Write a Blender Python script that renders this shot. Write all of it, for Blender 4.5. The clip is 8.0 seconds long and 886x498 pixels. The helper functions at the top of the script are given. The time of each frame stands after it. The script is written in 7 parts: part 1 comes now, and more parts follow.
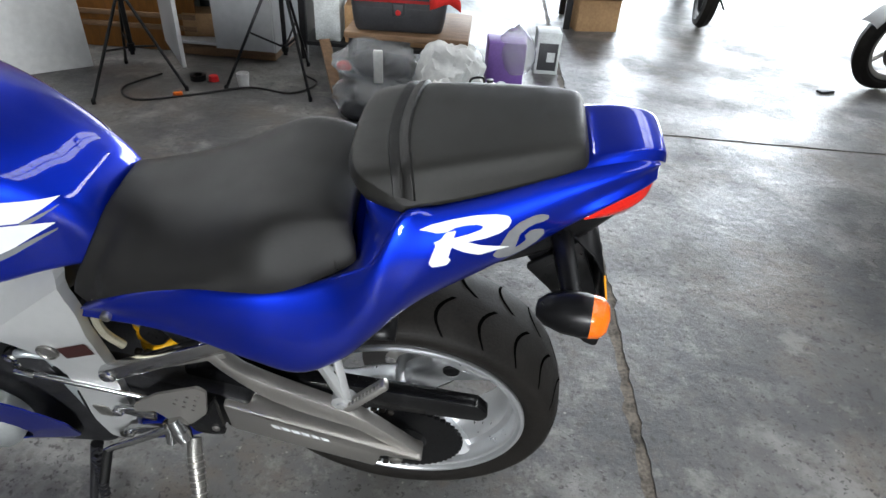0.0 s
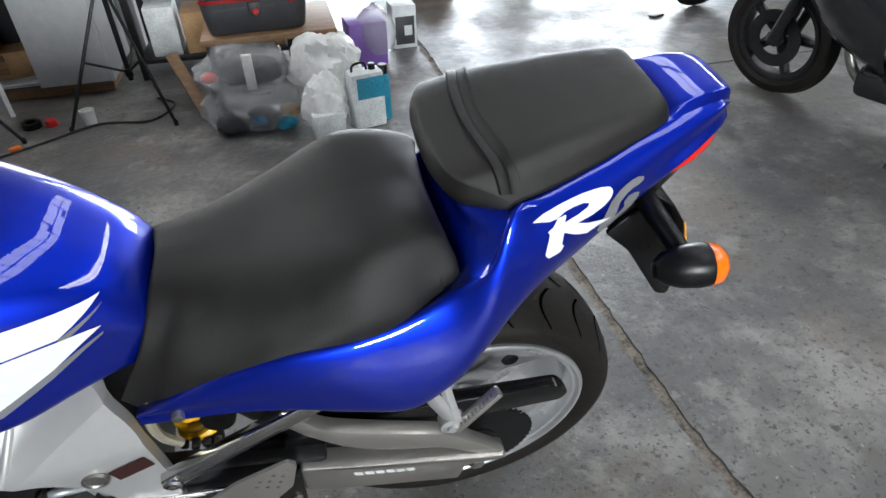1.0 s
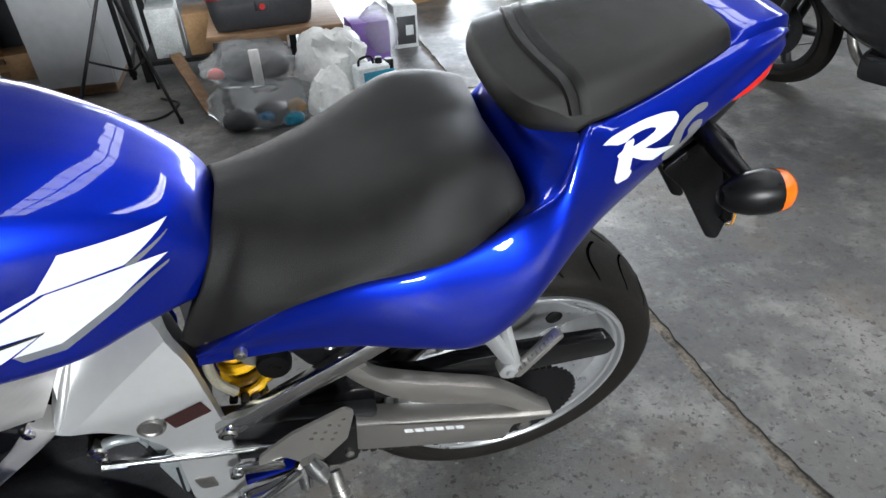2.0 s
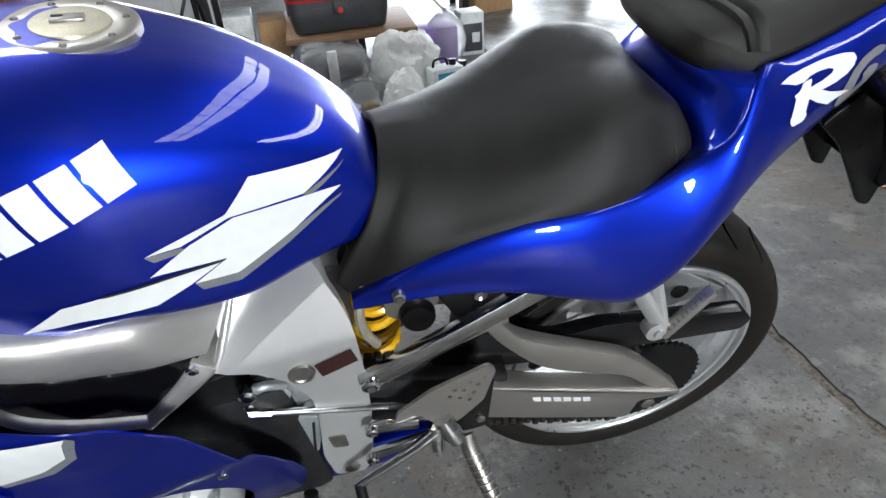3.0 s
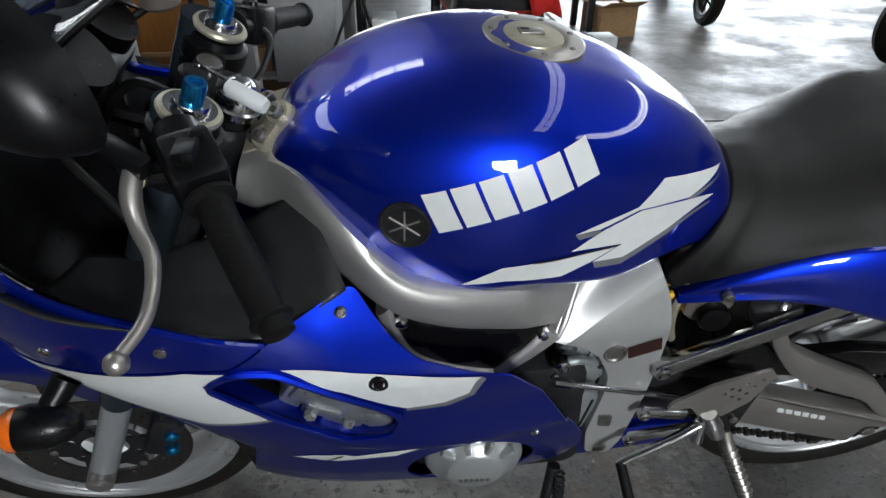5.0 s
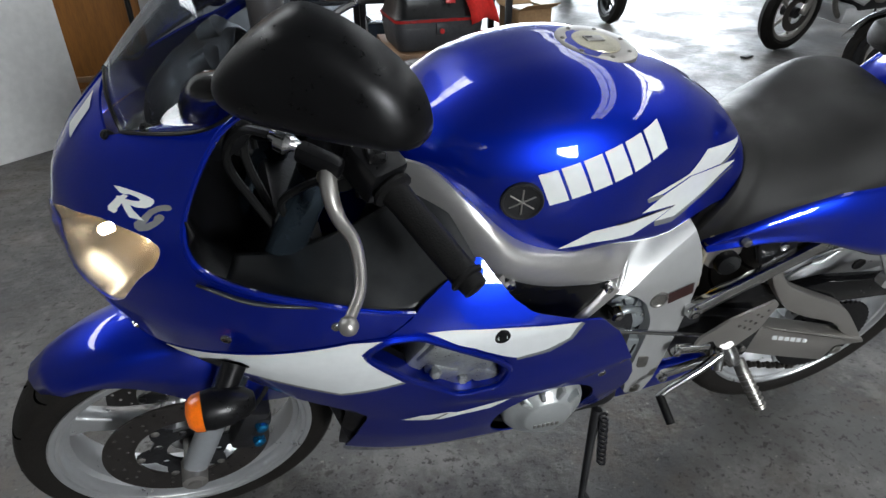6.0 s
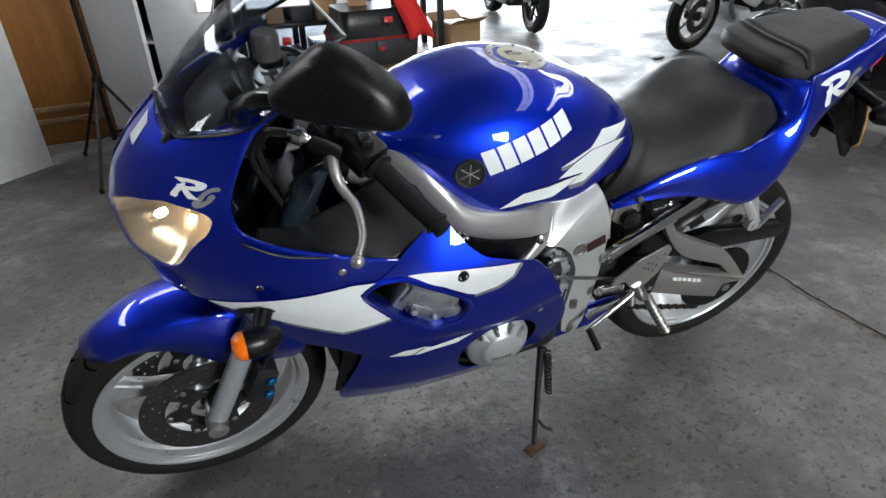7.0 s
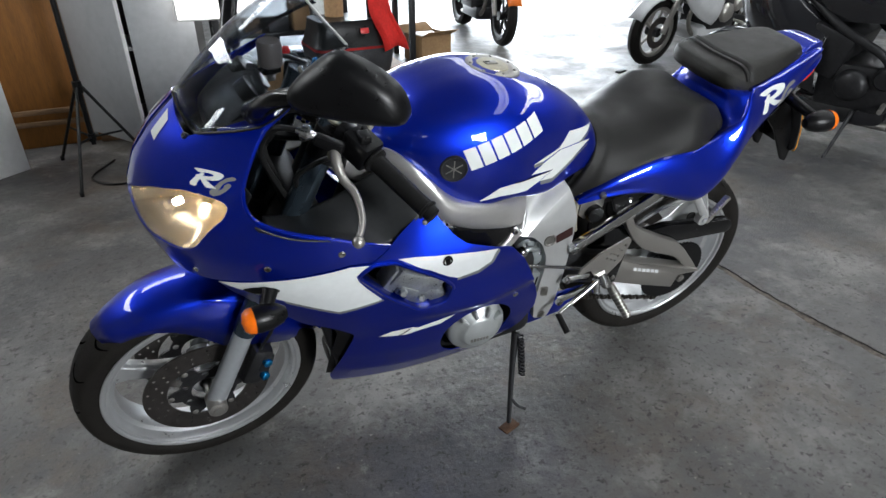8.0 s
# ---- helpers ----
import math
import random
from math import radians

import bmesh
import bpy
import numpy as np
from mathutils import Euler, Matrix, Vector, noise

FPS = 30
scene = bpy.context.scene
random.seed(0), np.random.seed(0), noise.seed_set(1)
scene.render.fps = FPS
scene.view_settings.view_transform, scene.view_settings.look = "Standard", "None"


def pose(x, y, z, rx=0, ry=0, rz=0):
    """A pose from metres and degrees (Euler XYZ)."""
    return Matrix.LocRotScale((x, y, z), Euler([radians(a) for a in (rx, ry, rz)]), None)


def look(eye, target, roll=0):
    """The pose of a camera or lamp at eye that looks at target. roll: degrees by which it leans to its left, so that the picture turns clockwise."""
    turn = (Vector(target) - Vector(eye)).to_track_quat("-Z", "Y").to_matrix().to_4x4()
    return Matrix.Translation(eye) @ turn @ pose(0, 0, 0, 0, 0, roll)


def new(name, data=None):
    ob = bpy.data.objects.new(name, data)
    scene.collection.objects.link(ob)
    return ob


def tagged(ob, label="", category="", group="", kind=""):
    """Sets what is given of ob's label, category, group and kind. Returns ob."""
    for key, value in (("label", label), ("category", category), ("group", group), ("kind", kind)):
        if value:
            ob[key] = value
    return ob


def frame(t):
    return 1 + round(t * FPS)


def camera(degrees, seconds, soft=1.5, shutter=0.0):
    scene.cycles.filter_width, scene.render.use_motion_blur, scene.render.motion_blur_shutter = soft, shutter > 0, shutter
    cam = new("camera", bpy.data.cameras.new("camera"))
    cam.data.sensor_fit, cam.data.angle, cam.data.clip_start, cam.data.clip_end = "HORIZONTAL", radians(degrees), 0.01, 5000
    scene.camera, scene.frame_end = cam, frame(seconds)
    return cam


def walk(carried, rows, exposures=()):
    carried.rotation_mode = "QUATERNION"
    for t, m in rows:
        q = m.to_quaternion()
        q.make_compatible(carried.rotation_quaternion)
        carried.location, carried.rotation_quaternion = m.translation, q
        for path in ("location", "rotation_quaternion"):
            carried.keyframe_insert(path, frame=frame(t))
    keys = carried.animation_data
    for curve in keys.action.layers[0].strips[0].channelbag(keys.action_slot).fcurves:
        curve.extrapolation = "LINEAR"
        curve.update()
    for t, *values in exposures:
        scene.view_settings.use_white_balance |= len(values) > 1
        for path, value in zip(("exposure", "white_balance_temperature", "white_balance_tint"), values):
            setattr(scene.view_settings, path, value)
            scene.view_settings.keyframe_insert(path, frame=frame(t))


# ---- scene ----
cam = camera(71.7, 8.0)
PATH = [
    (0.0, (0.1039, -0.9145, 1.2957), (0.0296, 0.7262, 0.1544), 3.91),
    (0.5, (-0.0432, -0.8523, 1.2999), (0.1248, 0.7593, 0.1274), 1.89),
    (1.0, (-0.1948, -0.8308, 1.2816), (0.1715, 0.7367, 0.0948), -1.74),
    (1.2, (-0.2437, -0.8357, 1.2719), (0.2224, 0.7024, 0.0816), -2.06),
    (2.3, (-0.3166, -0.8575, 1.1553), (0.0494, 0.7665, 0.0469), -2.7),
    (2.5, (-0.3454, -0.8591, 1.1341), (-0.0015, 0.7862, 0.0503), -3.15),
    (3.0, (-0.4462, -0.8548, 1.1151), (-0.1623, 0.7982, 0.0255), -3.9),
    (3.5, (-0.5575, -0.8647, 1.1211), (-0.3328, 0.827, 0.0782), -1.93),
    (4.0, (-0.6431, -0.8644, 1.1319), (-0.5241, 0.8511, 0.1107), -1.1),
    (4.5, (-0.7361, -0.894, 1.1431), (-0.5853, 0.8228, 0.1282), -0.03),
    (5.0, (-0.8303, -0.9086, 1.1591), (-0.6985, 0.7863, 0.1057), 0.62),
    (5.2, (-0.8834, -0.9174, 1.1675), (-0.7177, 0.752, 0.0787), 0.87),
    (6.3, (-1.1461, -1.0921, 1.215), (-0.6786, 0.5734, 0.2112), -0.3),
    (6.5, (-1.1684, -1.1622, 1.2295), (-0.6718, 0.5052, 0.2431), -0.18),
    (7.0, (-1.2055, -1.2709, 1.2695), (-0.6352, 0.3608, 0.2633), -1.56),
    (7.5, (-1.2506, -1.3237, 1.2914), (-0.5982, 0.2976, 0.3188), -0.96),
    (8.0, (-1.2875, -1.3881, 1.2958), (-0.614, 0.2217, 0.3185), 0.02),
]
walk(cam, [(t, look(eye, target, roll)) for t, eye, target, roll in PATH],
     [(0.0, 0.6), (2.3, 0.65), (3.5, 0.3), (4.5, -0.18), (5.2, -0.22), (6.3, 0.22), (8.0, 0.3)])

# ---- light ----
scene.view_settings.exposure = 0.0
world = bpy.data.worlds.new("sky")
scene.world = world
world.use_nodes = True
_sky = world.node_tree.nodes.new("ShaderNodeTexSky")
_sky.sky_type, _sky.sun_disc = "NISHITA", False
_sky.sun_elevation, _sky.sun_rotation = radians(42), radians(25)
_bg = world.node_tree.nodes["Background"]
_bg.inputs["Strength"].default_value = 0.15
world.node_tree.links.new(_sky.outputs[0], _bg.inputs["Color"])
sun = new("sun", bpy.data.lights.new("sun", "SUN"))
sun.data.energy, sun.data.angle, sun.data.color = 2.6, radians(0.6), (1.0, 0.95, 0.88)
sun.matrix_world = look((3, 12, 10), (1.2, 8.2, 0))


def window_light(name, m, sx, sy, watts, color=(0.93, 0.97, 1.0)):
    """The sky's light that comes in by an opening."""
    lamp = bpy.data.lights.new(name, "AREA")
    lamp.shape, lamp.size, lamp.size_y, lamp.energy, lamp.color = "RECTANGLE", sx, sy, watts, color
    ob = new(name, lamp)
    ob.matrix_world = m
    return ob


window_light("gate_light", look((3.2, 9.05, 1.55), (2.0, 0, 0.3)), 7.2, 2.7, 560, (0.84, 0.92, 1.0))
window_light("rooflight_light", look((1.85, 1.2, 4.48), (1.85, 1.2, 0)), 0.75, 9.6, 85)
window_light("rooflight_light", look((-2.8, 3.2, 4.48), (-2.8, 3.2, 0)), 2.6, 1.6, 140)
# Added strip with no known opening: brightens the floor to the right.
window_light("rooflight_light", look((5.2, 1.2, 4.48), (5.2, 1.2, 0)), 0.75, 9.6, 260)
window_light("back_window_light", look((0.55, -5.62, 2.15), (-0.4, 0, 0.8)), 0.95, 0.95, 395)
window_light("window_light", look((-4.42, 0.6, 3.35), (0, 0.0, 1.0)), 6.4, 0.4, 100)


# ---- materials ----
def material(name, color, rough=0.5, metal=0.0, coat=0.0, var=0.0, scale=20.0, bump=0.0, bump_scale=200.0, rough_var=0.0,
             dark=None, alpha=1.0, trans=0.0, ior=1.45, emit=None, power=0.0, flake=0.0, stretch=None, spec=0.5):
    """A node material: colour varied at two scales, uneven gloss, fine relief."""
    m = bpy.data.materials.new(name)
    m.use_nodes = True
    nt = m.node_tree
    b = nt.nodes["Principled BSDF"]
    L = nt.links.new
    b.inputs["Base Color"].default_value = (*color, 1)
    b.inputs["Roughness"].default_value = rough
    b.inputs["Metallic"].default_value = metal
    b.inputs["Coat Weight"].default_value = coat
    b.inputs["Coat Roughness"].default_value = 0.015
    b.inputs["Transmission Weight"].default_value = trans
    b.inputs["IOR"].default_value = ior
    b.inputs["Alpha"].default_value = alpha
    b.inputs["Specular IOR Level"].default_value = spec
    if emit:
        b.inputs["Emission Color"].default_value = (*emit, 1)
        b.inputs["Emission Strength"].default_value = power
    tc = nt.nodes.new("ShaderNodeTexCoord")
    src = tc.outputs["Object"]
    if stretch:
        mp = nt.nodes.new("ShaderNodeMapping")
        mp.inputs["Scale"].default_value = stretch
        L(src, mp.inputs["Vector"])
        src = mp.outputs[0]
    if var or rough_var:
        n1 = nt.nodes.new("ShaderNodeTexNoise")
        n1.inputs["Scale"].default_value, n1.inputs["Detail"].default_value = scale, 6
        n2 = nt.nodes.new("ShaderNodeTexNoise")
        n2.inputs["Scale"].default_value, n2.inputs["Detail"].default_value = scale * 7, 4
        L(src, n1.inputs["Vector"])
        L(src, n2.inputs["Vector"])
        add = nt.nodes.new("ShaderNodeMath")
        add.operation = "ADD"
        half = nt.nodes.new("ShaderNodeMath")
        half.operation = "MULTIPLY"
        half.inputs[1].default_value = 0.5
        L(n1.outputs[0], add.inputs[0])
        L(n2.outputs[0], add.inputs[1])
        L(add.outputs[0], half.inputs[0])
        if var:
            ramp = nt.nodes.new("ShaderNodeValToRGB")
            lo = dark or tuple(c * (1 - var) for c in color)
            hi = tuple(min(1, c * (1 + var * 0.6)) for c in color)
            ramp.color_ramp.elements[0].position, ramp.color_ramp.elements[0].color = 0.36, (*lo, 1)
            ramp.color_ramp.elements[1].position, ramp.color_ramp.elements[1].color = 0.62, (*hi, 1)
            L(half.outputs[0], ramp.inputs[0])
            L(ramp.outputs[0], b.inputs["Base Color"])
        if rough_var:
            mr = nt.nodes.new("ShaderNodeMapRange")
            mr.inputs["From Min"].default_value, mr.inputs["From Max"].default_value = 0.35, 0.65
            mr.inputs["To Min"].default_value, mr.inputs["To Max"].default_value = max(0.02, rough - rough_var), min(1, rough + rough_var)
            L(half.outputs[0], mr.inputs["Value"])
            L(mr.outputs[0], b.inputs["Roughness"])
    if flake:
        vo = nt.nodes.new("ShaderNodeTexVoronoi")
        vo.inputs["Scale"].default_value = 1400
        L(tc.outputs["Object"], vo.inputs["Vector"])
        sub = nt.nodes.new("ShaderNodeVectorMath")
        sub.operation = "SUBTRACT"
        sub.inputs[1].default_value = (0.5, 0.5, 0.5)
        L(vo.outputs["Color"], sub.inputs[0])
        sc = nt.nodes.new("ShaderNodeVectorMath")
        sc.operation = "SCALE"
        sc.inputs["Scale"].default_value = flake
        L(sub.outputs[0], sc.inputs[0])
        geo = nt.nodes.new("ShaderNodeNewGeometry")
        ad = nt.nodes.new("ShaderNodeVectorMath")
        L(geo.outputs["Normal"], ad.inputs[0])
        L(sc.outputs[0], ad.inputs[1])
        nm = nt.nodes.new("ShaderNodeVectorMath")
        nm.operation = "NORMALIZE"
        L(ad.outputs[0], nm.inputs[0])
        L(nm.outputs[0], b.inputs["Normal"])
    if bump:
        nb = nt.nodes.new("ShaderNodeTexNoise")
        nb.inputs["Scale"].default_value, nb.inputs["Detail"].default_value = bump_scale, 5
        L(src, nb.inputs["Vector"])
        bp = nt.nodes.new("ShaderNodeBump")
        bp.inputs["Strength"].default_value, bp.inputs["Distance"].default_value = bump, 0.002
        L(nb.outputs[0], bp.inputs["Height"])
        L(bp.outputs[0], b.inputs["Normal"])
    return m


BLUE = material("blue_metallic_paint", (0.0014, 0.017, 0.36), 0.37, 0.80, coat=1.0, var=0.05, scale=3, flake=0.06, spec=0.1)
WHITE = material("white_vinyl", (0.72, 0.74, 0.74), 0.35, coat=0.6, var=0.05, scale=8)
GREYDECAL = material("grey_vinyl", (0.16, 0.17, 0.19), 0.35, coat=0.6, var=0.1, scale=10)
SILVERDECAL = material("silver_vinyl", (0.24, 0.245, 0.26), 0.3, 0.3, coat=0.6, var=0.1, scale=10)
LINEDECAL = material("black_vinyl_line", (0.012, 0.012, 0.02), 0.35, coat=0.6, var=0.1, scale=10)
VINYL = material("black_seat_vinyl", (0.0105, 0.0100, 0.0094), 0.45, spec=0.32, var=0.25, scale=30, bump=0.35, bump_scale=900, rough_var=0.08)
VINYL2 = material("black_pillion_vinyl", (0.0115, 0.011, 0.0092), 0.46, spec=0.40, var=0.3, scale=26, bump=0.4, bump_scale=900, rough_var=0.08)
SILVER = material("silver_painted_aluminium", (0.50, 0.505, 0.50), 0.33, 0.55, coat=0.1, var=0.04, scale=9, rough_var=0.05)
BRUSHED = material("brushed_aluminium", (0.56, 0.545, 0.53), 0.36, 0.75, var=0.06, scale=14, rough_var=0.08, stretch=(1, 1, 6))
SATIN = material("satin_aluminium", (0.46, 0.44, 0.41), 0.36, 0.85, var=0.05, scale=12, rough_var=0.08, stretch=(1, 1, 3))
RIMSILVER = material("silver_wheel_paint", (0.60, 0.61, 0.62), 0.33, 0.78, var=0.05, scale=9, rough_var=0.06)
FORKSILVER = material("grey_fork_paint", (0.40, 0.42, 0.44), 0.34, 0.5, coat=0.2, var=0.06, scale=14, rough_var=0.06)
CASTDARK = material("grey_castings", (0.40, 0.42, 0.43), 0.36, 0.75, var=0.25, scale=30, rough_var=0.1, bump=0.12)
CASTGREY = material("blue_grey_castings", (0.36, 0.39, 0.40), 0.40, 0.6, var=0.15, scale=30, rough_var=0.1, bump=0.12)
CASTSILVER = material("silver_cast_cover", (0.44, 0.46, 0.46), 0.38, 0.6, var=0.06, scale=22, rough_var=0.06)
CHROME = material("polished_metal", (0.62, 0.62, 0.62), 0.16, 1.0, var=0.12, scale=40, rough_var=0.08)
STEEL = material("worn_steel", (0.30, 0.29, 0.27), 0.42, 0.9, var=0.3, scale=60, rough_var=0.12, bump=0.1)
DISC = material("brake_disc_steel", (0.11, 0.10, 0.095), 0.42, 0.9, var=0.2, scale=60, rough_var=0.1, stretch=(1, 1, 1))
DARKMETAL = material("dark_cast_metal", (0.028, 0.028, 0.030), 0.4, 0.5, var=0.35, scale=50, bump=0.2)
BLACK = material("black_plastic", (0.004, 0.004, 0.0045), 0.34, spec=0.32, var=0.3, scale=40, bump=0.05, bump_scale=700, rough_var=0.08)
GLOSSBLACK = material("gloss_black_plastic", (0.004, 0.004, 0.0045), 0.22, spec=0.35, coat=0.15, var=0.3, scale=20, rough_var=0.06)
RUBBER = material("tyre_rubber", (0.013, 0.0115, 0.0102), 0.58, spec=0.18, var=0.4, scale=30, bump=0.3, bump_scale=260, rough_var=0.1)
GRIP = material("grip_rubber", (0.006, 0.0058, 0.0058), 0.55, spec=0.25, var=0.3, scale=60, bump=0.4, bump_scale=420)
BRONZE = material("brown_label", (0.030, 0.009, 0.008), 0.45, var=0.35, scale=150)
YELLOW = material("yellow_spring_paint", (0.78, 0.43, 0.010), 0.35, coat=0.4, var=0.15, scale=40)
ORANGE = material("orange_lens", (0.90, 0.17, 0.006), 0.16, coat=0.6, var=0.15, scale=90, bump=0.35, bump_scale=320)
ORANGE2 = material("orange_reflector_edge", (0.85, 0.34, 0.02), 0.35, var=0.1, scale=50)
REDLENS = material("red_lens", (0.62, 0.015, 0.008), 0.14, coat=0.8, var=0.15, scale=80, bump=0.2, bump_scale=300)
BLUEANO = material("blue_anodised", (0.02, 0.24, 0.52), 0.25, 0.9, var=0.15, scale=50)
CREAM = material("yellowed_metal", (0.46, 0.43, 0.33), 0.4, 0.6, var=0.2, scale=60)
COCKPIT = material("matt_cockpit_plastic", (0.020, 0.021, 0.022), 0.40, spec=0.5, var=0.25, scale=12, bump=0.08, bump_scale=600, rough_var=0.08)
CABLE = material("black_cable", (0.010, 0.010, 0.010), 0.35, var=0.2, scale=60)
TUBEGREY = material("dark_blue_grey_tube", (0.05, 0.07, 0.09), 0.22, 0.7, var=0.15, scale=40)
CHAIN = material("greasy_chain", (0.05, 0.045, 0.04), 0.45, 0.7, var=0.4, scale=90, bump=0.3)
RUST = material("rusty_steel", (0.10, 0.055, 0.03), 0.65, 0.4, var=0.5, scale=70, bump=0.4)
REFLECTOR = material("headlight_reflector", (0.90, 0.82, 0.70), 0.20, 0.92, var=0.1, scale=30)
BULB = material("lit_bulb", (1, 0.86, 0.62), 0.3, emit=(1.0, 0.80, 0.55), power=90)
REDPLASTIC = material("red_plastic", (0.55, 0.02, 0.02), 0.35, var=0.2, scale=60)
MIRROR = material("mirror_glass", (0.8, 0.8, 0.82), 0.02, 1.0)


def clear_sheet(name, tint, gloss=0.03):
    """Thin clear plastic: tinted, with a gloss that grows to the edges."""
    m = bpy.data.materials.new(name)
    m.use_nodes = True
    nt = m.node_tree
    nt.nodes.remove(nt.nodes["Principled BSDF"])
    tr, gl = nt.nodes.new("ShaderNodeBsdfTransparent"), nt.nodes.new("ShaderNodeBsdfGlossy")
    tr.inputs["Color"].default_value = (*tint, 1)
    gl.inputs["Roughness"].default_value = 0.03
    lw, mx = nt.nodes.new("ShaderNodeLayerWeight"), nt.nodes.new("ShaderNodeMixShader")
    pw, mr = nt.nodes.new("ShaderNodeMath"), nt.nodes.new("ShaderNodeMapRange")
    pw.operation, pw.inputs[1].default_value = "POWER", 4.0
    mr.inputs["To Min"].default_value, mr.inputs["To Max"].default_value = gloss, 0.75
    nt.links.new(lw.outputs["Facing"], pw.inputs[0])
    nt.links.new(pw.outputs[0], mr.inputs["Value"])
    nt.links.new(mr.outputs[0], mx.inputs[0])
    nt.links.new(tr.outputs[0], mx.inputs[1])
    nt.links.new(gl.outputs[0], mx.inputs[2])
    nt.links.new(mx.outputs[0], nt.nodes["Material Output"].inputs["Surface"])
    return m


SCREEN = clear_sheet("smoked_screen", (0.66, 0.69, 0.72), 0.045)
LENS = clear_sheet("clear_headlight_lens", (0.94, 0.91, 0.86), 0.03)


# ---- shaping helpers ----
def smooth(bm, angle=40):
    for f in bm.faces:
        f.smooth = True
    lim = radians(angle)
    bm.normal_update()
    for e in bm.edges:
        if len(e.link_faces) == 2 and e.calc_face_angle(0) > lim:
            e.smooth = False
    return bm


def part(name, bm, mat, parent, label="", thick=0.0, bevel=0.0, angle=40, offset=-1.0):
    """Links a bmesh as one mesh object under a thing or a part."""
    bmesh.ops.recalc_face_normals(bm, faces=bm.faces)
    smooth(bm, angle)
    me = bpy.data.meshes.new(name)
    bm.to_mesh(me)
    bm.free()
    me.materials.append(mat)
    ob = new(name, me)
    ob.parent = parent
    if thick:
        md = ob.modifiers.new("thickness", "SOLIDIFY")
        md.thickness, md.offset = thick, offset
    if bevel:
        md = ob.modifiers.new("edge", "BEVEL")
        md.width, md.segments, md.limit_method, md.angle_limit = bevel, 2, "ANGLE", radians(38)
        md.harden_normals = False
    if label:
        tagged(ob, label)
    return ob


def pair(name, bm, mat, parent, label="", fn=None, **k):
    """A part of the left side and its twin on the right."""
    other = bm.copy()
    for v in other.verts:
        v.co.y = -v.co.y
    if fn:
        fn(bm), fn(other)
    return part(name, bm, mat, parent, label, **k), part(name, other, mat, parent, label, **k)


def thing(name, m, label, category, group="", kind=""):
    ob = new(name)
    ob.matrix_basis = m
    ob.empty_display_size = 0.1
    return tagged(ob, label, category, group, kind)


def cat(p0, p1, p2, p3, t):
    return 0.5 * ((2 * p1) + (p2 - p0) * t + (2 * p0 - 5 * p1 + 4 * p2 - p3) * t * t + (3 * p1 - p0 - 3 * p2 + p3) * t ** 3)


def curve(pts, n=8, closed=False):
    """A smooth curve through pts, n steps a span."""
    P = [Vector(p) for p in pts]
    k = len(P)
    out = []
    for i in range(k if closed else k - 1):
        q = [P[(i + d) % k] if closed else P[min(max(i + d, 0), k - 1)] for d in (-1, 0, 1, 2)]
        if not closed and i == 0:
            q[0] = 2 * P[0] - P[1]
        if not closed and i == k - 2:
            q[3] = 2 * P[-1] - P[-2]
        out += [cat(*q, j / n) for j in range(n)]
    if not closed:
        out.append(P[-1])
    return out


def grid_mesh(rows, wrap=False, cap0=False, cap1=False):
    """Rows of points to a mesh of quads."""
    bm = bmesh.new()
    V = [[bm.verts.new(p) for p in r] for r in rows]
    n = len(V[0])
    for a, b in zip(V, V[1:]):
        for j in range(n if wrap else n - 1):
            q = (a[j], a[(j + 1) % n], b[(j + 1) % n], b[j])
            if len({tuple(v.co) for v in q}) > 2:
                try:
                    bm.faces.new(q)
                except ValueError:
                    pass
    if cap0:
        bm.faces.new(V[0])
    if cap1:
        bm.faces.new(V[-1][::-1])
    bmesh.ops.remove_doubles(bm, verts=bm.verts, dist=1e-5)
    return bm


def net(stations, n=6, m=6):
    """A smooth surface through a net of control points: stations of equal length."""
    rows = [curve(s, n) for s in stations]
    cols = [curve([r[j] for r in rows], m) for j in range(len(rows[0]))]
    return [[c[i] for c in cols] for i in range(len(cols[0]))]


def mirrored(bm):
    """Adds the other side (y to -y)."""
    g = bmesh.ops.duplicate(bm, geom=bm.verts[:] + bm.edges[:] + bm.faces[:])
    vs = [v for v in g["geom"] if isinstance(v, bmesh.types.BMVert)]
    for v in vs:
        v.co.y = -v.co.y
    bmesh.ops.remove_doubles(bm, verts=bm.verts, dist=2e-4)
    return bm


def tube(pts, r, n=10, steps=6, cap=True, raw=False):
    """A round bar along a smooth line; r a radius or one for each point."""
    P = [Vector(p) for p in pts]
    rr = r if isinstance(r, (list, tuple)) else [r] * len(P)
    if raw:
        C, RR = P, list(rr)
    else:
        C4 = curve([(*p, q) for p, q in zip(P, rr)], steps) if len(P) > 2 else [Vector((*p, q)) for p, q in zip(P, rr)]
        C, RR = [Vector(c[:3]) for c in C4], [c[3] for c in C4]
    rows = []
    up = Vector((0.137, 0.31, 0.94))
    for i, c in enumerate(C):
        d = (C[min(i + 1, len(C) - 1)] - C[max(i - 1, 0)]).normalized()
        a = d.cross(up)
        if a.length < 0.1:
            a = d.cross(Vector((1, 0, 0)))
        a.normalize()
        b = a.cross(d)
        up = b if b.length > 0 else up
        rows.append([c + RR[i] * (math.cos(2 * math.pi * k / n) * a + math.sin(2 * math.pi * k / n) * b) for k in range(n)])
    return grid_mesh(rows, True, cap, cap)


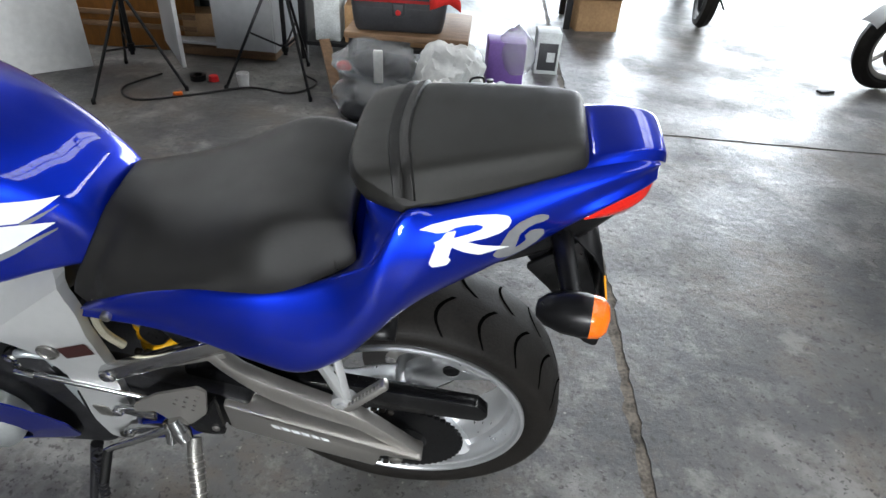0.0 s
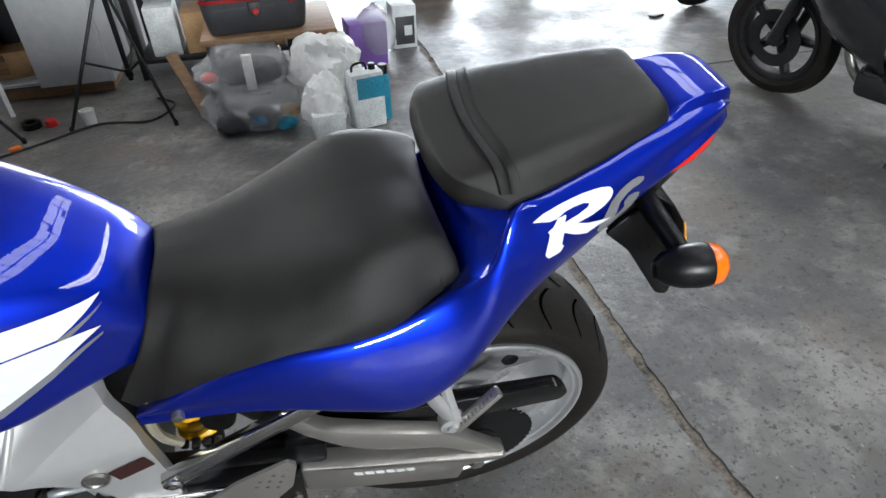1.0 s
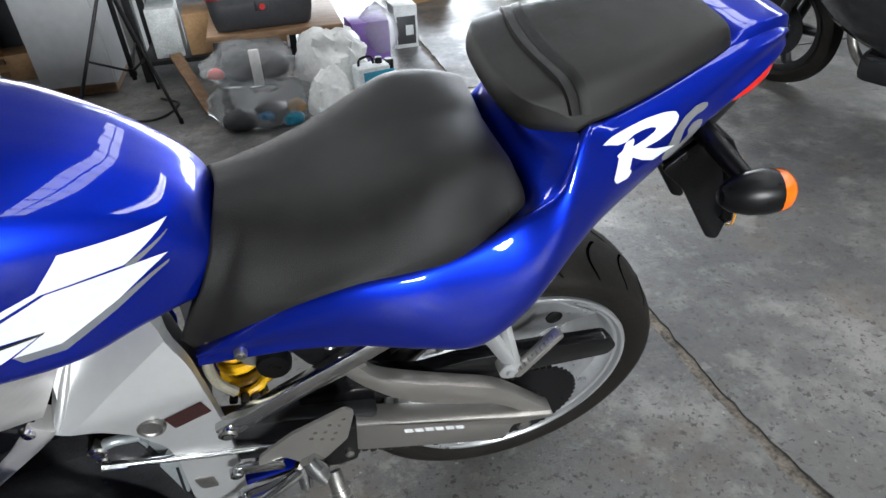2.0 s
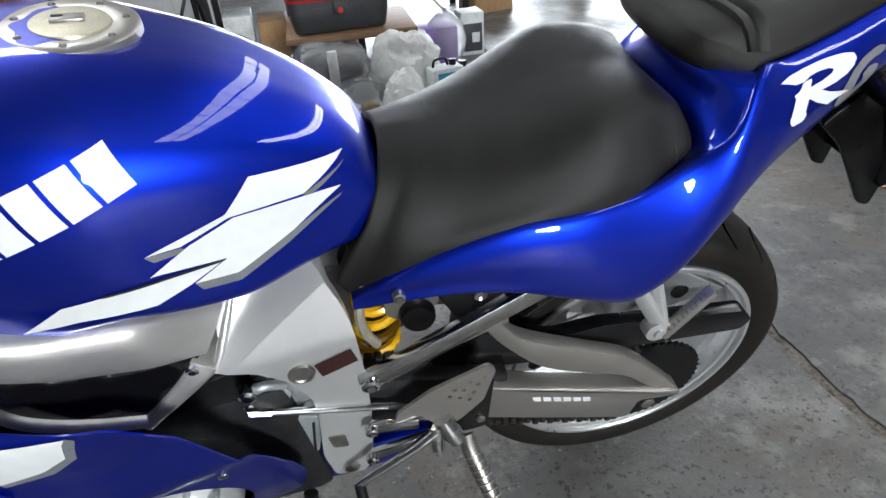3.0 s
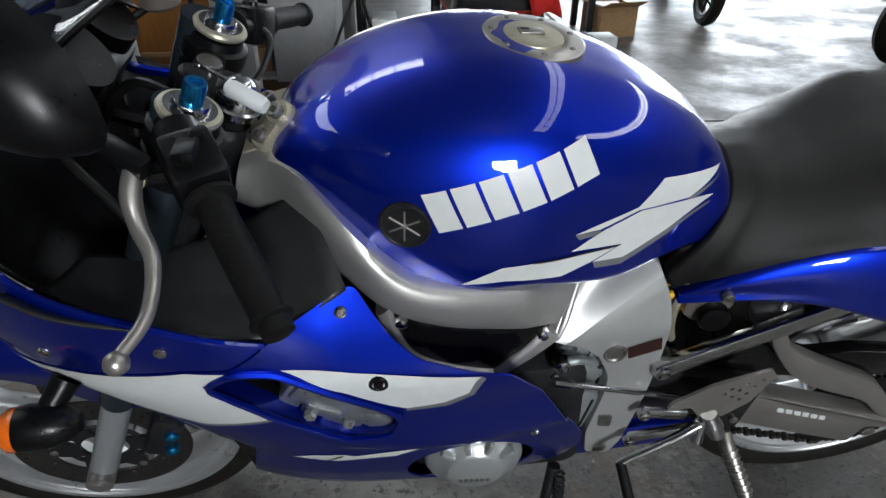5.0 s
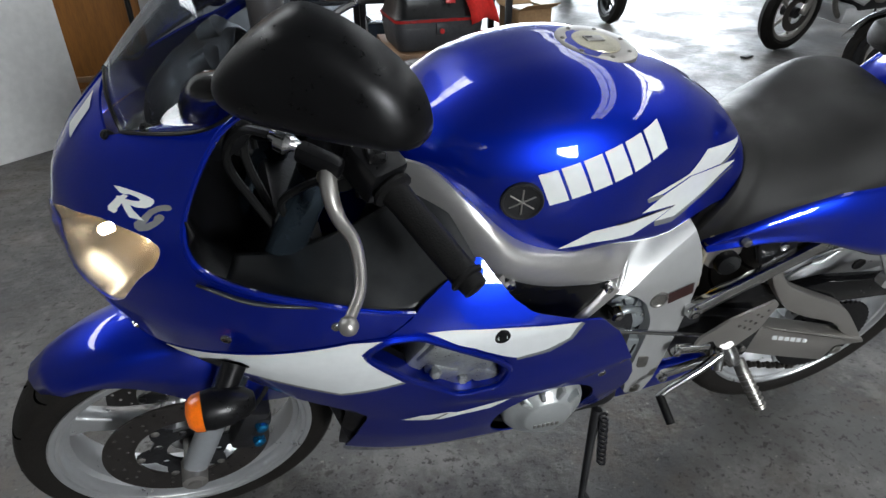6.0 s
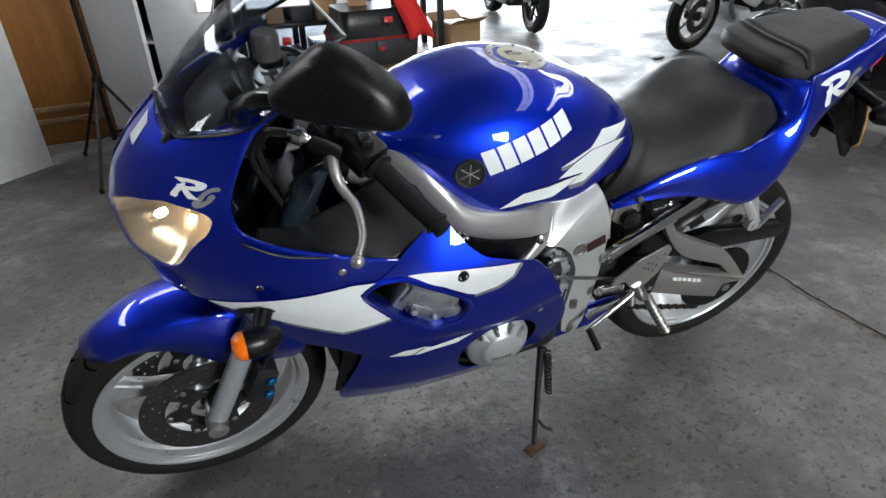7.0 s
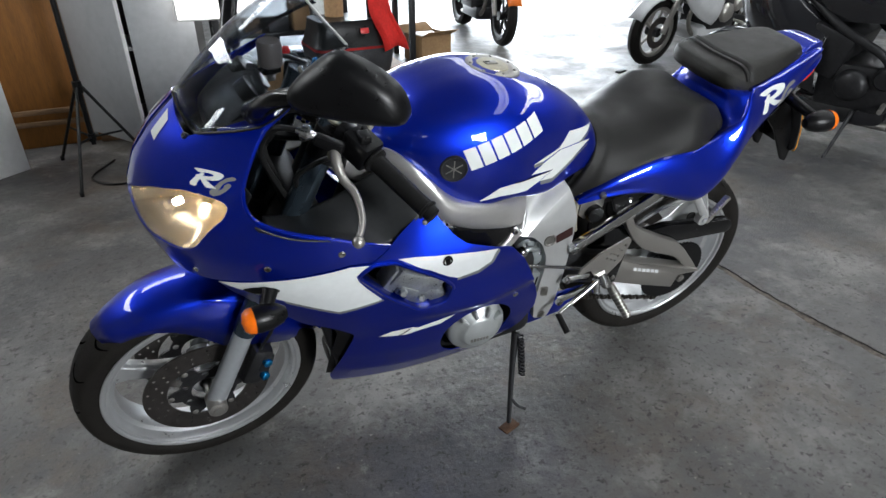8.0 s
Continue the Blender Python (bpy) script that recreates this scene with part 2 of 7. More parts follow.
def lathe(profile, axis=(0, 1, 0), at=(0, 0, 0), n=48, close=False):
    """Turns (radius, along) round an axis through at."""
    ax = Vector(axis).normalized()
    q = Vector((0, 0, 1)).rotation_difference(ax)
    rows = []
    pr = list(profile) + ([profile[0]] if close else [])
    for r, h in pr:
        rows.append([Vector(at) + q @ Vector((max(r, 1e-5) * math.cos(2 * math.pi * k / n), max(r, 1e-5) * math.sin(2 * math.pi * k / n), h)) for k in range(n)])
    return grid_mesh(rows, True)


def boxm(size, m=None, bevel=0.0):
    bm = bmesh.new()
    bmesh.ops.create_cube(bm, size=1)
    bmesh.ops.scale(bm, vec=size, verts=bm.verts)
    if bevel:
        bmesh.ops.bevel(bm, geom=bm.edges[:], offset=bevel, segments=2, affect="EDGES", profile=0.5)
    if m is not None:
        bmesh.ops.transform(bm, matrix=m, verts=bm.verts)
    return bm


def join(*bms):
    """Several pieces in one mesh."""
    out = bmesh.new()
    for b in bms:
        me = bpy.data.meshes.new("piece")
        b.to_mesh(me)
        b.free()
        out.from_mesh(me)
        bpy.data.meshes.remove(me)
    return out


def moved(bm, m):
    bmesh.ops.transform(bm, matrix=m, verts=bm.verts)
    return bm


def sampled(outline, step):
    """A closed outline with points at even steps; corners kept."""
    out = []
    for i, a in enumerate(outline):
        a, b = Vector(a), Vector(outline[(i + 1) % len(outline)])
        k = max(1, int((b - a).length / step))
        out += [a.lerp(b, j / k) for j in range(k)]
    return out


def rounded(outline, r, n=4):
    """Rounds the corners of a closed 2D outline."""
    out = []
    k = len(outline)
    for i in range(k):
        p, a, b = Vector(outline[i]), Vector(outline[i - 1]), Vector(outline[(i + 1) % k])
        ra = min(r, (a - p).length * 0.45)
        rb = min(r, (b - p).length * 0.45)
        s, e = p + (a - p).normalized() * ra, p + (b - p).normalized() * rb
        for j in range(n + 1):
            t = j / n
            out.append((1 - t) ** 2 * s + 2 * t * (1 - t) * p + t * t * e)
    return out


def fill2d(outline, step, holes=(), inner=True):
    """Triangles inside a closed outline, with a lattice of inner points."""
    from mathutils.geometry import delaunay_2d_cdt
    loops = [sampled(outline, step)] + [sampled(h, step) for h in holes]
    verts, edges = [], []
    for lp in loops:
        o = len(verts)
        verts += [Vector((p[0], p[1])) for p in lp]
        edges += [(o + i, o + (i + 1) % len(lp)) for i in range(len(lp))]

    def within(p, lp):
        c = False
        for i in range(len(lp)):
            a, b = lp[i - 1], lp[i]
            if (a[1] > p[1]) != (b[1] > p[1]) and p[0] < (b[0] - a[0]) * (p[1] - a[1]) / (b[1] - a[1]) + a[0]:
                c = not c
        return c
    edge_pts = np.array([tuple(v) for v in verts])
    if inner:
        lo, hi = edge_pts.min(0), edge_pts.max(0)
        j = 0
        y = lo[1] + step * 0.5
        while y < hi[1]:
            x = lo[0] + step * (0.5 if j % 2 else 1.0)
            while x < hi[0]:
                if within((x, y), loops[0]) and not any(within((x, y), h) for h in loops[1:]):
                    if np.min(np.sum((edge_pts - (x, y)) ** 2, 1)) > (0.55 * step) ** 2:
                        verts.append(Vector((x, y)))
                x += step
            y += step * 0.87
            j += 1
    v, e, f, *_ = delaunay_2d_cdt(verts, edges, [], 4, 1e-6)
    loops_final = loops
    tris = []
    for t in f:
        c = sum((v[i] for i in t), Vector((0, 0))) / len(t)
        if within(c, loops_final[0]) and not any(within(c, h) for h in loops_final[1:]):
            tris.append(t)
    return v, tris


def draped(outline, surf, step=0.012, lift=0.0, holes=(), thick=0.0):
    """A panel inside an outline (x, z), laid on a surface: surf(x, z) gives the place and the outward normal."""
    v, tris = fill2d(outline, step, holes)
    bm = bmesh.new()
    V = []
    for p in v:
        q, nrm = surf(p[0], p[1])
        V.append(bm.verts.new(Vector(q) + Vector(nrm) * lift))
    for t in tris:
        try:
            bm.faces.new([V[i] for i in t])
        except ValueError:
            pass
    loose = [x for x in bm.verts if not x.link_faces]
    bmesh.ops.delete(bm, geom=loose, context="VERTS")
    if thick:
        bmesh.ops.recalc_face_normals(bm, faces=bm.faces)
        bm.normal_update()
        if sum(f.normal.y for f in bm.faces) > 0:
            bmesh.ops.reverse_faces(bm, faces=bm.faces)
        inner = {x: bm.verts.new(x.co - surf(x.co.x, x.co.z)[1] * thick) for x in bm.verts[:]}
        for f in bm.faces[:]:
            bm.faces.new([inner[x] for x in reversed(f.verts)])
        for e in [e for e in bm.edges if e.is_boundary and e.verts[0] in inner and e.verts[1] in inner]:
            a, b = e.verts
            bm.faces.new((a, b, inner[b], inner[a]))
    return bm


def slab(outline, y0, y1, bevel=0.0, lean=None):
    """A plate: an outline (x, z) from y0 to y1; lean(x, z) shifts y."""
    v, tris = fill2d(outline, 0.2, (), False)
    bm = bmesh.new()
    A = [bm.verts.new((p[0], y0 + (lean(p[0], p[1]) if lean else 0), p[1])) for p in v]
    for t in tris:
        bm.faces.new([A[i] for i in t])
    bmesh.ops.recalc_face_normals(bm, faces=bm.faces)
    g = bmesh.ops.extrude_face_region(bm, geom=bm.faces[:])
    for x in g["geom"]:
        if isinstance(x, bmesh.types.BMVert):
            x.co.y += y1 - y0
    bmesh.ops.dissolve_limit(bm, angle_limit=radians(1), verts=bm.verts, edges=bm.edges)
    if bevel:
        bmesh.ops.bevel(bm, geom=[e for e in bm.edges if e.calc_face_angle(0) > radians(50)], offset=bevel, segments=2, affect="EDGES", profile=0.5)
    return bm


def screw(at, r, parent, axis=(0, -1, 0), mat=None, h=0.004):
    b = lathe([(0, h), (r * 0.45, h), (r * 0.5, h * 0.4), (r * 0.62, h * 0.9), (r * 0.9, h * 0.7), (r, 0), (r, -0.006)], axis, at, 14)
    return part("screw", b, mat or CHROME, parent)

# ---- the workshop ----


def floor_material():
    """Grey floor paint, worn through in pale patches, with brown stains, dark chips and dull and shiny areas."""
    m = bpy.data.materials.new("worn_grey_floor_paint")
    m.use_nodes = True
    nt = m.node_tree
    L = nt.links.new
    b = nt.nodes["Principled BSDF"]
    geo = nt.nodes.new("ShaderNodeNewGeometry")

    def nz(scale, detail, rough=0.6, shift=0.0):
        mp = nt.nodes.new("ShaderNodeMapping")
        mp.inputs["Location"].default_value = (shift, shift * 0.7, 0)
        L(geo.outputs["Position"], mp.inputs["Vector"])
        n = nt.nodes.new("ShaderNodeTexNoise")
        n.inputs["Scale"].default_value, n.inputs["Detail"].default_value, n.inputs["Roughness"].default_value = scale, detail, rough
        L(mp.outputs[0], n.inputs["Vector"])
        return n.outputs[0]

    def ramp(src, lo, hi, a=0.0, c=1.0):
        r = nt.nodes.new("ShaderNodeMapRange")
        r.interpolation_type = "SMOOTHSTEP"
        r.inputs["From Min"].default_value, r.inputs["From Max"].default_value = lo, hi
        r.inputs["To Min"].default_value, r.inputs["To Max"].default_value = a, c
        L(src, r.inputs["Value"])
        return r.outputs[0]

    def mix(fac, a, c):
        x = nt.nodes.new("ShaderNodeMix")
        x.data_type = "RGBA"
        L(fac, x.inputs["Factor"])
        for sock, v in ((x.inputs["A"], a), (x.inputs["B"], c)):
            if isinstance(v, tuple):
                sock.default_value = (*v, 1)
            else:
                L(v, sock)
        return x.outputs["Result"]

    col = mix(ramp(nz(0.9, 6, 0.65), 0.36, 0.64), (0.050, 0.050, 0.053), (0.108, 0.105, 0.100))
    col = mix(ramp(nz(2.3, 9, 0.72, 4.0), 0.47, 0.66, 0, 0.9), col, (0.20, 0.193, 0.182))
    col = mix(ramp(nz(2.0, 9, 0.74, 9.0), 0.50, 0.66, 0, 0.8), col, (0.094, 0.073, 0.055))
    col = mix(ramp(nz(9.0, 7, 0.75, 15.0), 0.56, 0.70, 0, 0.7), col, (0.070, 0.062, 0.055))
    col = mix(ramp(nz(34.0, 4, 0.7, 21.0), 0.585, 0.63, 0, 0.85), col, (0.026, 0.022, 0.019))
    col = mix(ramp(nz(58.0, 6, 0.65, 71.0), 0.585, 0.625, 0, 0.8), col, (0.022, 0.019, 0.017))
    col = mix(ramp(nz(16.0, 7, 0.7, 83.0), 0.60, 0.66, 0, 0.7), col, (0.035, 0.030, 0.026))
    col = mix(ramp(nz(60.0, 3, 0.6, 27.0), 0.66, 0.72, 0, 0.5), col, (0.36, 0.34, 0.30))
    col = mix(ramp(nz(14.0, 8, 0.75, 51.0), 0.50, 0.62, 0, 0.55), col, (0.085, 0.078, 0.070))
    col = mix(ramp(nz(5.0, 9, 0.75, 61.0), 0.54, 0.64, 0, 0.55), col, (0.215, 0.207, 0.192))
    L(col, b.inputs["Base Color"])
    b.inputs["Specular IOR Level"].default_value = 0.5
    L(ramp(nz(2.1, 8, 0.7, 33.0), 0.35, 0.68, 0.30, 0.62), b.inputs["Roughness"])
    bp = nt.nodes.new("ShaderNodeBump")
    bp.inputs["Strength"].default_value, bp.inputs["Distance"].default_value = 0.8, 0.006
    L(nz(22.0, 9, 0.7, 40.0), bp.inputs["Height"])
    L(bp.outputs[0], b.inputs["Normal"])
    return m


CONCRETE = floor_material()
JOINT = material("dirty_joint", (0.115, 0.098, 0.080), 0.85, var=0.75, scale=16, bump=0.6, bump_scale=60)
# Unseen walls: darker than the partition, to hold down fill and reflections.
WALLPAINT = material("dark_unseen_wall", (0.15, 0.15, 0.148), 0.75, var=0.2, scale=1.5, bump=0.15)
PARTITION = material("dirty_white_wall", (0.30, 0.30, 0.295), 0.75, var=0.15, scale=1.5, bump=0.15)
ROOFMETAL = material("grey_roof_sheet", (0.10, 0.105, 0.11), 0.55, var=0.15, scale=2)


def setting(name, bm, mat, label, category, m=None):
    ob = part(name, bm, mat, None)
    if m is not None:
        ob.matrix_basis = m
    return tagged(ob, label, category, kind="structure")


floor = setting("floor", boxm((60, 60, 0.2), pose(0, 0, -0.106)), JOINT, "worn grey painted concrete workshop floor", "floor")


def joint_x(y, k):
    """The long joint's edge, crumbled; k: which side."""
    mid = 0.600 + 0.19 * max(0.0, -y) ** 1.3 * 0.9 if y > -1.2 else 0.600 + 0.19 * 1.2 ** 1.3 * 0.9 + (-1.2 - y) * 0.05
    return mid + k * (0.015 + 0.022 * max(0.0, noise.noise(Vector((y * 6, k * 7, 0)))) + 0.010 * noise.noise(Vector((y * 25, k * 3, 1))))


def joint_y(x, k):
    return 2.19 + 0.03 * noise.noise(Vector((x * 0.8, 0, 3))) + k * (0.010 + 0.012 * max(0.0, noise.noise(Vector((x * 7, k * 5, 2)))))


def floor_slab(outline):
    bm = bmesh.new()
    f = bm.faces.new([bm.verts.new((x, y, 0)) for x, y in outline])
    g = bmesh.ops.extrude_face_region(bm, geom=[f])
    for v in g["geom"]:
        if isinstance(v, bmesh.types.BMVert):
            v.co.z -= 0.011
    return part("floor_slab", bm, CONCRETE, floor, angle=20)


YS = [-8 + 0.02 * i for i in range(860)]
XS = [0.66 + 0.03 * i for i in range(250)]
floor_slab([(-30, 30), (-30, -30), (0.9, -30)] + [(joint_x(y, -1), y) for y in YS] + [(0.55, 30)])
low = [(joint_x(y, 1), y) for y in YS if y < 2.17]
floor_slab(low + [(x, joint_y(x, -1)) for x in XS] + [(30, 2.19), (30, -30), (1.05, -30)])
high = [(joint_x(y, 1), y) for y in YS if y > 2.21]
floor_slab([(x, joint_y(x, 1)) for x in reversed(XS)] + high + [(0.66, 30), (30, 30), (30, 2.20)])
# Walls and roof out of view close the room in.
setting("wall_back", boxm((4.3, 0.2, 4.5), pose(-2.45, 9.2, 2.25)), WALLPAINT, "unseen dirty dark grey workshop wall", "wall")
setting("wall_lintel", boxm((7.6, 0.2, 0.9), pose(3.5, 9.2, 4.05)), WALLPAINT, "unseen dirty dark grey wall over the gate", "wall")
setting("wall_corner", boxm((0.9, 0.2, 4.5), pose(7.75, 9.2, 2.25)), WALLPAINT, "unseen dirty dark grey workshop wall", "wall")
setting("wall_left", boxm((0.2, 15, 4.5), pose(-4.6, 1.7, 2.25)), WALLPAINT, "unseen dirty dark grey workshop wall", "wall")
setting("wall_right", boxm((0.2, 15, 4.5), pose(8.1, 1.7, 2.25)), WALLPAINT, "unseen dirty dark grey workshop wall", "wall")
setting("wall_front", boxm((12.9, 0.2, 4.5), pose(1.75, -5.8, 2.25)), WALLPAINT, "unseen dirty dark grey workshop wall", "wall")
setting("ceiling", boxm((12.9, 15.2, 0.1), pose(1.75, 1.7, 4.6)), ROOFMETAL, "dark grey sheet metal roof", "ceiling")

# window frames: bars before the panes
FRAMEBAR = material("grey_window_bar", (0.16, 0.17, 0.18), 0.5, var=0.2, scale=8)


def bars(name, m, sx, sy, nx, ny, label):
    """Glazing bars over an opening; m as its lamp's pose."""
    w = thing(name, m, label, "window", kind="structure")
    for i in range(nx + 1):
        part("bar", boxm((0.03, sy, 0.04), pose(-sx / 2 + sx * i / nx, 0, -0.04), 0.002), FRAMEBAR, w)
    for j in range(ny + 1):
        part("bar", boxm((sx, 0.04, 0.05), pose(0, -sy / 2 + sy * j / ny, -0.05), 0.002), FRAMEBAR, w)
    return w


bars("window_1", look((1.85, 1.2, 4.48), (1.85, 1.2, 0)), 0.75, 9.6, 2, 11, "long overhead light strip with grey bars")
bars("window_2", look((-2.8, 3.2, 4.48), (-2.8, 3.2, 0)), 2.6, 1.6, 4, 2, "wide rooflight with grey bars")
bars("window_3", look((-4.42, 0.6, 3.35), (0, 0.0, 1.0)), 6.4, 0.4, 6, 1, "high window with grey bars")
bars("window_4", look((0.55, -5.62, 2.15), (-0.4, 0, 0.8)), 0.95, 0.95, 2, 2, "small square window with grey bars")
# Bars of the added strip that fills the right-hand floor with light.
bars("window_5", look((5.2, 1.2, 4.48), (5.2, 1.2, 0)), 0.75, 9.6, 2, 11, "long overhead light strip with grey bars")

# ---- the motorcycle: x to its tail, y to its right, z up; it leans on its side stand ----
bike = thing("motorcycle", pose(0, 0, 0.002, 11.3), "blue and white sports motorcycle leaning on its stand", "motorcycle")


def ease(t):
    t = min(1.0, max(0.0, t))
    return t * t * (3 - 2 * t)


def skewed(bm):
    """The tail stands a little to the right of the wheels' line."""
    for v in bm.verts:
        v.co.y += 0.042 * ease((v.co.x + 0.15) / 0.4) * ease((v.co.z - 0.65) / 0.3)
    return bm


def table(rows):
    xs = [r[0] for r in rows]
    return lambda x: [float(np.interp(x, xs, [r[k] for r in rows])) for k in range(1, len(rows[0]))]


# tank
TANK = [(-0.985, 0.905, 0.875, 0.050), (-0.968, 0.935, 0.865, 0.092), (-0.93, 0.964, 0.850, 0.125), (-0.88, 0.992, 0.825, 0.155),
        (-0.82, 1.011, 0.797, 0.175), (-0.75, 1.021, 0.783, 0.184), (-0.68, 1.017, 0.785, 0.180), (-0.62, 1.001, 0.772, 0.167),
        (-0.56, 0.981, 0.764, 0.148), (-0.50, 0.950, 0.772, 0.123), (-0.455, 0.918, 0.775, 0.103), (-0.42, 0.880, 0.775, 0.088), (-0.40, 0.83, 0.785, 0.070)]


def tank_rows():
    """Cross-sections from the ridge to the lower lip; knee hollows under a shoulder at the rear."""
    st = []
    for x, zt, zb, m in TANK:
        h = zt - zb
        k = ease((x + 0.70) / 0.10) * ease((-0.40 - x) / 0.07)
        st.append([(x, 0, zt), (x, -0.40 * m, zt - 0.02 * h), (x, -0.74 * m, zt - 0.14 * h), (x, -0.95 * m + 0.005 * k, zt - (0.38 - 0.05 * k) * h),
                   (x, -1.0 * m + 0.007 * k, zt - 0.62 * h), (x, -0.99 * m + 0.004 * k, zt - 0.85 * h), (x, -0.935 * m, zb), (x, -0.66 * m, zb - 0.010)])
    return net(st, 5, 5)


def bvh_of(bm):
    from mathutils.bvhtree import BVHTree
    return BVHTree.FromBMesh(bm)


tank_bm = mirrored(grid_mesh(tank_rows()))
bmesh.ops.recalc_face_normals(tank_bm, faces=tank_bm.faces)
tank_tree = bvh_of(tank_bm)
tank = part("fuel_tank", tank_bm, BLUE, bike, "glossy metallic blue fuel tank", angle=70)


def on_tree(tree, back=-0.15):
    """The left side of a shape: where a line along y meets it."""
    def f(x, z):
        hit, nrm, *_ = tree.ray_cast(Vector((x, -1, z)), Vector((0, 1, 0)))
        if hit is None:
            hit, nrm, *_ = tree.find_nearest(Vector((x, back, z)))
        if nrm.y > 0:
            nrm = -nrm
        return hit, nrm
    return f


on_tank = on_tree(tank_tree)


def relaxed(bm, n=14):
    """Evens out a padded surface; its edge stays."""
    inner = [v for v in bm.verts if not v.is_boundary]
    for _ in range(n):
        bmesh.ops.smooth_vert(bm, verts=inner, factor=0.5, use_axis_x=True, use_axis_y=True, use_axis_z=True)
    return bm


# seats: half sections, from the middle line out and down; the seat's middle stands to the right of the wheels' line
SEAT = [[(-0.398, 0, 0.862), (-0.404, -0.048, 0.853), (-0.413, -0.080, 0.832), (-0.428, -0.099, 0.802), (-0.445, -0.106, 0.775), (-0.459, -0.108, 0.750), (-0.473, -0.105, 0.722)],
        [(-0.375, 0, 0.862), (-0.378, -0.048, 0.855), (-0.386, -0.082, 0.835), (-0.405, -0.104, 0.803), (-0.422, -0.112, 0.772), (-0.437, -0.113, 0.737), (-0.452, -0.110, 0.702)],
        [(-0.360, 0, 0.862), (-0.362, -0.050, 0.856), (-0.368, -0.084, 0.839), (-0.383, -0.110, 0.811), (-0.393, -0.123, 0.787), (-0.400, -0.130, 0.766), (-0.405, -0.132, 0.746)],
        [(-0.330, 0, 0.861), (-0.330, -0.050, 0.858), (-0.330, -0.086, 0.845), (-0.330, -0.116, 0.823), (-0.330, -0.136, 0.801), (-0.330, -0.146, 0.790), (-0.330, -0.150, 0.780)],
        [(-0.280, 0, 0.865), (-0.280, -0.056, 0.864), (-0.280, -0.094, 0.854), (-0.280, -0.126, 0.834), (-0.280, -0.147, 0.815), (-0.280, -0.158, 0.805), (-0.280, -0.163, 0.797)]]
SEAT += [[(-0.240, 0, 0.875), (-0.240, -0.060, 0.875), (-0.240, -0.101, 0.866), (-0.240, -0.133, 0.846), (-0.240, -0.155, 0.824), (-0.240, -0.167, 0.812), (-0.240, -0.172, 0.802)],
         [(-0.200, 0, 0.886), (-0.200, -0.060, 0.889), (-0.200, -0.106, 0.882), (-0.200, -0.138, 0.862), (-0.200, -0.160, 0.838), (-0.200, -0.172, 0.820), (-0.200, -0.177, 0.805)],
         [(-0.160, 0, 0.894), (-0.160, -0.060, 0.898), (-0.160, -0.108, 0.896), (-0.160, -0.136, 0.880), (-0.160, -0.158, 0.854), (-0.160, -0.172, 0.830), (-0.160, -0.178, 0.807)],
         [(-0.120, 0, 0.897), (-0.120, -0.060, 0.900), (-0.119, -0.106, 0.898), (-0.118, -0.128, 0.884), (-0.117, -0.148, 0.856), (-0.116, -0.162, 0.832), (-0.116, -0.168, 0.811)],
         [(-0.090, 0, 0.894), (-0.089, -0.056, 0.897), (-0.087, -0.100, 0.895), (-0.085, -0.117, 0.884), (-0.083, -0.134, 0.860), (-0.082, -0.146, 0.838), (-0.082, -0.150, 0.818)],
         [(-0.066, 0, 0.886), (-0.064, -0.056, 0.888), (-0.061, -0.096, 0.887), (-0.058, -0.111, 0.878), (-0.053, -0.124, 0.862), (-0.050, -0.133, 0.848), (-0.050, -0.136, 0.830)],
         [(-0.056, 0, 0.876), (-0.054, -0.055, 0.878), (-0.051, -0.092, 0.877), (-0.048, -0.105, 0.869), (-0.043, -0.116, 0.858), (-0.041, -0.124, 0.847), (-0.041, -0.128, 0.832)],
         [(-0.058, 0, 0.846), (-0.056, -0.055, 0.846), (-0.054, -0.088, 0.846), (-0.052, -0.100, 0.844), (-0.050, -0.109, 0.840), (-0.050, -0.116, 0.836), (-0.050, -0.119, 0.826)]]
seat_bm = mirrored(grid_mesh(net(SEAT, 6, 6)))
for v in seat_bm.verts:
    v.co.y += 0.033 * ease((v.co.x + 0.45) / 0.30)
seat = part("rider_seat", relaxed(seat_bm, 2), VINYL, bike, "smooth black vinyl rider seat", thick=0.03, angle=75)

PILL = [[(-0.056, 0, 0.922), (-0.052, -0.060, 0.922), (-0.038, -0.095, 0.920), (-0.016, -0.112, 0.917), (0.020, -0.127, 0.915)],
        [(-0.064, 0, 0.938), (-0.060, -0.060, 0.938), (-0.044, -0.097, 0.935), (-0.018, -0.116, 0.930), (0.022, -0.129, 0.921)],
        [(-0.060, 0, 0.956), (-0.056, -0.062, 0.956), (-0.042, -0.098, 0.953), (-0.014, -0.116, 0.945), (0.026, -0.129, 0.926)],
        [(-0.045, 0, 0.965), (-0.042, -0.064, 0.965), (-0.032, -0.098, 0.961), (-0.004, -0.116, 0.951), (0.036, -0.127, 0.930)],
        [(0.030, 0, 0.977), (0.030, -0.064, 0.977), (0.034, -0.096, 0.973), (0.046, -0.111, 0.960), (0.078, -0.120, 0.935)]]
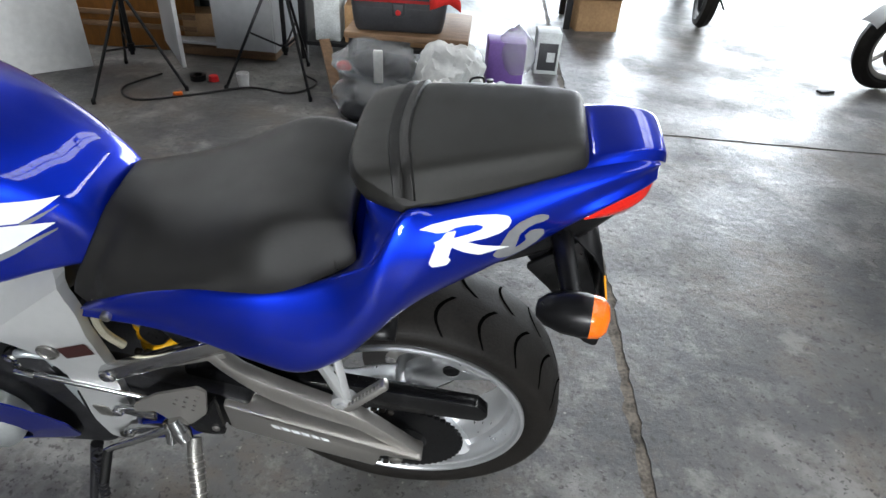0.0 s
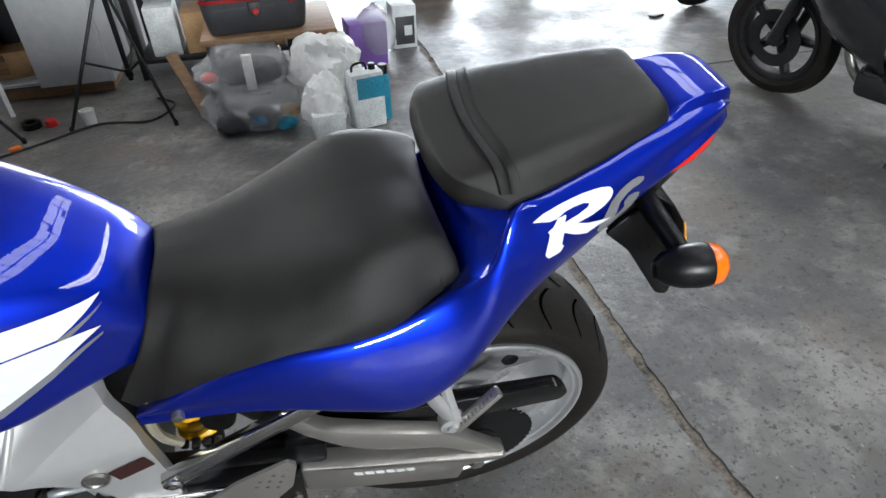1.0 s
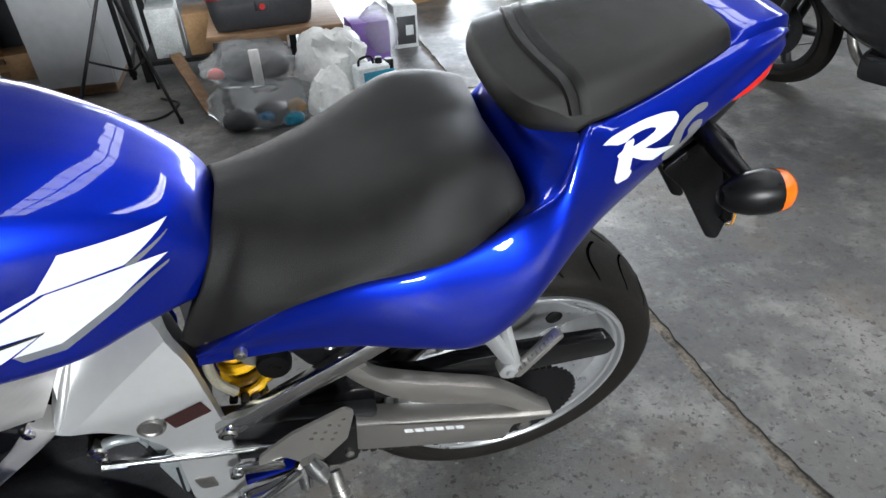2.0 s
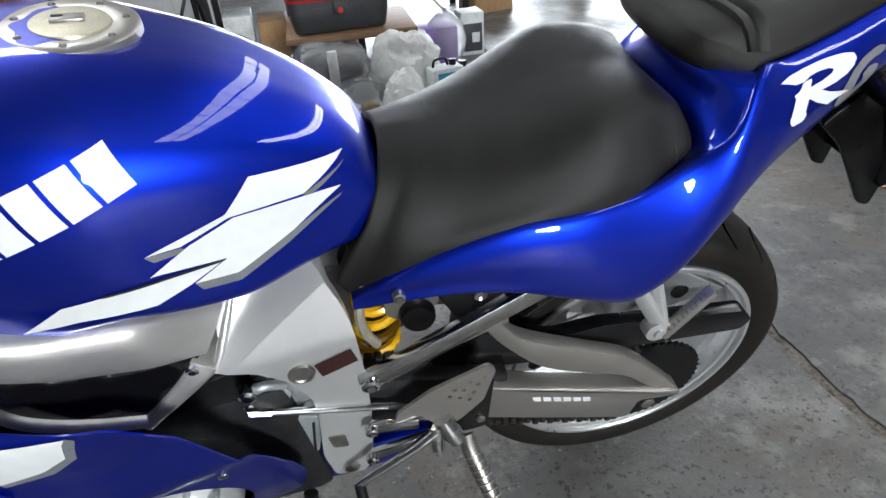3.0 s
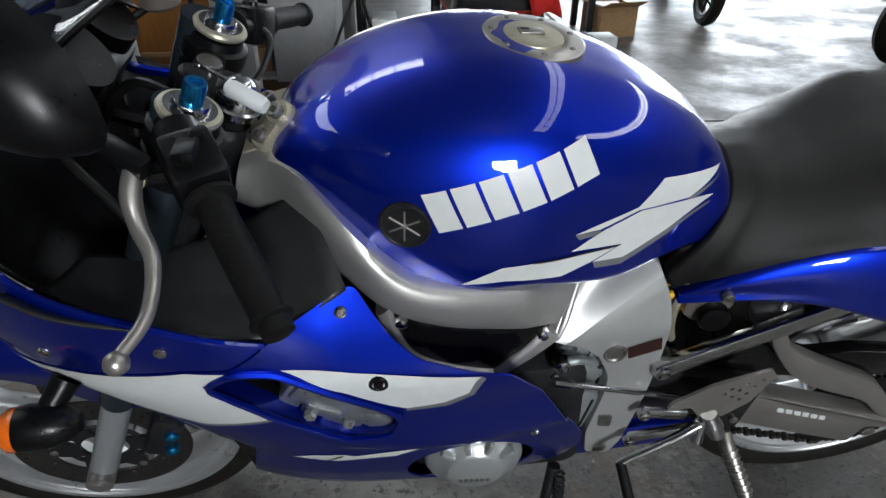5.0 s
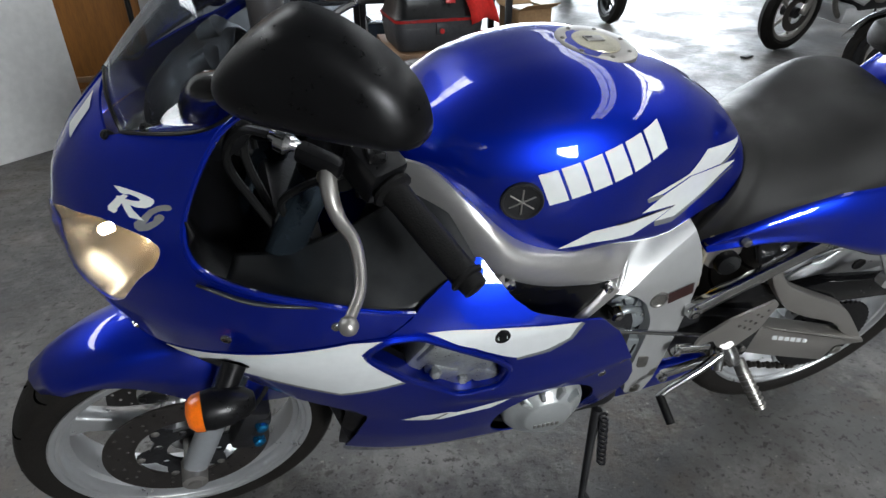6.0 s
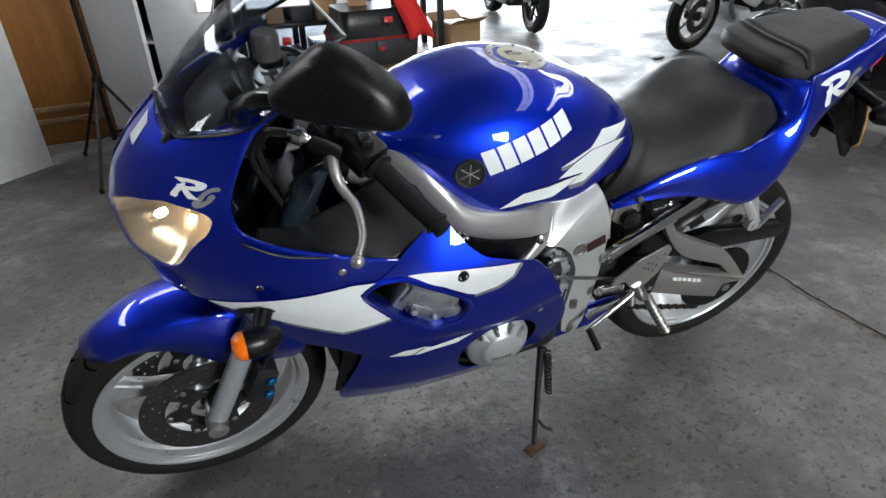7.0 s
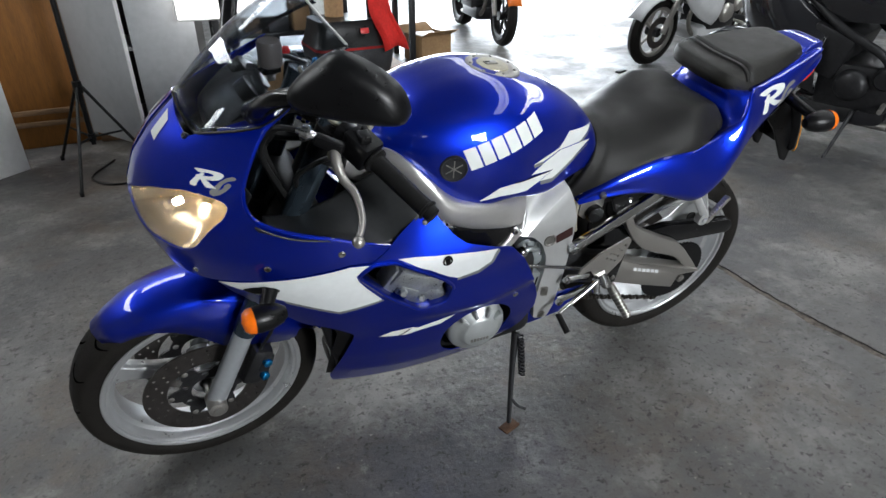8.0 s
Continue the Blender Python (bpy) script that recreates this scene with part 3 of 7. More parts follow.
PILL += [[(0.110, 0, 0.989), (0.110, -0.060, 0.988), (0.112, -0.086, 0.984), (0.120, -0.099, 0.971), (0.142, -0.105, 0.946)],
         [(0.190, 0, 0.997), (0.190, -0.052, 0.996), (0.191, -0.074, 0.992), (0.195, -0.084, 0.980), (0.206, -0.089, 0.960)],
         [(0.234, 0, 0.998), (0.234, -0.046, 0.997), (0.235, -0.065, 0.993), (0.237, -0.073, 0.983), (0.241, -0.077, 0.967)],
         [(0.247, 0, 0.988), (0.247, -0.043, 0.987), (0.247, -0.060, 0.984), (0.248, -0.068, 0.976), (0.250, -0.072, 0.965)]]
pillion_bm = relaxed(mirrored(grid_mesh(net(PILL, 6, 6))), 1)
for v in pillion_bm.verts:
    v.co.y += 0.047 + 0.045 * v.co.x
pillion_tree = bvh_of(pillion_bm)
pillion = part("pillion_seat", pillion_bm, VINYL2, bike, "grey-black textured vinyl pillion seat with a strap", thick=0.02, angle=75)

# tail: side panels, bulkhead between the seats, rear hump
TAIL = [(-0.458, 0.708, 0.118, 0.703, 0.122, 0.697, 0.117), (-0.40, 0.750, 0.132, 0.726, 0.141, 0.712, 0.130),
        (-0.33, 0.782, 0.138, 0.736, 0.154, 0.716, 0.138), (-0.26, 0.803, 0.146, 0.735, 0.167, 0.706, 0.146),
        (-0.19, 0.808, 0.149, 0.720, 0.178, 0.682, 0.152), (-0.12, 0.814, 0.140, 0.705, 0.183, 0.658, 0.150),
        (-0.06, 0.836, 0.131, 0.738, 0.174, 0.682, 0.142), (-0.012, 0.872, 0.1365, 0.790, 0.161, 0.731, 0.130),
        (0.020, 0.925, 0.111, 0.828, 0.150, 0.763, 0.121), (0.06, 0.927, 0.099, 0.862, 0.138, 0.790, 0.110), (0.13, 0.938, 0.085, 0.886, 0.118, 0.822, 0.092)]
TAIL += [(0.20, 0.956, 0.070, 0.912, 0.100, 0.858, 0.076), (0.27, 0.973, 0.055, 0.941, 0.079, 0.920, 0.076), (0.32, 0.978, 0.044, 0.962, 0.058, 0.940, 0.053), (0.339, 0.973, 0.038, 0.966, 0.043, 0.951, 0.040)]


def tail_rows():
    st = []
    for x, zu, yu, zm, ym, zl, yl in TAIL:
        st.append([(x, -yu + 0.018, zu - 0.006), (x, -yu, zu), (x, -(yu + ym) / 2 - 0.006, (zu + zm) / 2 + 0.004), (x, -ym, zm),
                   (x, -(ym + yl) / 2 - 0.010, (zm + zl) / 2 - 0.004), (x, -yl, zl), (x, -yl + 0.03, zl + 0.004)])
    return net(st, 5, 5)


tail_bm = skewed(grid_mesh(tail_rows()))
tail_tree = bvh_of(tail_bm)
tail_bm.free()
on_tail = on_tree(tail_tree)
tail, tail_right = pair("tail_panel", grid_mesh(tail_rows()), BLUE, bike, "glossy metallic blue tail panel", fn=skewed, angle=60)
BULK = [[(-0.110, 0, 0.800), (-0.112, -0.06, 0.800), (-0.114, -0.10, 0.803), (-0.120, -0.138, 0.812)],
        [(-0.046, 0, 0.834), (-0.046, -0.06, 0.834), (-0.048, -0.096, 0.833), (-0.060, -0.129, 0.835)],
        [(-0.041, 0, 0.864), (-0.039, -0.06, 0.864), (-0.032, -0.100, 0.864), (-0.014, -0.135, 0.870)],
        [(-0.036, 0, 0.894), (-0.032, -0.06, 0.893), (-0.016, -0.100, 0.892), (0.003, -0.124, 0.890)],
        [(-0.032, 0, 0.925), (-0.026, -0.06, 0.923), (-0.004, -0.094, 0.918), (0.019, -0.110, 0.922)],
        [(0.05, 0, 0.925), (0.05, -0.05, 0.924), (0.05, -0.085, 0.922), (0.06, -0.097, 0.924)]]
part("seat_bulkhead", skewed(mirrored(grid_mesh(net(BULK, 5, 5)))), BLUE, bike, angle=60)
HUMP = [[(0.150, 0, 0.955), (0.150, -0.045, 0.953), (0.152, -0.068, 0.948), (0.155, -0.080, 0.942)],
        [(0.235, 0, 0.972), (0.235, -0.042, 0.971), (0.236, -0.055, 0.969), (0.238, -0.062, 0.965)],
        [(0.262, 0, 0.983), (0.262, -0.040, 0.982), (0.263, -0.050, 0.979), (0.265, -0.057, 0.972)],
        [(0.300, 0, 0.991), (0.300, -0.036, 0.990), (0.300, -0.044, 0.986), (0.302, -0.049, 0.977)],
        [(0.332, 0, 0.991), (0.332, -0.031, 0.990), (0.331, -0.038, 0.986), (0.330, -0.043, 0.977)],
        [(0.347, 0, 0.984), (0.346, -0.028, 0.983), (0.344, -0.034, 0.980), (0.341, -0.039, 0.974)],
        [(0.352, 0, 0.962), (0.351, -0.026, 0.964), (0.348, -0.032, 0.967), (0.345, -0.037, 0.971)]]
cowl = mirrored(grid_mesh(net(HUMP, 5, 5)))
for v in cowl.verts:
    v.co.y *= 1.45 if v.co.y > 0 else 1.0
part("tail_cowl", skewed(cowl), BLUE, bike, angle=60)

# wheels
def wheel(name, at, R, W, rim_r, mat_label, turn=None, holes=False, yc=0.0):
    """Tyre, rim with three spokes, hub."""
    hub = new(name)
    hub.parent = bike
    hub.matrix_local = turn if turn else Matrix.Translation(at)
    w = W / 2
    prof = [(rim_r - 0.006, -w * 0.62), (rim_r + 0.004, -w * 0.80), (rim_r + (R - rim_r) * 0.35, -w * 0.97), (rim_r + (R - rim_r) * 0.62, -w),
            (R - (R - rim_r) * 0.20, -w * 0.86), (R - (R - rim_r) * 0.06, -w * 0.5), (R, 0)]
    pts = [(p[0], p[1]) for p in curve([(a, b, 0) for a, b in prof], 4)]
    pts += [(r, -h) for r, h in reversed(pts[:-1])]
    part("tyre", lathe(pts, n=96), RUBBER, hub, angle=60)
    half = [(0.010, 0.78), (0.011, 0.92), (0.009, 0.952), (0.003, 0.955), (0.000, 0.930), (-0.002, 0.865), (-0.008, 0.845), (-0.010, 0.800), (-0.012, 0.50), (-0.022, 0.42)]
    rp = [(rim_r + a, -w * b) for a, b in half] + [(rim_r - 0.026, 0)] + [(rim_r + a, w * b) for a, b in reversed(half)]
    part("rim", lathe(rp, n=96), RIMSILVER, hub, angle=35)
    part("hub", lathe([(0.018, -0.05), (0.034, -0.05), (0.038, -0.035), (0.038, 0.035), (0.034, 0.05), (0.018, 0.05)], n=32), RIMSILVER, hub)
    for k in range(3):
        a = 2 * math.pi * k / 3 + (0.62 if R < 0.3 else 0.96)
        wide = 1.0 if R < 0.3 else 1.8
        rows = []
        for r, hw, hd in ((0.03, 0.034, 0.026), (0.07, 0.022 * wide, 0.020), (0.12, 0.019 * wide, 0.017), (0.17, (0.023 if R < 0.3 else 0.030) * wide, 0.016), (rim_r - 0.02, 0.034 * wide, 0.020)):
            c = Vector((math.cos(a) * r, -0.30 * max(r - 0.05, 0) if R > 0.3 else 0, math.sin(a) * r))
            s = Vector((-math.sin(a), 0, math.cos(a)))
            rows.append([c + s * hw * u + Vector((0, hd * v, 0)) for u, v in ((-1, -0.6), (-0.8, -1), (0.8, -1), (1, -0.6), (1, 0.6), (0.8, 1), (-0.8, 1), (-1, 0.6))])
        spoke = part("spoke", grid_mesh(rows, True, True, True), RIMSILVER, hub, bevel=0.003)
        if R > 0.3:
            # Dark disc on the spoke's face, painted as the shade inside its hole.
            c = Vector((math.cos(a + 0.06) * 0.164, -0.0555, math.sin(a + 0.06) * 0.164))
            part("spoke_hole", lathe([(0, -0.0006), (0.013, -0.0006), (0.0155, 0.0008), (0.0165, -0.002)], (0, -1, 0), c, 20), DARKMETAL, spoke)
    return hub


rear_wheel = wheel("rear_wheel", (0.012, 0.050, 0.314), 0.312, 0.18, 0.230, "")

# steering: everything here turns with the bars
RAKE = radians(24)
HEAD = Vector((-1.02, 0, 0.96))
AXIS = Vector((math.sin(RAKE), 0, math.cos(RAKE)))
STEER = Matrix.Translation(HEAD) @ Matrix.Rotation(radians(5.5), 4, AXIS) @ Matrix.Translation(-HEAD)
front_wheel = wheel("front_wheel", (-1.38, 0, 0.29), 0.288, 0.12, 0.222, "", turn=STEER @ Matrix.Translation((-1.38, 0.012, 0.286)))

FORK_TOP = Vector((-1.055, 0, 1.0))


def fork_at(z, y):
    """A point of a fork leg's line at height z."""
    return Vector((-1.372 + (z - 0.29) * math.tan(RAKE), y, z))


for side in (-1, 1):
    y = 0.1 * side
    part("fork_leg", moved(tube([fork_at(0.275, y), fork_at(0.30, y), fork_at(0.46, y), fork_at(0.56, y)], [0.019, 0.0225, 0.0225, 0.0205], 16), STEER), FORKSILVER, bike)
    part("fork_tube", moved(tube([fork_at(0.50, y), fork_at(1.0, y)], 0.026, 16), STEER), TUBEGREY, bike)
    part("axle_clamp", moved(lathe([(0.0, 0.020), (0.012, 0.020), (0.013, 0.016), (0.022, 0.014), (0.024, -0.03)], (0, side, 0), fork_at(0.29, y + side * 0.018), 20), STEER), SATIN, bike)

# fender over the front wheel
rows = []
for i in range(17):
    k = i / 16
    a = radians(51 + 117 * k)
    deep = math.sin(math.pi * min(1.0, k * 1.02)) ** 0.45
    R = 0.308 + 0.010 * math.sin(math.pi * k)
    wv = 0.040 + 0.042 * deep
    skirt = 0.018 + 0.118 * ease((k - 0.04) / 0.52) * deep
    d = Vector((math.cos(math.pi - a), 0, math.sin(a)))
    row = []
    for u in (-1, -0.98, -0.93, -0.75, -0.4, 0, 0.4, 0.75, 0.93, 0.98, 1):
        au = abs(u)
        drop = 0.030 * min(au, 0.93) ** 3 + (skirt * 0.5 if au == 0.98 else skirt if au == 1 else 0)
        row.append(Vector((-1.38, 0.012, 0.286)) + d * (R - drop) + Vector((0, wv * u, 0)))
    rows.append(row)
part("front_fender", moved(grid_mesh(rows), STEER), BLUE, bike, thick=0.003, angle=60)

# ---- fairing: one side surface, on which the panels lie ----
NOSE = [(0.10, -1.22), (0.50, -1.25), (0.62, -1.33), (0.72, -1.40), (0.80, -1.425), (0.86, -1.425), (0.92, -1.402), (0.97, -1.365), (1.02, -1.314), (1.08, -1.245)]
WIDE = [(0.10, 0.03), (0.18, 0.075), (0.26, 0.140), (0.34, 0.182), (0.42, 0.208), (0.50, 0.226), (0.60, 0.243), (0.70, 0.257), (0.78, 0.262), (0.86, 0.256), (0.92, 0.245), (0.98, 0.222), (1.04, 0.190), (1.10, 0.165)]


def fairing_y(x, z):
    """Half the width of the fairing at x and z."""
    xn = float(np.interp(z, [a for a, _ in NOSE], [b for _, b in NOSE]))
    w = float(np.interp(z, [a for a, _ in WIDE], [b for _, b in WIDE]))
    q = min(1.0, max(0.0, (x - xn) / 0.36))
    y = w * math.sqrt(max(0.0, 1 - (1 - q) ** 2))
    k = min(1.0, max(0.0, (x + 1.05) / 0.16))
    y -= k * k * (3 - 2 * k) * max(0.0, z - 0.73) * 0.62
    if x > -0.80:
        y -= 0.30 * (x + 0.80) ** 2 + 0.05 * (x + 0.80)
    zr = float(np.interp(x, [-0.91, -0.74, -0.60], [0.560, 0.552, 0.586]))
    d = z - zr
    y += 0.013 * min(1.0, max(0.0, (x + 0.95) / 0.10)) * (max(0.0, 1 - d / 0.095) if d > 0 else max(0.0, 1 + d / 0.030) ** 2)
    return max(y, 0.0)


FAIR_CACHE = {}


def fairing_level(k):
    """Places along the fairing at height k * 4 mm: (x, y, length run)."""
    if k not in FAIR_CACHE:
        z = k * 0.004
        xn = float(np.interp(z, [a for a, _ in NOSE], [b for _, b in NOSE]))
        xs = [xn + 0.36 * (i / 40) ** 2 for i in range(41)] + [xn + 0.36 + 0.03 * i for i in range(1, 32)]
        ys = [fairing_y(x, z) for x in xs]
        ss = [0.0]
        for i in range(1, len(xs)):
            ss.append(ss[-1] + math.hypot(xs[i] - xs[i - 1], ys[i] - ys[i - 1]))
        FAIR_CACHE[k] = (np.array(xs), np.array(ys), np.array(ss))
    return FAIR_CACHE[k]


def run_of(x, z):
    k = int(math.floor(z / 0.004))
    f = z / 0.004 - k
    r = [float(np.interp(x, fairing_level(i)[0], fairing_level(i)[2])) for i in (k, k + 1)]
    return r[0] * (1 - f) + r[1] * f


def at_run(s, z):
    k = int(math.floor(z / 0.004))
    f = z / 0.004 - k
    p = []
    for i in (k, k + 1):
        xs, ys, ss = fairing_level(i)
        p.append((float(np.interp(s, ss, xs)), float(np.interp(s, ss, ys))))
    return Vector((p[0][0] * (1 - f) + p[1][0] * f, -(p[0][1] * (1 - f) + p[1][1] * f), z))


def fairing_normal(s, z):
    a = at_run(s + 0.004, z) - at_run(max(s - 0.004, 0), z)
    b = at_run(s, z + 0.004) - at_run(s, z - 0.004)
    n = a.cross(b)
    n.normalize()
    return n if n.y < 0 or (abs(n.y) < 0.2 and n.x < 0) else -n


def shell(outline, step=0.016, lift=0.0, holes=(), thick=0.003, both=False):
    """A panel of the fairing inside an outline of (x, z)."""
    def run(o):
        return [(run_of(p[0], p[1]), p[1]) for p in o]
    v, tris = fill2d(run(outline), step, [run(h) for h in holes])
    bm = bmesh.new()
    V, N = [], []
    for p in v:
        n = fairing_normal(p[0], p[1])
        N.append(n)
        V.append(bm.verts.new(at_run(p[0], p[1]) + n * lift))
    for t in tris:
        try:
            bm.faces.new([V[i] for i in t])
        except ValueError:
            pass
    if thick:
        bm.edges.ensure_lookup_table()
        rim = [e.verts[:] for e in bm.edges if e.is_boundary]
        idx = {x: i for i, x in enumerate(V)}
        U = [bm.verts.new(x.co - n * thick) for x, n in zip(V, N)]
        for f in bm.faces[:]:
            bm.faces.new([U[idx[x]] for x in reversed(f.verts)])
        for a, b in rim:
            try:
                bm.faces.new((a, b, U[idx[b]], U[idx[a]]))
            except ValueError:
                pass
    bmesh.ops.delete(bm, geom=[x for x in bm.verts if not x.link_faces], context="VERTS")
    return mirrored(bm) if both else bm


def nose_x(z):
    return float(np.interp(z, [a for a, _ in NOSE], [b for _, b in NOSE]))


def flat(o):
    return [(p[0], p[1]) for p in o]


HEADLIGHT = rounded([(-1.4215, 0.868), (-1.423, 0.825), (-1.405, 0.800), (-1.352, 0.796), (-1.330, 0.808), (-1.268, 0.885), (-1.259, 0.904), (-1.277, 0.914), (-1.325, 0.919), (-1.380, 0.902)], 0.010)
CUT = curve([(-1.122, 1.064, 0), (-1.145, 1.040, 0), (-1.182, 1.014, 0), (-1.214, 0.972, 0), (-1.236, 0.922, 0), (-1.226, 0.880, 0), (-1.166, 0.853, 0), (-1.088, 0.829, 0), (-0.985, 0.785, 0)], 5)
UPPER = [(nose_x(1.022), 1.022), (-1.304, 0.990), (-1.256, 1.008), (-1.187, 1.033)] + flat(CUT) + [(-1.02, 0.764), (-1.066, 0.769), (-1.219, 0.746), (-1.31, 0.725), (nose_x(0.712), 0.712)]
upper = part("upper_fairing", shell(UPPER, 0.014, holes=[HEADLIGHT], both=True), BLUE, bike, "metallic blue nose fairing", angle=50)
VENT = rounded([(-1.052, 0.737), (-1.022, 0.758), (-0.975, 0.750), (-0.905, 0.705), (-0.862, 0.672), (-0.836, 0.642), (-0.850, 0.604), (-0.912, 0.590), (-0.98, 0.648)], 0.014)
COVERHOLE = [(-0.735 + 0.098 * math.cos(a), 0.425 + 0.098 * math.sin(a)) for a in [2 * math.pi * i / 28 for i in range(28)]]
SIDE = rounded([(-1.305, 0.722), (-1.219, 0.743), (-1.066, 0.766), (-1.02, 0.761), (-0.985, 0.782), (-0.97, 0.795), (-0.886, 0.828), (-0.866, 0.80), (-0.844, 0.774), (-0.816, 0.752), (-0.744, 0.731),
                (-0.707, 0.720), (-0.662, 0.668), (-0.617, 0.585), (-0.584, 0.52), (-0.560, 0.44), (-0.575, 0.36), (-0.66, 0.275)], 0.01) + rounded([(-0.76, 0.205), (-1.0, 0.190), (-1.075, 0.235),
                (-1.092, 0.30), (-1.067, 0.415), (-1.045, 0.515), (-1.100, 0.552), (-1.150, 0.565), (-1.224, 0.632), (-1.285, 0.688)], 0.012)
side_panel, side_right = pair("side_fairing", shell(SIDE, 0.016, holes=[VENT, COVERHOLE]), BLUE, bike, "metallic blue side fairing with white flashes", angle=50)
# raised lip round the vent and the shoulder line behind it
pair("belly_liner_side", shell([(-1.110, 0.565), (-1.035, 0.535), (-1.055, 0.41), (-1.080, 0.285), (-1.100, 0.285)], 0.02, -0.010, thick=0.002), BLACK, bike)
lip = [at_run(run_of(x, z), z) + Vector((0, -0.003, 0)) for x, z in VENT]
pair("vent_lip", tube(lip + [lip[0]], 0.0045, 6, raw=True, cap=False), BLUE, side_panel)
def duct_ring(d):
    return [at_run(run_of(x, z), z) + Vector((0.0, d, 0)) for x, z in VENT + VENT[:1]]


pair("vent_duct", grid_mesh([duct_ring(d) for d in (0.0, 0.014, 0.028)]), BLUE, side_panel)
pair("vent_liner", grid_mesh([duct_ring(d) for d in (0.0282, 0.042)]), BLACK, side_panel)


def on_fairing(mat, o, lift=0.0012, corner=0.0, step=0.014, name="stripe", parent=None):
    return pair(name, shell(rounded(o, corner) if corner else o, step, lift, thick=0), mat, parent or side_panel, angle=80)


W1 = [(-1.300, 0.7245), (-1.219, 0.7415), (-1.066, 0.7645), (-1.026, 0.758), (-1.054, 0.737), (-0.998, 0.650), (-1.085, 0.626), (-1.19, 0.676)]
on_fairing(WHITE, W1)
on_fairing(GREYDECAL, [(-1.19, 0.676), (-1.085, 0.626), (-0.998, 0.650), (-0.993, 0.645), (-1.084, 0.617), (-1.185, 0.664)], 0.001)
W2 = [(-0.968, 0.7535), (-0.894, 0.742), (-0.745, 0.7285), (-0.757, 0.696), (-0.785, 0.678), (-0.831, 0.668), (-0.852, 0.678), (-0.898, 0.711)]
on_fairing(WHITE, W2, 0.0022, step=0.010)
on_fairing(GREYDECAL, [(-0.745, 0.7285), (-0.757, 0.696), (-0.785, 0.678), (-0.831, 0.668), (-0.831, 0.658), (-0.780, 0.666), (-0.750, 0.688), (-0.738, 0.722)], 0.001)
on_fairing(WHITE, [(-0.994, 0.500), (-0.965, 0.516), (-0.92, 0.519), (-0.905, 0.512), (-0.815, 0.530), (-0.848, 0.506), (-0.90, 0.500), (-0.93, 0.492)], name="logo_mark")
on_fairing(LINEDECAL, [(-0.925, 0.516), (-0.919, 0.516), (-0.945, 0.494), (-0.951, 0.494)], 0.002, name="logo_mark")

# headlights: reflector bowl, lit bulb, clear lens
for sd in (-1, 1):
    lens = part("headlight", shell(HEADLIGHT, 0.014, 0.001, thick=0.002, both=False), LENS, bike, "lit headlight behind a clear lens", angle=60)
    lens.visible_shadow = False
    c = Vector((-1.345, -0.115, 0.855))
    cen = sum((at_run(run_of(x, z), z) for x, z in HEADLIGHT), Vector()) / len(HEADLIGHT)
    deep = cen + Vector((0.052, 0.024, 0.0))
    rows = []
    for k, s in ((0.0, 0.985), (0.25, 0.90), (0.55, 0.72), (0.8, 0.48), (1.0, 0.16)):
        rows.append([(at_run(run_of(x, z), z) - cen) * s + cen.lerp(deep, k) + Vector((0.004, 0.002, 0)) for x, z in HEADLIGHT])
    bowl = part("reflector", grid_mesh(rows, True, False, True), REFLECTOR, lens, angle=25)
    bulb = part("bulb", lathe([(0, 0.010), (0.006, 0.007), (0.007, 0), (0.006, -0.008), (0, -0.010)], (-0.85, -0.5, 0), cen.lerp(deep, 0.50) + Vector((-0.022, 0.012, 0.006)), 14), BULB, lens)
    if sd == 1:
        for o in (lens, bowl, bulb):
            for v in o.data.vertices:
                v.co.y = -v.co.y
            o.data.flip_normals()

# black inner panels of the cockpit
CIN = [[(-1.226, -0.246, 0.882), (-1.170, -0.258, 0.852), (-1.088, -0.256, 0.826), (-0.985, -0.236, 0.782), (-0.892, -0.204, 0.824)],
       [(-1.215, -0.222, 0.850), (-1.160, -0.222, 0.828), (-1.080, -0.215, 0.812), (-0.985, -0.198, 0.800), (-0.905, -0.178, 0.846)],
       [(-1.205, -0.180, 0.826), (-1.150, -0.172, 0.812), (-1.075, -0.162, 0.812), (-0.985, -0.152, 0.832), (-0.925, -0.140, 0.872)],
       [(-1.20, -0.12, 0.81), (-1.140, -0.115, 0.80), (-1.070, -0.112, 0.818), (-0.990, -0.108, 0.856), (-0.945, -0.105, 0.885)]]
pair("inner_panel", grid_mesh(net(CIN, 5, 6)), COCKPIT, bike, "matt black inner fairing panel", thick=0.003)
NOSEIN = net([[(-1.222, -0.212, 0.925), (-1.235, -0.205, 0.88), (-1.16, -0.235, 0.845), (-1.09, -0.245, 0.822)],
              [(-1.25, -0.15, 0.96), (-1.24, -0.14, 0.80), (-1.16, -0.16, 0.74), (-1.09, -0.17, 0.72)],
              [(-1.27, 0.0, 0.97), (-1.27, 0.0, 0.78), (-1.20, 0.0, 0.70), (-1.10, 0.0, 0.68)]], 5, 5)
part("cockpit_liner", mirrored(grid_mesh(NOSEIN)), BLACK, bike, thick=0.003)
rimline = [at_run(run_of(x, z), z) + Vector((0.003, 0.004, 0)) for x, z in flat(CUT)[2:]]
pair("cockpit_edge_trim", tube(rimline, 0.0042, 8, raw=True), BLUE, bike)

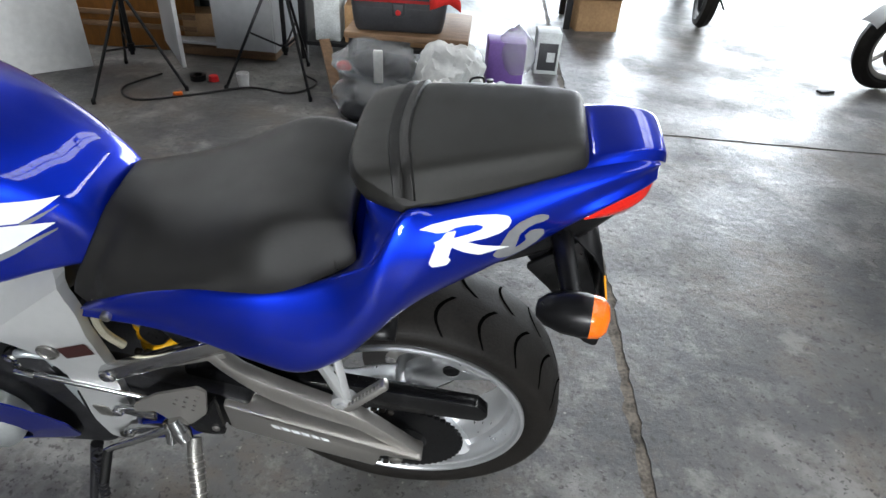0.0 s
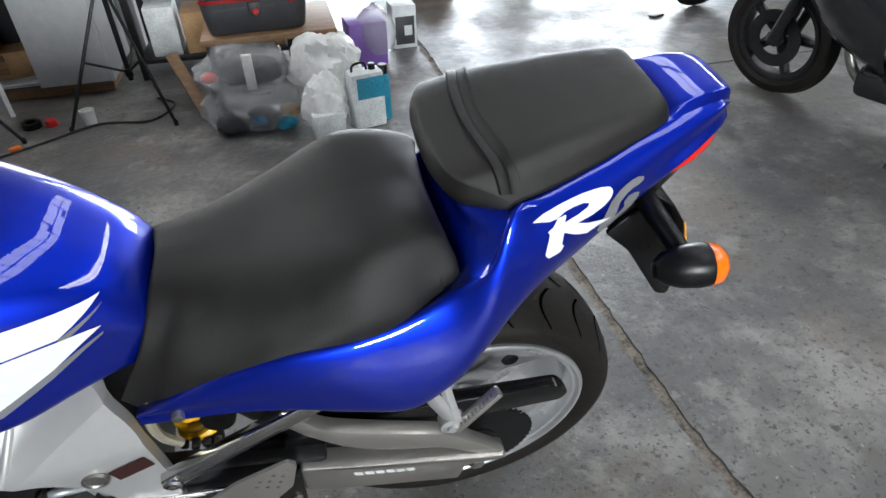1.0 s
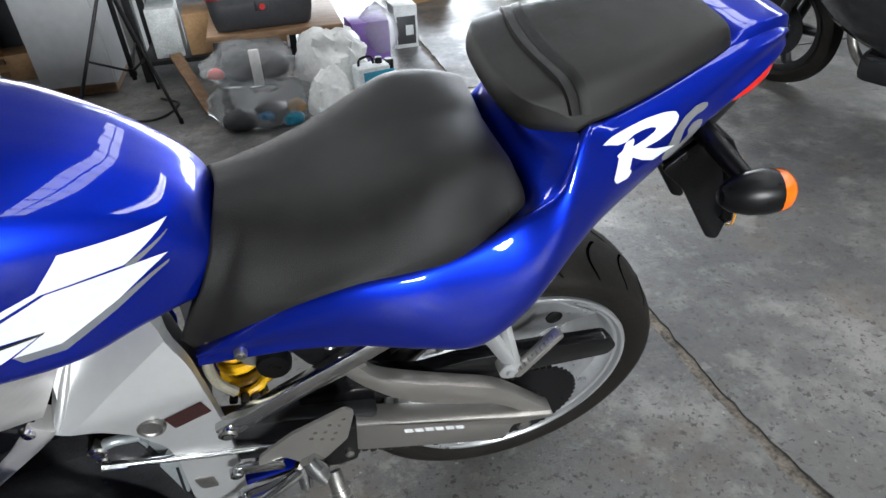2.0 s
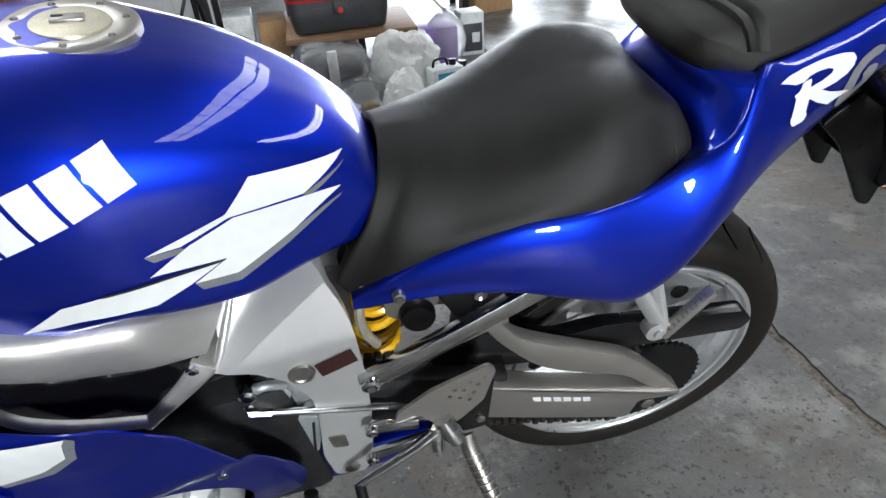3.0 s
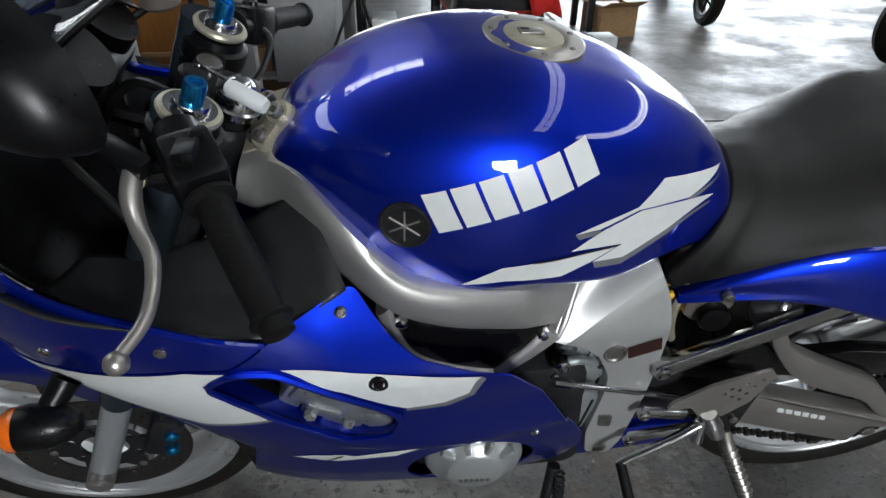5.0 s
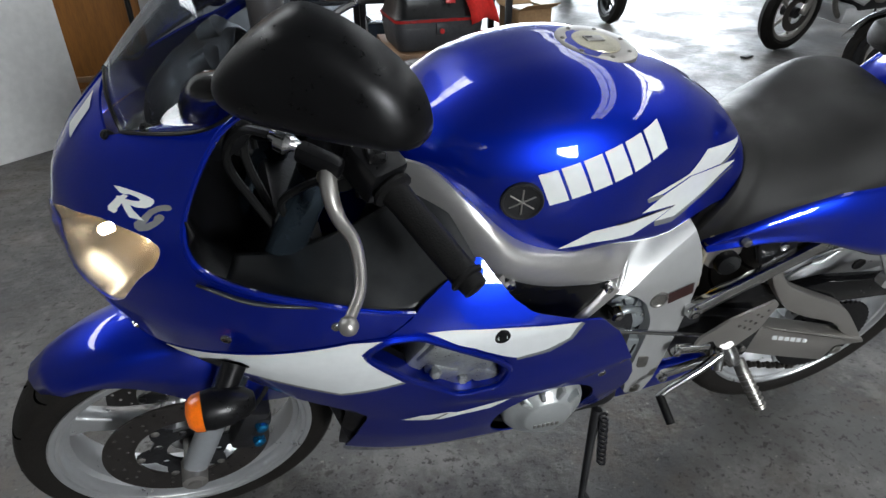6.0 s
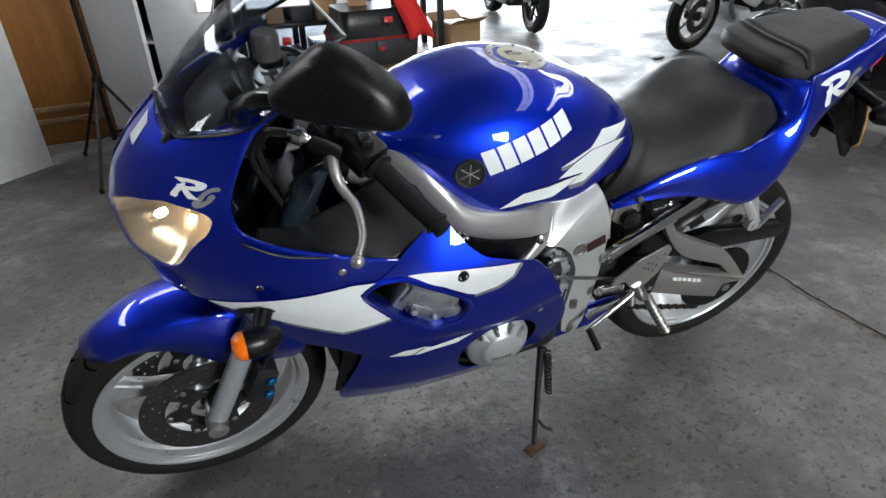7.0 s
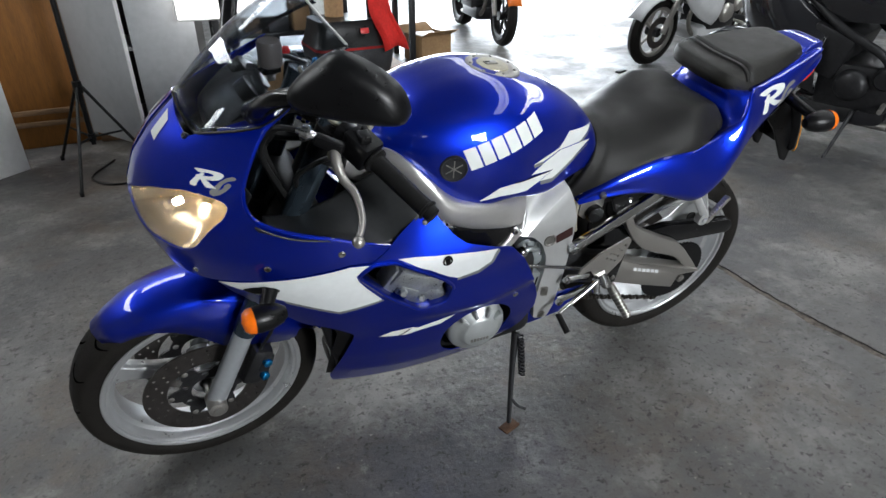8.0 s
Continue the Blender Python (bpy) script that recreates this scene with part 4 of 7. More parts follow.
# windscreen
WS = [[(-1.312, 0, 1.026), (-1.306, -0.045, 1.014), (-1.292, -0.088, 0.996), (-1.275, -0.118, 1.004), (-1.19, -0.176, 1.034), (-1.130, -0.172, 1.068)],
      [(-1.262, 0, 1.080), (-1.256, -0.045, 1.070), (-1.244, -0.088, 1.048), (-1.226, -0.116, 1.042), (-1.155, -0.150, 1.058), (-1.115, -0.158, 1.078)],
      [(-1.205, 0, 1.132), (-1.200, -0.045, 1.124), (-1.188, -0.084, 1.102), (-1.170, -0.108, 1.088), (-1.115, -0.130, 1.088), (-1.085, -0.140, 1.098)],
      [(-1.140, 0, 1.178), (-1.136, -0.040, 1.170), (-1.122, -0.074, 1.150), (-1.106, -0.096, 1.132), (-1.068, -0.112, 1.120), (-1.045, -0.122, 1.122)],
      [(-1.090, 0, 1.212), (-1.084, -0.030, 1.202), (-1.072, -0.056, 1.186), (-1.057, -0.078, 1.168), (-1.038, -0.098, 1.148), (-1.022, -0.114, 1.130)]]
ws = part("windscreen", mirrored(grid_mesh(net(WS, 5, 5))), SCREEN, bike, "smoked clear plastic windscreen", thick=0.003, angle=70)
ws.visible_shadow = False
pair("windscreen_edge", tube([Vector(s[-1]) for s in WS], 0.0035, 6), BLACK, ws)
part("windscreen_edge", mirrored(tube([Vector(p) for p in WS[-1]], 0.0025, 6)), SILVER, ws)
part("windscreen_base_trim", mirrored(tube([Vector(p) + Vector((0, -0.001, -0.002)) for p in WS[0]], 0.0022, 6)), BLACK, ws)

# frame: spars, rear plates, the black inset
def frame_y(x, z):
    y = float(np.interp(x, [-0.99, -0.96, -0.92, -0.88, -0.84, -0.78, -0.70, -0.62, -0.54, -0.44], [0.078, 0.112, 0.155, 0.188, 0.203, 0.200, 0.180, 0.162, 0.150, 0.139]))
    near = min(1.0, max(0.0, (x + 0.66) / 0.08))
    fold = (z - 0.657) * 0.839 - (x + 0.612) * 0.544
    return y - near * (0.30 * max(0.0, z - 0.66) + 0.55 * max(0.0, fold))


def on_frame(x, z):
    d = 0.01
    y = np.mean([frame_y(x + k * 0.012, z) for k in (-2, -1, 0, 1, 2)])
    s = (frame_y(x + 0.03, z) - frame_y(x - 0.03, z)) / 0.06
    n = Vector((-s, -1, 0)).normalized()
    return Vector((x, -float(y), z)), n


def spar_surface(top, low, bulge=0.012, n=14, m=10, depth=0.05):
    """A rounded beam between an upper and a lower edge line (x, z)."""
    T, Lw = curve([(a, b, 0) for a, b in top], n), curve([(a, b, 0) for a, b in low], n)
    rows = []
    for a, b in zip(T, Lw):
        r = []
        for j in range(m + 1):
            t = j / m
            x, z = a.x + (b.x - a.x) * t, a.y + (b.y - a.y) * t
            p, nn = on_frame(x, z)
            k = 1 - abs(2 * t - 1) ** 4
            r.append(p + Vector((0, 1, 0)) * (bulge - bulge * k))
        back = [r[-1] + Vector((0, depth, 0)), r[0] + Vector((0, depth, 0))]
        rows.append(r + back)
    return grid_mesh(rows, True, True, True)


TOPL = [(-1.015, 0.898), (-0.980, 0.910), (-0.935, 0.915), (-0.885, 0.876), (-0.827, 0.822), (-0.760, 0.795), (-0.680, 0.772), (-0.600, 0.735)]
LOWL = [(-1.030, 0.842), (-0.995, 0.822), (-0.955, 0.818), (-0.905, 0.805), (-0.852, 0.772), (-0.790, 0.741), (-0.715, 0.710), (-0.634, 0.684)]
spar, spar_right = pair("frame_spar", spar_surface(TOPL, LOWL), BRUSHED, bike, "brushed silver aluminium frame spar", angle=50)
pair("frame_spar_brace", spar_surface([(-0.846, 0.785), (-0.836, 0.735), (-0.812, 0.692), (-0.75, 0.650), (-0.700, 0.622)], [(-0.864, 0.765), (-0.852, 0.722), (-0.825, 0.678), (-0.76, 0.635), (-0.710, 0.606)], 0.006, depth=0.03), BRUSHED, bike)
pair("frame_spar_brace", spar_surface([(-0.645, 0.690), (-0.672, 0.662), (-0.700, 0.638), (-0.722, 0.622)], [(-0.622, 0.664), (-0.652, 0.642), (-0.690, 0.618), (-0.712, 0.604)], 0.006, depth=0.03), BRUSHED, bike)
pair("frame_inset", draped([(-0.850, 0.782), (-0.79, 0.750), (-0.72, 0.720), (-0.635, 0.692), (-0.672, 0.648), (-0.715, 0.618), (-0.80, 0.672), (-0.84, 0.72)], lambda x, z: (on_frame(x, z)[0] + Vector((0, 0.008, 0)), on_frame(x, z)[1]), 0.02), GLOSSBLACK, bike, thick=0.004)
for x, z in ((-0.834, 0.758), (-0.648, 0.678)):
    screw(on_frame(x, z)[0] + Vector((0, 0.004, 0)), 0.008, spar, h=0.006)
PLATE = [(-0.614, 0.656), (-0.486, 0.740), (-0.474, 0.715), (-0.466, 0.690), (-0.461, 0.653), (-0.457, 0.574), (-0.458, 0.492), (-0.467, 0.365), (-0.482, 0.326), (-0.528, 0.340), (-0.538, 0.405), (-0.529, 0.520), (-0.532, 0.562), (-0.556, 0.613), (-0.588, 0.645)]
FACET = [(-0.632, 0.660), (-0.614, 0.656), (-0.486, 0.740), (-0.490, 0.748), (-0.512, 0.768), (-0.545, 0.790), (-0.590, 0.785), (-0.612, 0.765), (-0.617, 0.692)]


def on_facet(x, z):
    """The plate's upper band, bent inwards along a slanting crease."""
    p, n = on_frame(x, z)
    d = max(0.0, -0.549 * (x + 0.614) + 0.836 * (z - 0.656))
    return p + Vector((0, 0.50 * min(d, 0.030) + 0.08 * max(0.0, d - 0.030), 0)), n


plate, plate_right = pair("frame_plate", join(draped(PLATE[:2] + [tuple(p) for p in rounded(PLATE, 0.012)[10:]], on_frame, 0.012, thick=0.022), draped(FACET, on_facet, 0.008, thick=0.022)), SILVER, bike, "silver frame plate with a brown label", angle=18)
pair("weld_rib", tube([on_facet(x, z)[0] + Vector((0, 0.001, 0)) for x, z in ((-0.592, 0.734), (-0.606, 0.703), (-0.616, 0.680), (-0.627, 0.660))], [0.0035, 0.0055, 0.0055, 0.0035], 12), SILVER, plate)
part("label_patch", draped(rounded([(-0.518, 0.628), (-0.511, 0.601), (-0.463, 0.614), (-0.470, 0.642)], 0.002), on_frame, 0.012, 0.0015), BRONZE, plate, "dark brown label patch")
part("pivot_cap", lathe([(0, 0.002), (0.012, 0.002), (0.014, 0.004), (0.0165, 0.004), (0.018, 0.0)], (0, -1, 0), on_frame(-0.535, 0.618)[0], 24), STEEL, plate)
part("frame_plug", draped(rounded([(-0.526, 0.458), (-0.522, 0.424), (-0.499, 0.416), (-0.501, 0.450)], 0.006), on_frame, 0.01, 0.002, thick=0.002), STEEL, plate)
part("pivot_cap", lathe([(0, 0.002), (0.010, 0.002), (0.013, 0.0)], (0, -1, 0), on_frame(-0.503, 0.346)[0], 20), STEEL, plate)
# steering head casting
part("steering_stem", lathe([(0.030, -0.09), (0.036, -0.08), (0.036, 0.02), (0.030, 0.03)], AXIS, HEAD - AXIS * 0.075, 24), DARKMETAL, bike)
part("head_casting", join(boxm((0.046, 0.135, 0.012), pose(-0.992, 0.016, 0.903, 0, -16), 0.005), boxm((0.05, 0.09, 0.05), pose(-0.965, 0, 0.872, 0, -24), 0.012)), CREAM, bike, "pale cast steering head")
for y, z in ((0.056, 0.909), (-0.028, 0.909)):
    part("mount_bolt", lathe([(0, 0.002), (0.006, 0.002), (0.007, 0.008), (0.011, 0.008), (0.012, 0.0), (0.012, -0.008)], (-0.28, 0, 1), (-0.998, y, z), 16), STEEL, bike)

# ---- tank details ----
def disc_on(center, normal, r, h, n=32, prof=None):
    return lathe(prof or [(0, h), (r * 0.92, h), (r, h * 0.6), (r, -0.004)], normal, center, n)


CAPC = Vector((-0.674, 0.006, 1.0105))
CAPN = Vector((0.11, 0.0, 1))
cap = part("filler_cap", disc_on(CAPC, CAPN, 0.062, 0, 48, [(0.036, 0.004), (0.040, 0.005), (0.058, 0.005), (0.061, 0.003), (0.062, -0.006)]), SATIN, tank, "satin aluminium filler cap")
part("cap_lid", disc_on(CAPC, CAPN, 0.038, 0, 40, [(0, 0.007), (0.030, 0.007), (0.035, 0.0065), (0.0365, 0.003), (0.037, 0.0)]), CREAM, cap)
part("key_flap", boxm((0.030, 0.016, 0.004), pose(CAPC.x - 0.002, CAPC.y + 0.004, CAPC.z + 0.008, 0, 6, 8), 0.0015), STEEL, cap)
part("key_slot", boxm((0.010, 0.003, 0.004), pose(CAPC.x - 0.010, CAPC.y + 0.004, CAPC.z + 0.0098, 0, 6, 8)), BLACK, cap)
for k in range(7):
    a = 2 * math.pi * k / 7 + 0.3
    p = CAPC + Vector((0.049 * math.cos(a), 0.049 * math.sin(a), 0.004 - 0.11 * 0.049 * math.cos(a)))
    screw(p, 0.0038, cap, CAPN, STEEL, 0.003)
for sd in (-1, 1):
    surf = on_tank
    em = part("emblem", lathe([(0, 0.0015), (0.020, 0.002), (0.024, 0.002), (0.0262, 0.003), (0.028, 0.0025), (0.029, -0.003)], on_tank(-0.827, 0.888)[1], on_tank(-0.827, 0.888)[0], 36), DARKMETAL, tank, "round dark tank emblem")
    rg = part("emblem_ring", lathe([(0.0245, 0.0026), (0.0255, 0.0036), (0.0275, 0.0036), (0.0285, 0.0022)], on_tank(-0.827, 0.888)[1], on_tank(-0.827, 0.888)[0], 36), DARKMETAL, em)
    en, ec = on_tank(-0.827, 0.888)[1], on_tank(-0.827, 0.888)[0]
    eu = en.cross(Vector((0, 0, 1))).normalized()
    ev = en.cross(eu)
    bars_bm = join(*[tube([ec + en * 0.0026 + (eu * math.cos(a) + ev * math.sin(a)) * r for r in (-0.019, 0.019)], 0.0012, 6) for a in (0.52, 1.57, 2.62)])
    eb = part("emblem_bars", bars_bm, SATIN, em)
    if sd == 1:
        for o in (em, rg, eb):
            for v in o.data.vertices:
                v.co.y = -v.co.y
            o.data.flip_normals()


def tank_mark(name, o, mat, lift=0.0012, step=0.009, corner=0.0):
    return pair(name, draped(rounded(o, corner) if corner else o, on_tank, step, lift), mat, tank, angle=80)


# the maker's word on the tank, as plain slanted blocks
BASE0, BASE1, TOP0, TOP1 = Vector((-0.793, 0.882)), Vector((-0.619, 0.934)), Vector((-0.812, 0.925)), Vector((-0.637, 0.970))
for k in range(6):
    a, b = k / 6 + 0.012, (k + 1) / 6 - 0.012
    o = [BASE0.lerp(BASE1, a), BASE0.lerp(BASE1, b), TOP0.lerp(TOP1, b), TOP0.lerp(TOP1, a)]
    tank_mark("logo_block", [tuple(p) for p in o], WHITE, 0.0014, 0.008)
# white flashes with grey edges
tank_mark("flash", [(-0.442, 0.888), (-0.534, 0.906), (-0.562, 0.878), (-0.638, 0.862), (-0.607, 0.860), (-0.560, 0.8735), (-0.488, 0.866)], WHITE)
tank_mark("flash_shadow", [(-0.442, 0.880), (-0.4485, 0.876), (-0.492, 0.855), (-0.487, 0.866)], GREYDECAL, 0.001)
tank_mark("flash_shadow", [(-0.638, 0.8615), (-0.607, 0.8585), (-0.600, 0.852), (-0.632, 0.853)], GREYDECAL, 0.001)
tank_mark("flash", [(-0.449, 0.858), (-0.556, 0.8715), (-0.600, 0.858), (-0.640, 0.838), (-0.572, 0.828), (-0.607, 0.811), (-0.566, 0.8045), (-0.505, 0.828)], WHITE)
tank_mark("flash_shadow", [(-0.449, 0.849), (-0.452, 0.845), (-0.510, 0.816), (-0.566, 0.793), (-0.602, 0.799), (-0.607, 0.811), (-0.566, 0.8045), (-0.505, 0.828)], GREYDECAL, 0.001)
tank_mark("flash", [(-0.577, 0.8265), (-0.684, 0.832), (-0.720, 0.830), (-0.765, 0.802), (-0.714, 0.806), (-0.645, 0.800), (-0.612, 0.811)], WHITE)
tank_mark("flash_line", [(-0.572, 0.8285), (-0.576, 0.8258), (-0.684, 0.8315), (-0.684, 0.8345)], LINEDECAL, 0.0016)

# pillion strap, tail marks, tail light, plate holder
def on_pillion(x, y):
    hit, n, *_ = pillion_tree.ray_cast(Vector((x, y, 1.2)), Vector((0, 0, -1)))
    n = -n if n is not None and n.z < 0 else n
    return (hit, n) if hit else (Vector((x, y, 0.93)), Vector((0, 0, 1)))


rows = []
for i in range(25):
    y = -0.074 + 0.246 * i / 24
    r = []
    for j, (dx, up) in enumerate(((-0.015, -0.001), (-0.0125, 0.005), (-0.003, 0.004), (0.0, 0.0015), (0.003, 0.004), (0.0125, 0.005), (0.015, -0.001))):
        hit, n = on_pillion(0.022 + dx - 0.020 * (1 - ((y - 0.05) / 0.125) ** 2), y)
        r.append(hit + n * up)
    rows.append(r)
part("seat_strap", grid_mesh(rows), VINYL, pillion, "black seat strap")
BOWL = [(0.043, 0.9115), (0.056, 0.915), (0.083, 0.919), (0.111, 0.922), (0.139, 0.923), (0.1535, 0.9215), (0.1585, 0.916), (0.155, 0.908), (0.145, 0.9015), (0.128, 0.8967), (0.1055, 0.8943),
        (0.087, 0.9005), (0.106, 0.9035), (0.121, 0.908), (0.1235, 0.911), (0.1155, 0.913), (0.101, 0.9128), (0.088, 0.911), (0.0775, 0.907), (0.065, 0.9065), (0.055, 0.909)]
STEM = [(0.0775, 0.907), (0.090, 0.908), (0.087, 0.9005), (0.1055, 0.8943), (0.1217, 0.8884), (0.160, 0.8795), (0.141, 0.877), (0.1216, 0.8738), (0.101, 0.882), (0.0855, 0.890), (0.082, 0.877),
        (0.086, 0.874), (0.081, 0.867), (0.063, 0.8665), (0.058, 0.8725), (0.0655, 0.8945), (0.062, 0.897), (0.071, 0.900)]
LOOP = [(0.2055, 0.920), (0.1965, 0.9225), (0.186, 0.921), (0.169, 0.9135), (0.156, 0.902), (0.148, 0.885), (0.139, 0.868), (0.146, 0.861), (0.1615, 0.857), (0.182, 0.866), (0.1955, 0.880), (0.203, 0.893),
        (0.2015, 0.900), (0.194, 0.902), (0.184, 0.901), (0.1775, 0.894), (0.1805, 0.886), (0.1675, 0.8755), (0.171, 0.896), (0.180, 0.905), (0.1895, 0.910), (0.198, 0.9115), (0.205, 0.915)]
for outline, mat, up in ((BOWL, WHITE, 0.0014), (STEM, WHITE, 0.0014), (LOOP, SILVERDECAL, 0.0011)):
    pair("logo_mark", draped(rounded(outline, 0.0012, 1), on_tail, 0.006, up), mat, tail, angle=80)
TL = [[(0.250, -0.085, 0.914), (0.298, -0.066, 0.931), (0.335, -0.045, 0.947), (0.352, 0.0, 0.954)],
      [(0.254, -0.088, 0.908), (0.297, -0.073, 0.917), (0.334, -0.048, 0.922), (0.354, 0.0, 0.927)],
      [(0.262, -0.078, 0.902), (0.290, -0.070, 0.903), (0.322, -0.042, 0.897), (0.338, 0.0, 0.900)]]
part("tail_light", skewed(mirrored(grid_mesh(net(TL, 6, 6)))), REDLENS, bike, "red tail light lens", thick=0.004)
UT = [[(0.00, -0.085, 0.79), (0.02, -0.06, 0.76), (0.02, 0, 0.755)], [(0.12, -0.085, 0.845), (0.13, -0.060, 0.800), (0.13, 0, 0.795)],
      [(0.22, -0.075, 0.885), (0.24, -0.055, 0.842), (0.24, 0, 0.835)], [(0.32, -0.055, 0.925), (0.32, -0.040, 0.905), (0.325, 0, 0.900)]]
part("undertray", skewed(mirrored(grid_mesh(net(UT, 5, 5)))), BLACK, bike, thick=0.003)
holder = part("plate_holder", skewed(join(boxm((0.09, 0.10, 0.06), pose(0.225, 0, 0.835, 0, -40), 0.01),
    slab(rounded([(0.190, 0.800), (0.232, 0.762), (0.300, 0.660), (0.322, 0.652), (0.326, 0.690), (0.290, 0.790), (0.262, 0.850)], 0.008), -0.060, -0.052, 0.002),
    slab(rounded([(0.190, 0.800), (0.232, 0.762), (0.300, 0.660), (0.322, 0.652), (0.326, 0.690), (0.290, 0.790), (0.262, 0.850)], 0.008), 0.045, 0.053, 0.002))), BLACK, bike, "black plastic plate holder")
EDGE = [(0.240, 0.062, 0.866), (0.282, 0.080, 0.842), (0.300, 0.082, 0.815), (0.312, 0.082, 0.765), (0.318, 0.080, 0.706), (0.319, 0.070, 0.692)]
nplate = part("number_plate", skewed(grid_mesh([[Vector((x, s * (y - 0.003), z)) for x, y, z in EDGE] for s in (-1, 1)])), BLACK, bike, "plain number plate with an amber edge", thick=0.003)
for s in (-1, 1):
    part("amber_edge", skewed(tube([(x, s * y, z) for x, y, z in EDGE[2:]], 0.0016, 6)), ORANGE2, nplate)


def indicator(at, axis, stalk, name="indicator", size=1.0):
    """Black bullet with an amber lens on a stalk; axis points to the lens."""
    ax = Vector(axis).normalized()
    body = part(name, lathe([(0, -0.052 * size), (0.012 * size, -0.050 * size), (0.022 * size, -0.038 * size), (0.029 * size, -0.015 * size), (0.031 * size, 0.010 * size), (0.029 * size, 0.022 * size)], ax, at, 20), BLACK, bike, "black indicator with an amber lens", angle=35)
    part("lens", lathe([(0.030 * size, 0.0215 * size), (0.028 * size, 0.034 * size), (0.020 * size, 0.043 * size), (0, 0.047 * size)], ax, at, 20), ORANGE, body)
    part("stalk", tube([Vector(at), (Vector(at) + Vector(stalk)) / 2, Vector(stalk)], [0.013, 0.014, 0.016], 10), BLACK, body)
    return body


indicator((0.248, -0.150, 0.840), (0.97, -0.16, 0.08), (0.232, -0.03, 0.862), size=0.95)
indicator((0.248, 0.225, 0.840), (0.97, 0.16, 0.08), (0.232, 0.10, 0.862), size=0.95)
indicator((-1.236, -0.275, 0.697), (-0.97, -0.12, 0.04), (-1.214, -0.232, 0.722), size=0.86)
indicator((-1.236, 0.275, 0.697), (-0.97, 0.12, 0.04), (-1.214, 0.232, 0.722), size=0.86)
on_fairing(BLACK, [(-1.262, 0.712), (-1.243, 0.724), (-1.205, 0.728), (-1.192, 0.718), (-1.205, 0.707), (-1.245, 0.700)], 0.003, 0.008, name="indicator_mount")
for x, z in ((-1.335, 0.742), (-1.213, 0.779), (-1.081, 0.800), (-0.65, 0.53), (-0.900, 0.803), (-0.862, 0.726)):
    p = at_run(run_of(x, z), z)
    screw(p, 0.0125 if z == 0.726 else 0.0075 if x > -1.3 else 0.006, side_panel, fairing_normal(run_of(x, z), z), GLOSSBLACK if z == 0.726 else CHROME, 0.003)
for x, z in ((-1.2574, 1.008), (-1.306, 0.990)):
    screw(at_run(run_of(x, z), z), 0.006, upper, fairing_normal(run_of(x, z), z), BLACK, 0.004)
for outline, mat, up in ((BOWL, WHITE, 0.0014), (STEM, WHITE, 0.0014), (LOOP, SILVERDECAL, 0.0011)):
    on_fairing(mat, [(0.362 * x + 0.411 * z - 1.691, -0.064 * x + 0.505 * z + 0.4954) for x, z in outline], up, name="logo_mark", parent=upper, step=0.005)
on_fairing(WHITE, [(nose_x(1.008) + 0.003, 1.008), (nose_x(0.998) + 0.010, 0.998), (nose_x(0.966) + 0.012, 0.966), (nose_x(0.972) + 0.004, 0.972)], 0.0012, name="logo_mark", parent=upper, step=0.008)

# ---- rear running gear ----
SW = [(-0.290, 0.484), (-0.200, 0.447), (-0.100, 0.412), (-0.020, 0.382), (0.056, 0.356), (0.060, 0.345), (-0.018, 0.352), (-0.030, 0.304), (-0.16, 0.350), (-0.290, 0.400)]
swing = part("swingarm", slab(rounded(SW, 0.008), -0.138, -0.100, 0.004), SATIN, bike, "satin aluminium swingarm", angle=30)
BAN = flat(curve([(-0.288, 0.632, 0), (-0.274, 0.626, 0), (-0.245, 0.582, 0), (-0.200, 0.551, 0), (-0.130, 0.514, 0), (-0.056, 0.474, 0), (0.006, 0.412, 0), (0.058, 0.352, 0)], 4)) + flat(curve([(0.030, 0.356, 0), (-0.010, 0.384, 0), (-0.059, 0.427, 0), (-0.146, 0.465, 0), (-0.209, 0.503, 0), (-0.265, 0.567, 0), (-0.298, 0.620, 0)], 4))
part("swingarm_brace", slab(BAN, -0.130, -0.104, 0.004), SATIN, swing, angle=30)
part("swingarm", slab(rounded([(-0.50, 0.53), (-0.262, 0.508), (0.062, 0.352), (0.0, 0.282), (-0.278, 0.384), (-0.50, 0.43)], 0.008), 0.112, 0.155, 0.005), SATIN, bike, "satin aluminium swingarm", angle=30)
part("swingarm_front", boxm((0.26, 0.040, 0.105), pose(-0.385, -0.105, 0.462, 0, 15), 0.01), DARKMETAL, swing)
part("axle_slot", slab(rounded([(-0.012, 0.340), (0.040, 0.336), (0.020, 0.314), (-0.005, 0.304), (-0.02, 0.306)], 0.004), -0.112, -0.100), DARKMETAL, swing)
part("axle_nut", lathe([(0, 0.012), (0.010, 0.012), (0.0135, 0.010), (0.0135, -0.01)], (0, -1, 0), (0.008, -0.120, 0.322), 6), STEEL, swing)
for k in range(6):
    a, b = k / 6 + 0.02, (k + 1) / 6 - 0.02
    p, q = Vector((-0.212, -0.1385, 0.421)), Vector((-0.108, -0.1385, 0.385))
    o = [p.lerp(q, a), p.lerp(q, b), p.lerp(q, b) + Vector((-0.003, 0, 0.013)), p.lerp(q, a) + Vector((-0.003, 0, 0.013))]
    part("logo_block", grid_mesh([o[:2], [o[3], o[2]]]), WHITE, swing)
GUARD = [(-0.36, 0.535), (-0.29, 0.562), (-0.272, 0.560), (-0.174, 0.520), (-0.10, 0.528), (0.15, 0.498), (0.172, 0.470), (0.16, 0.448), (-0.154, 0.463), (-0.362, 0.488)]
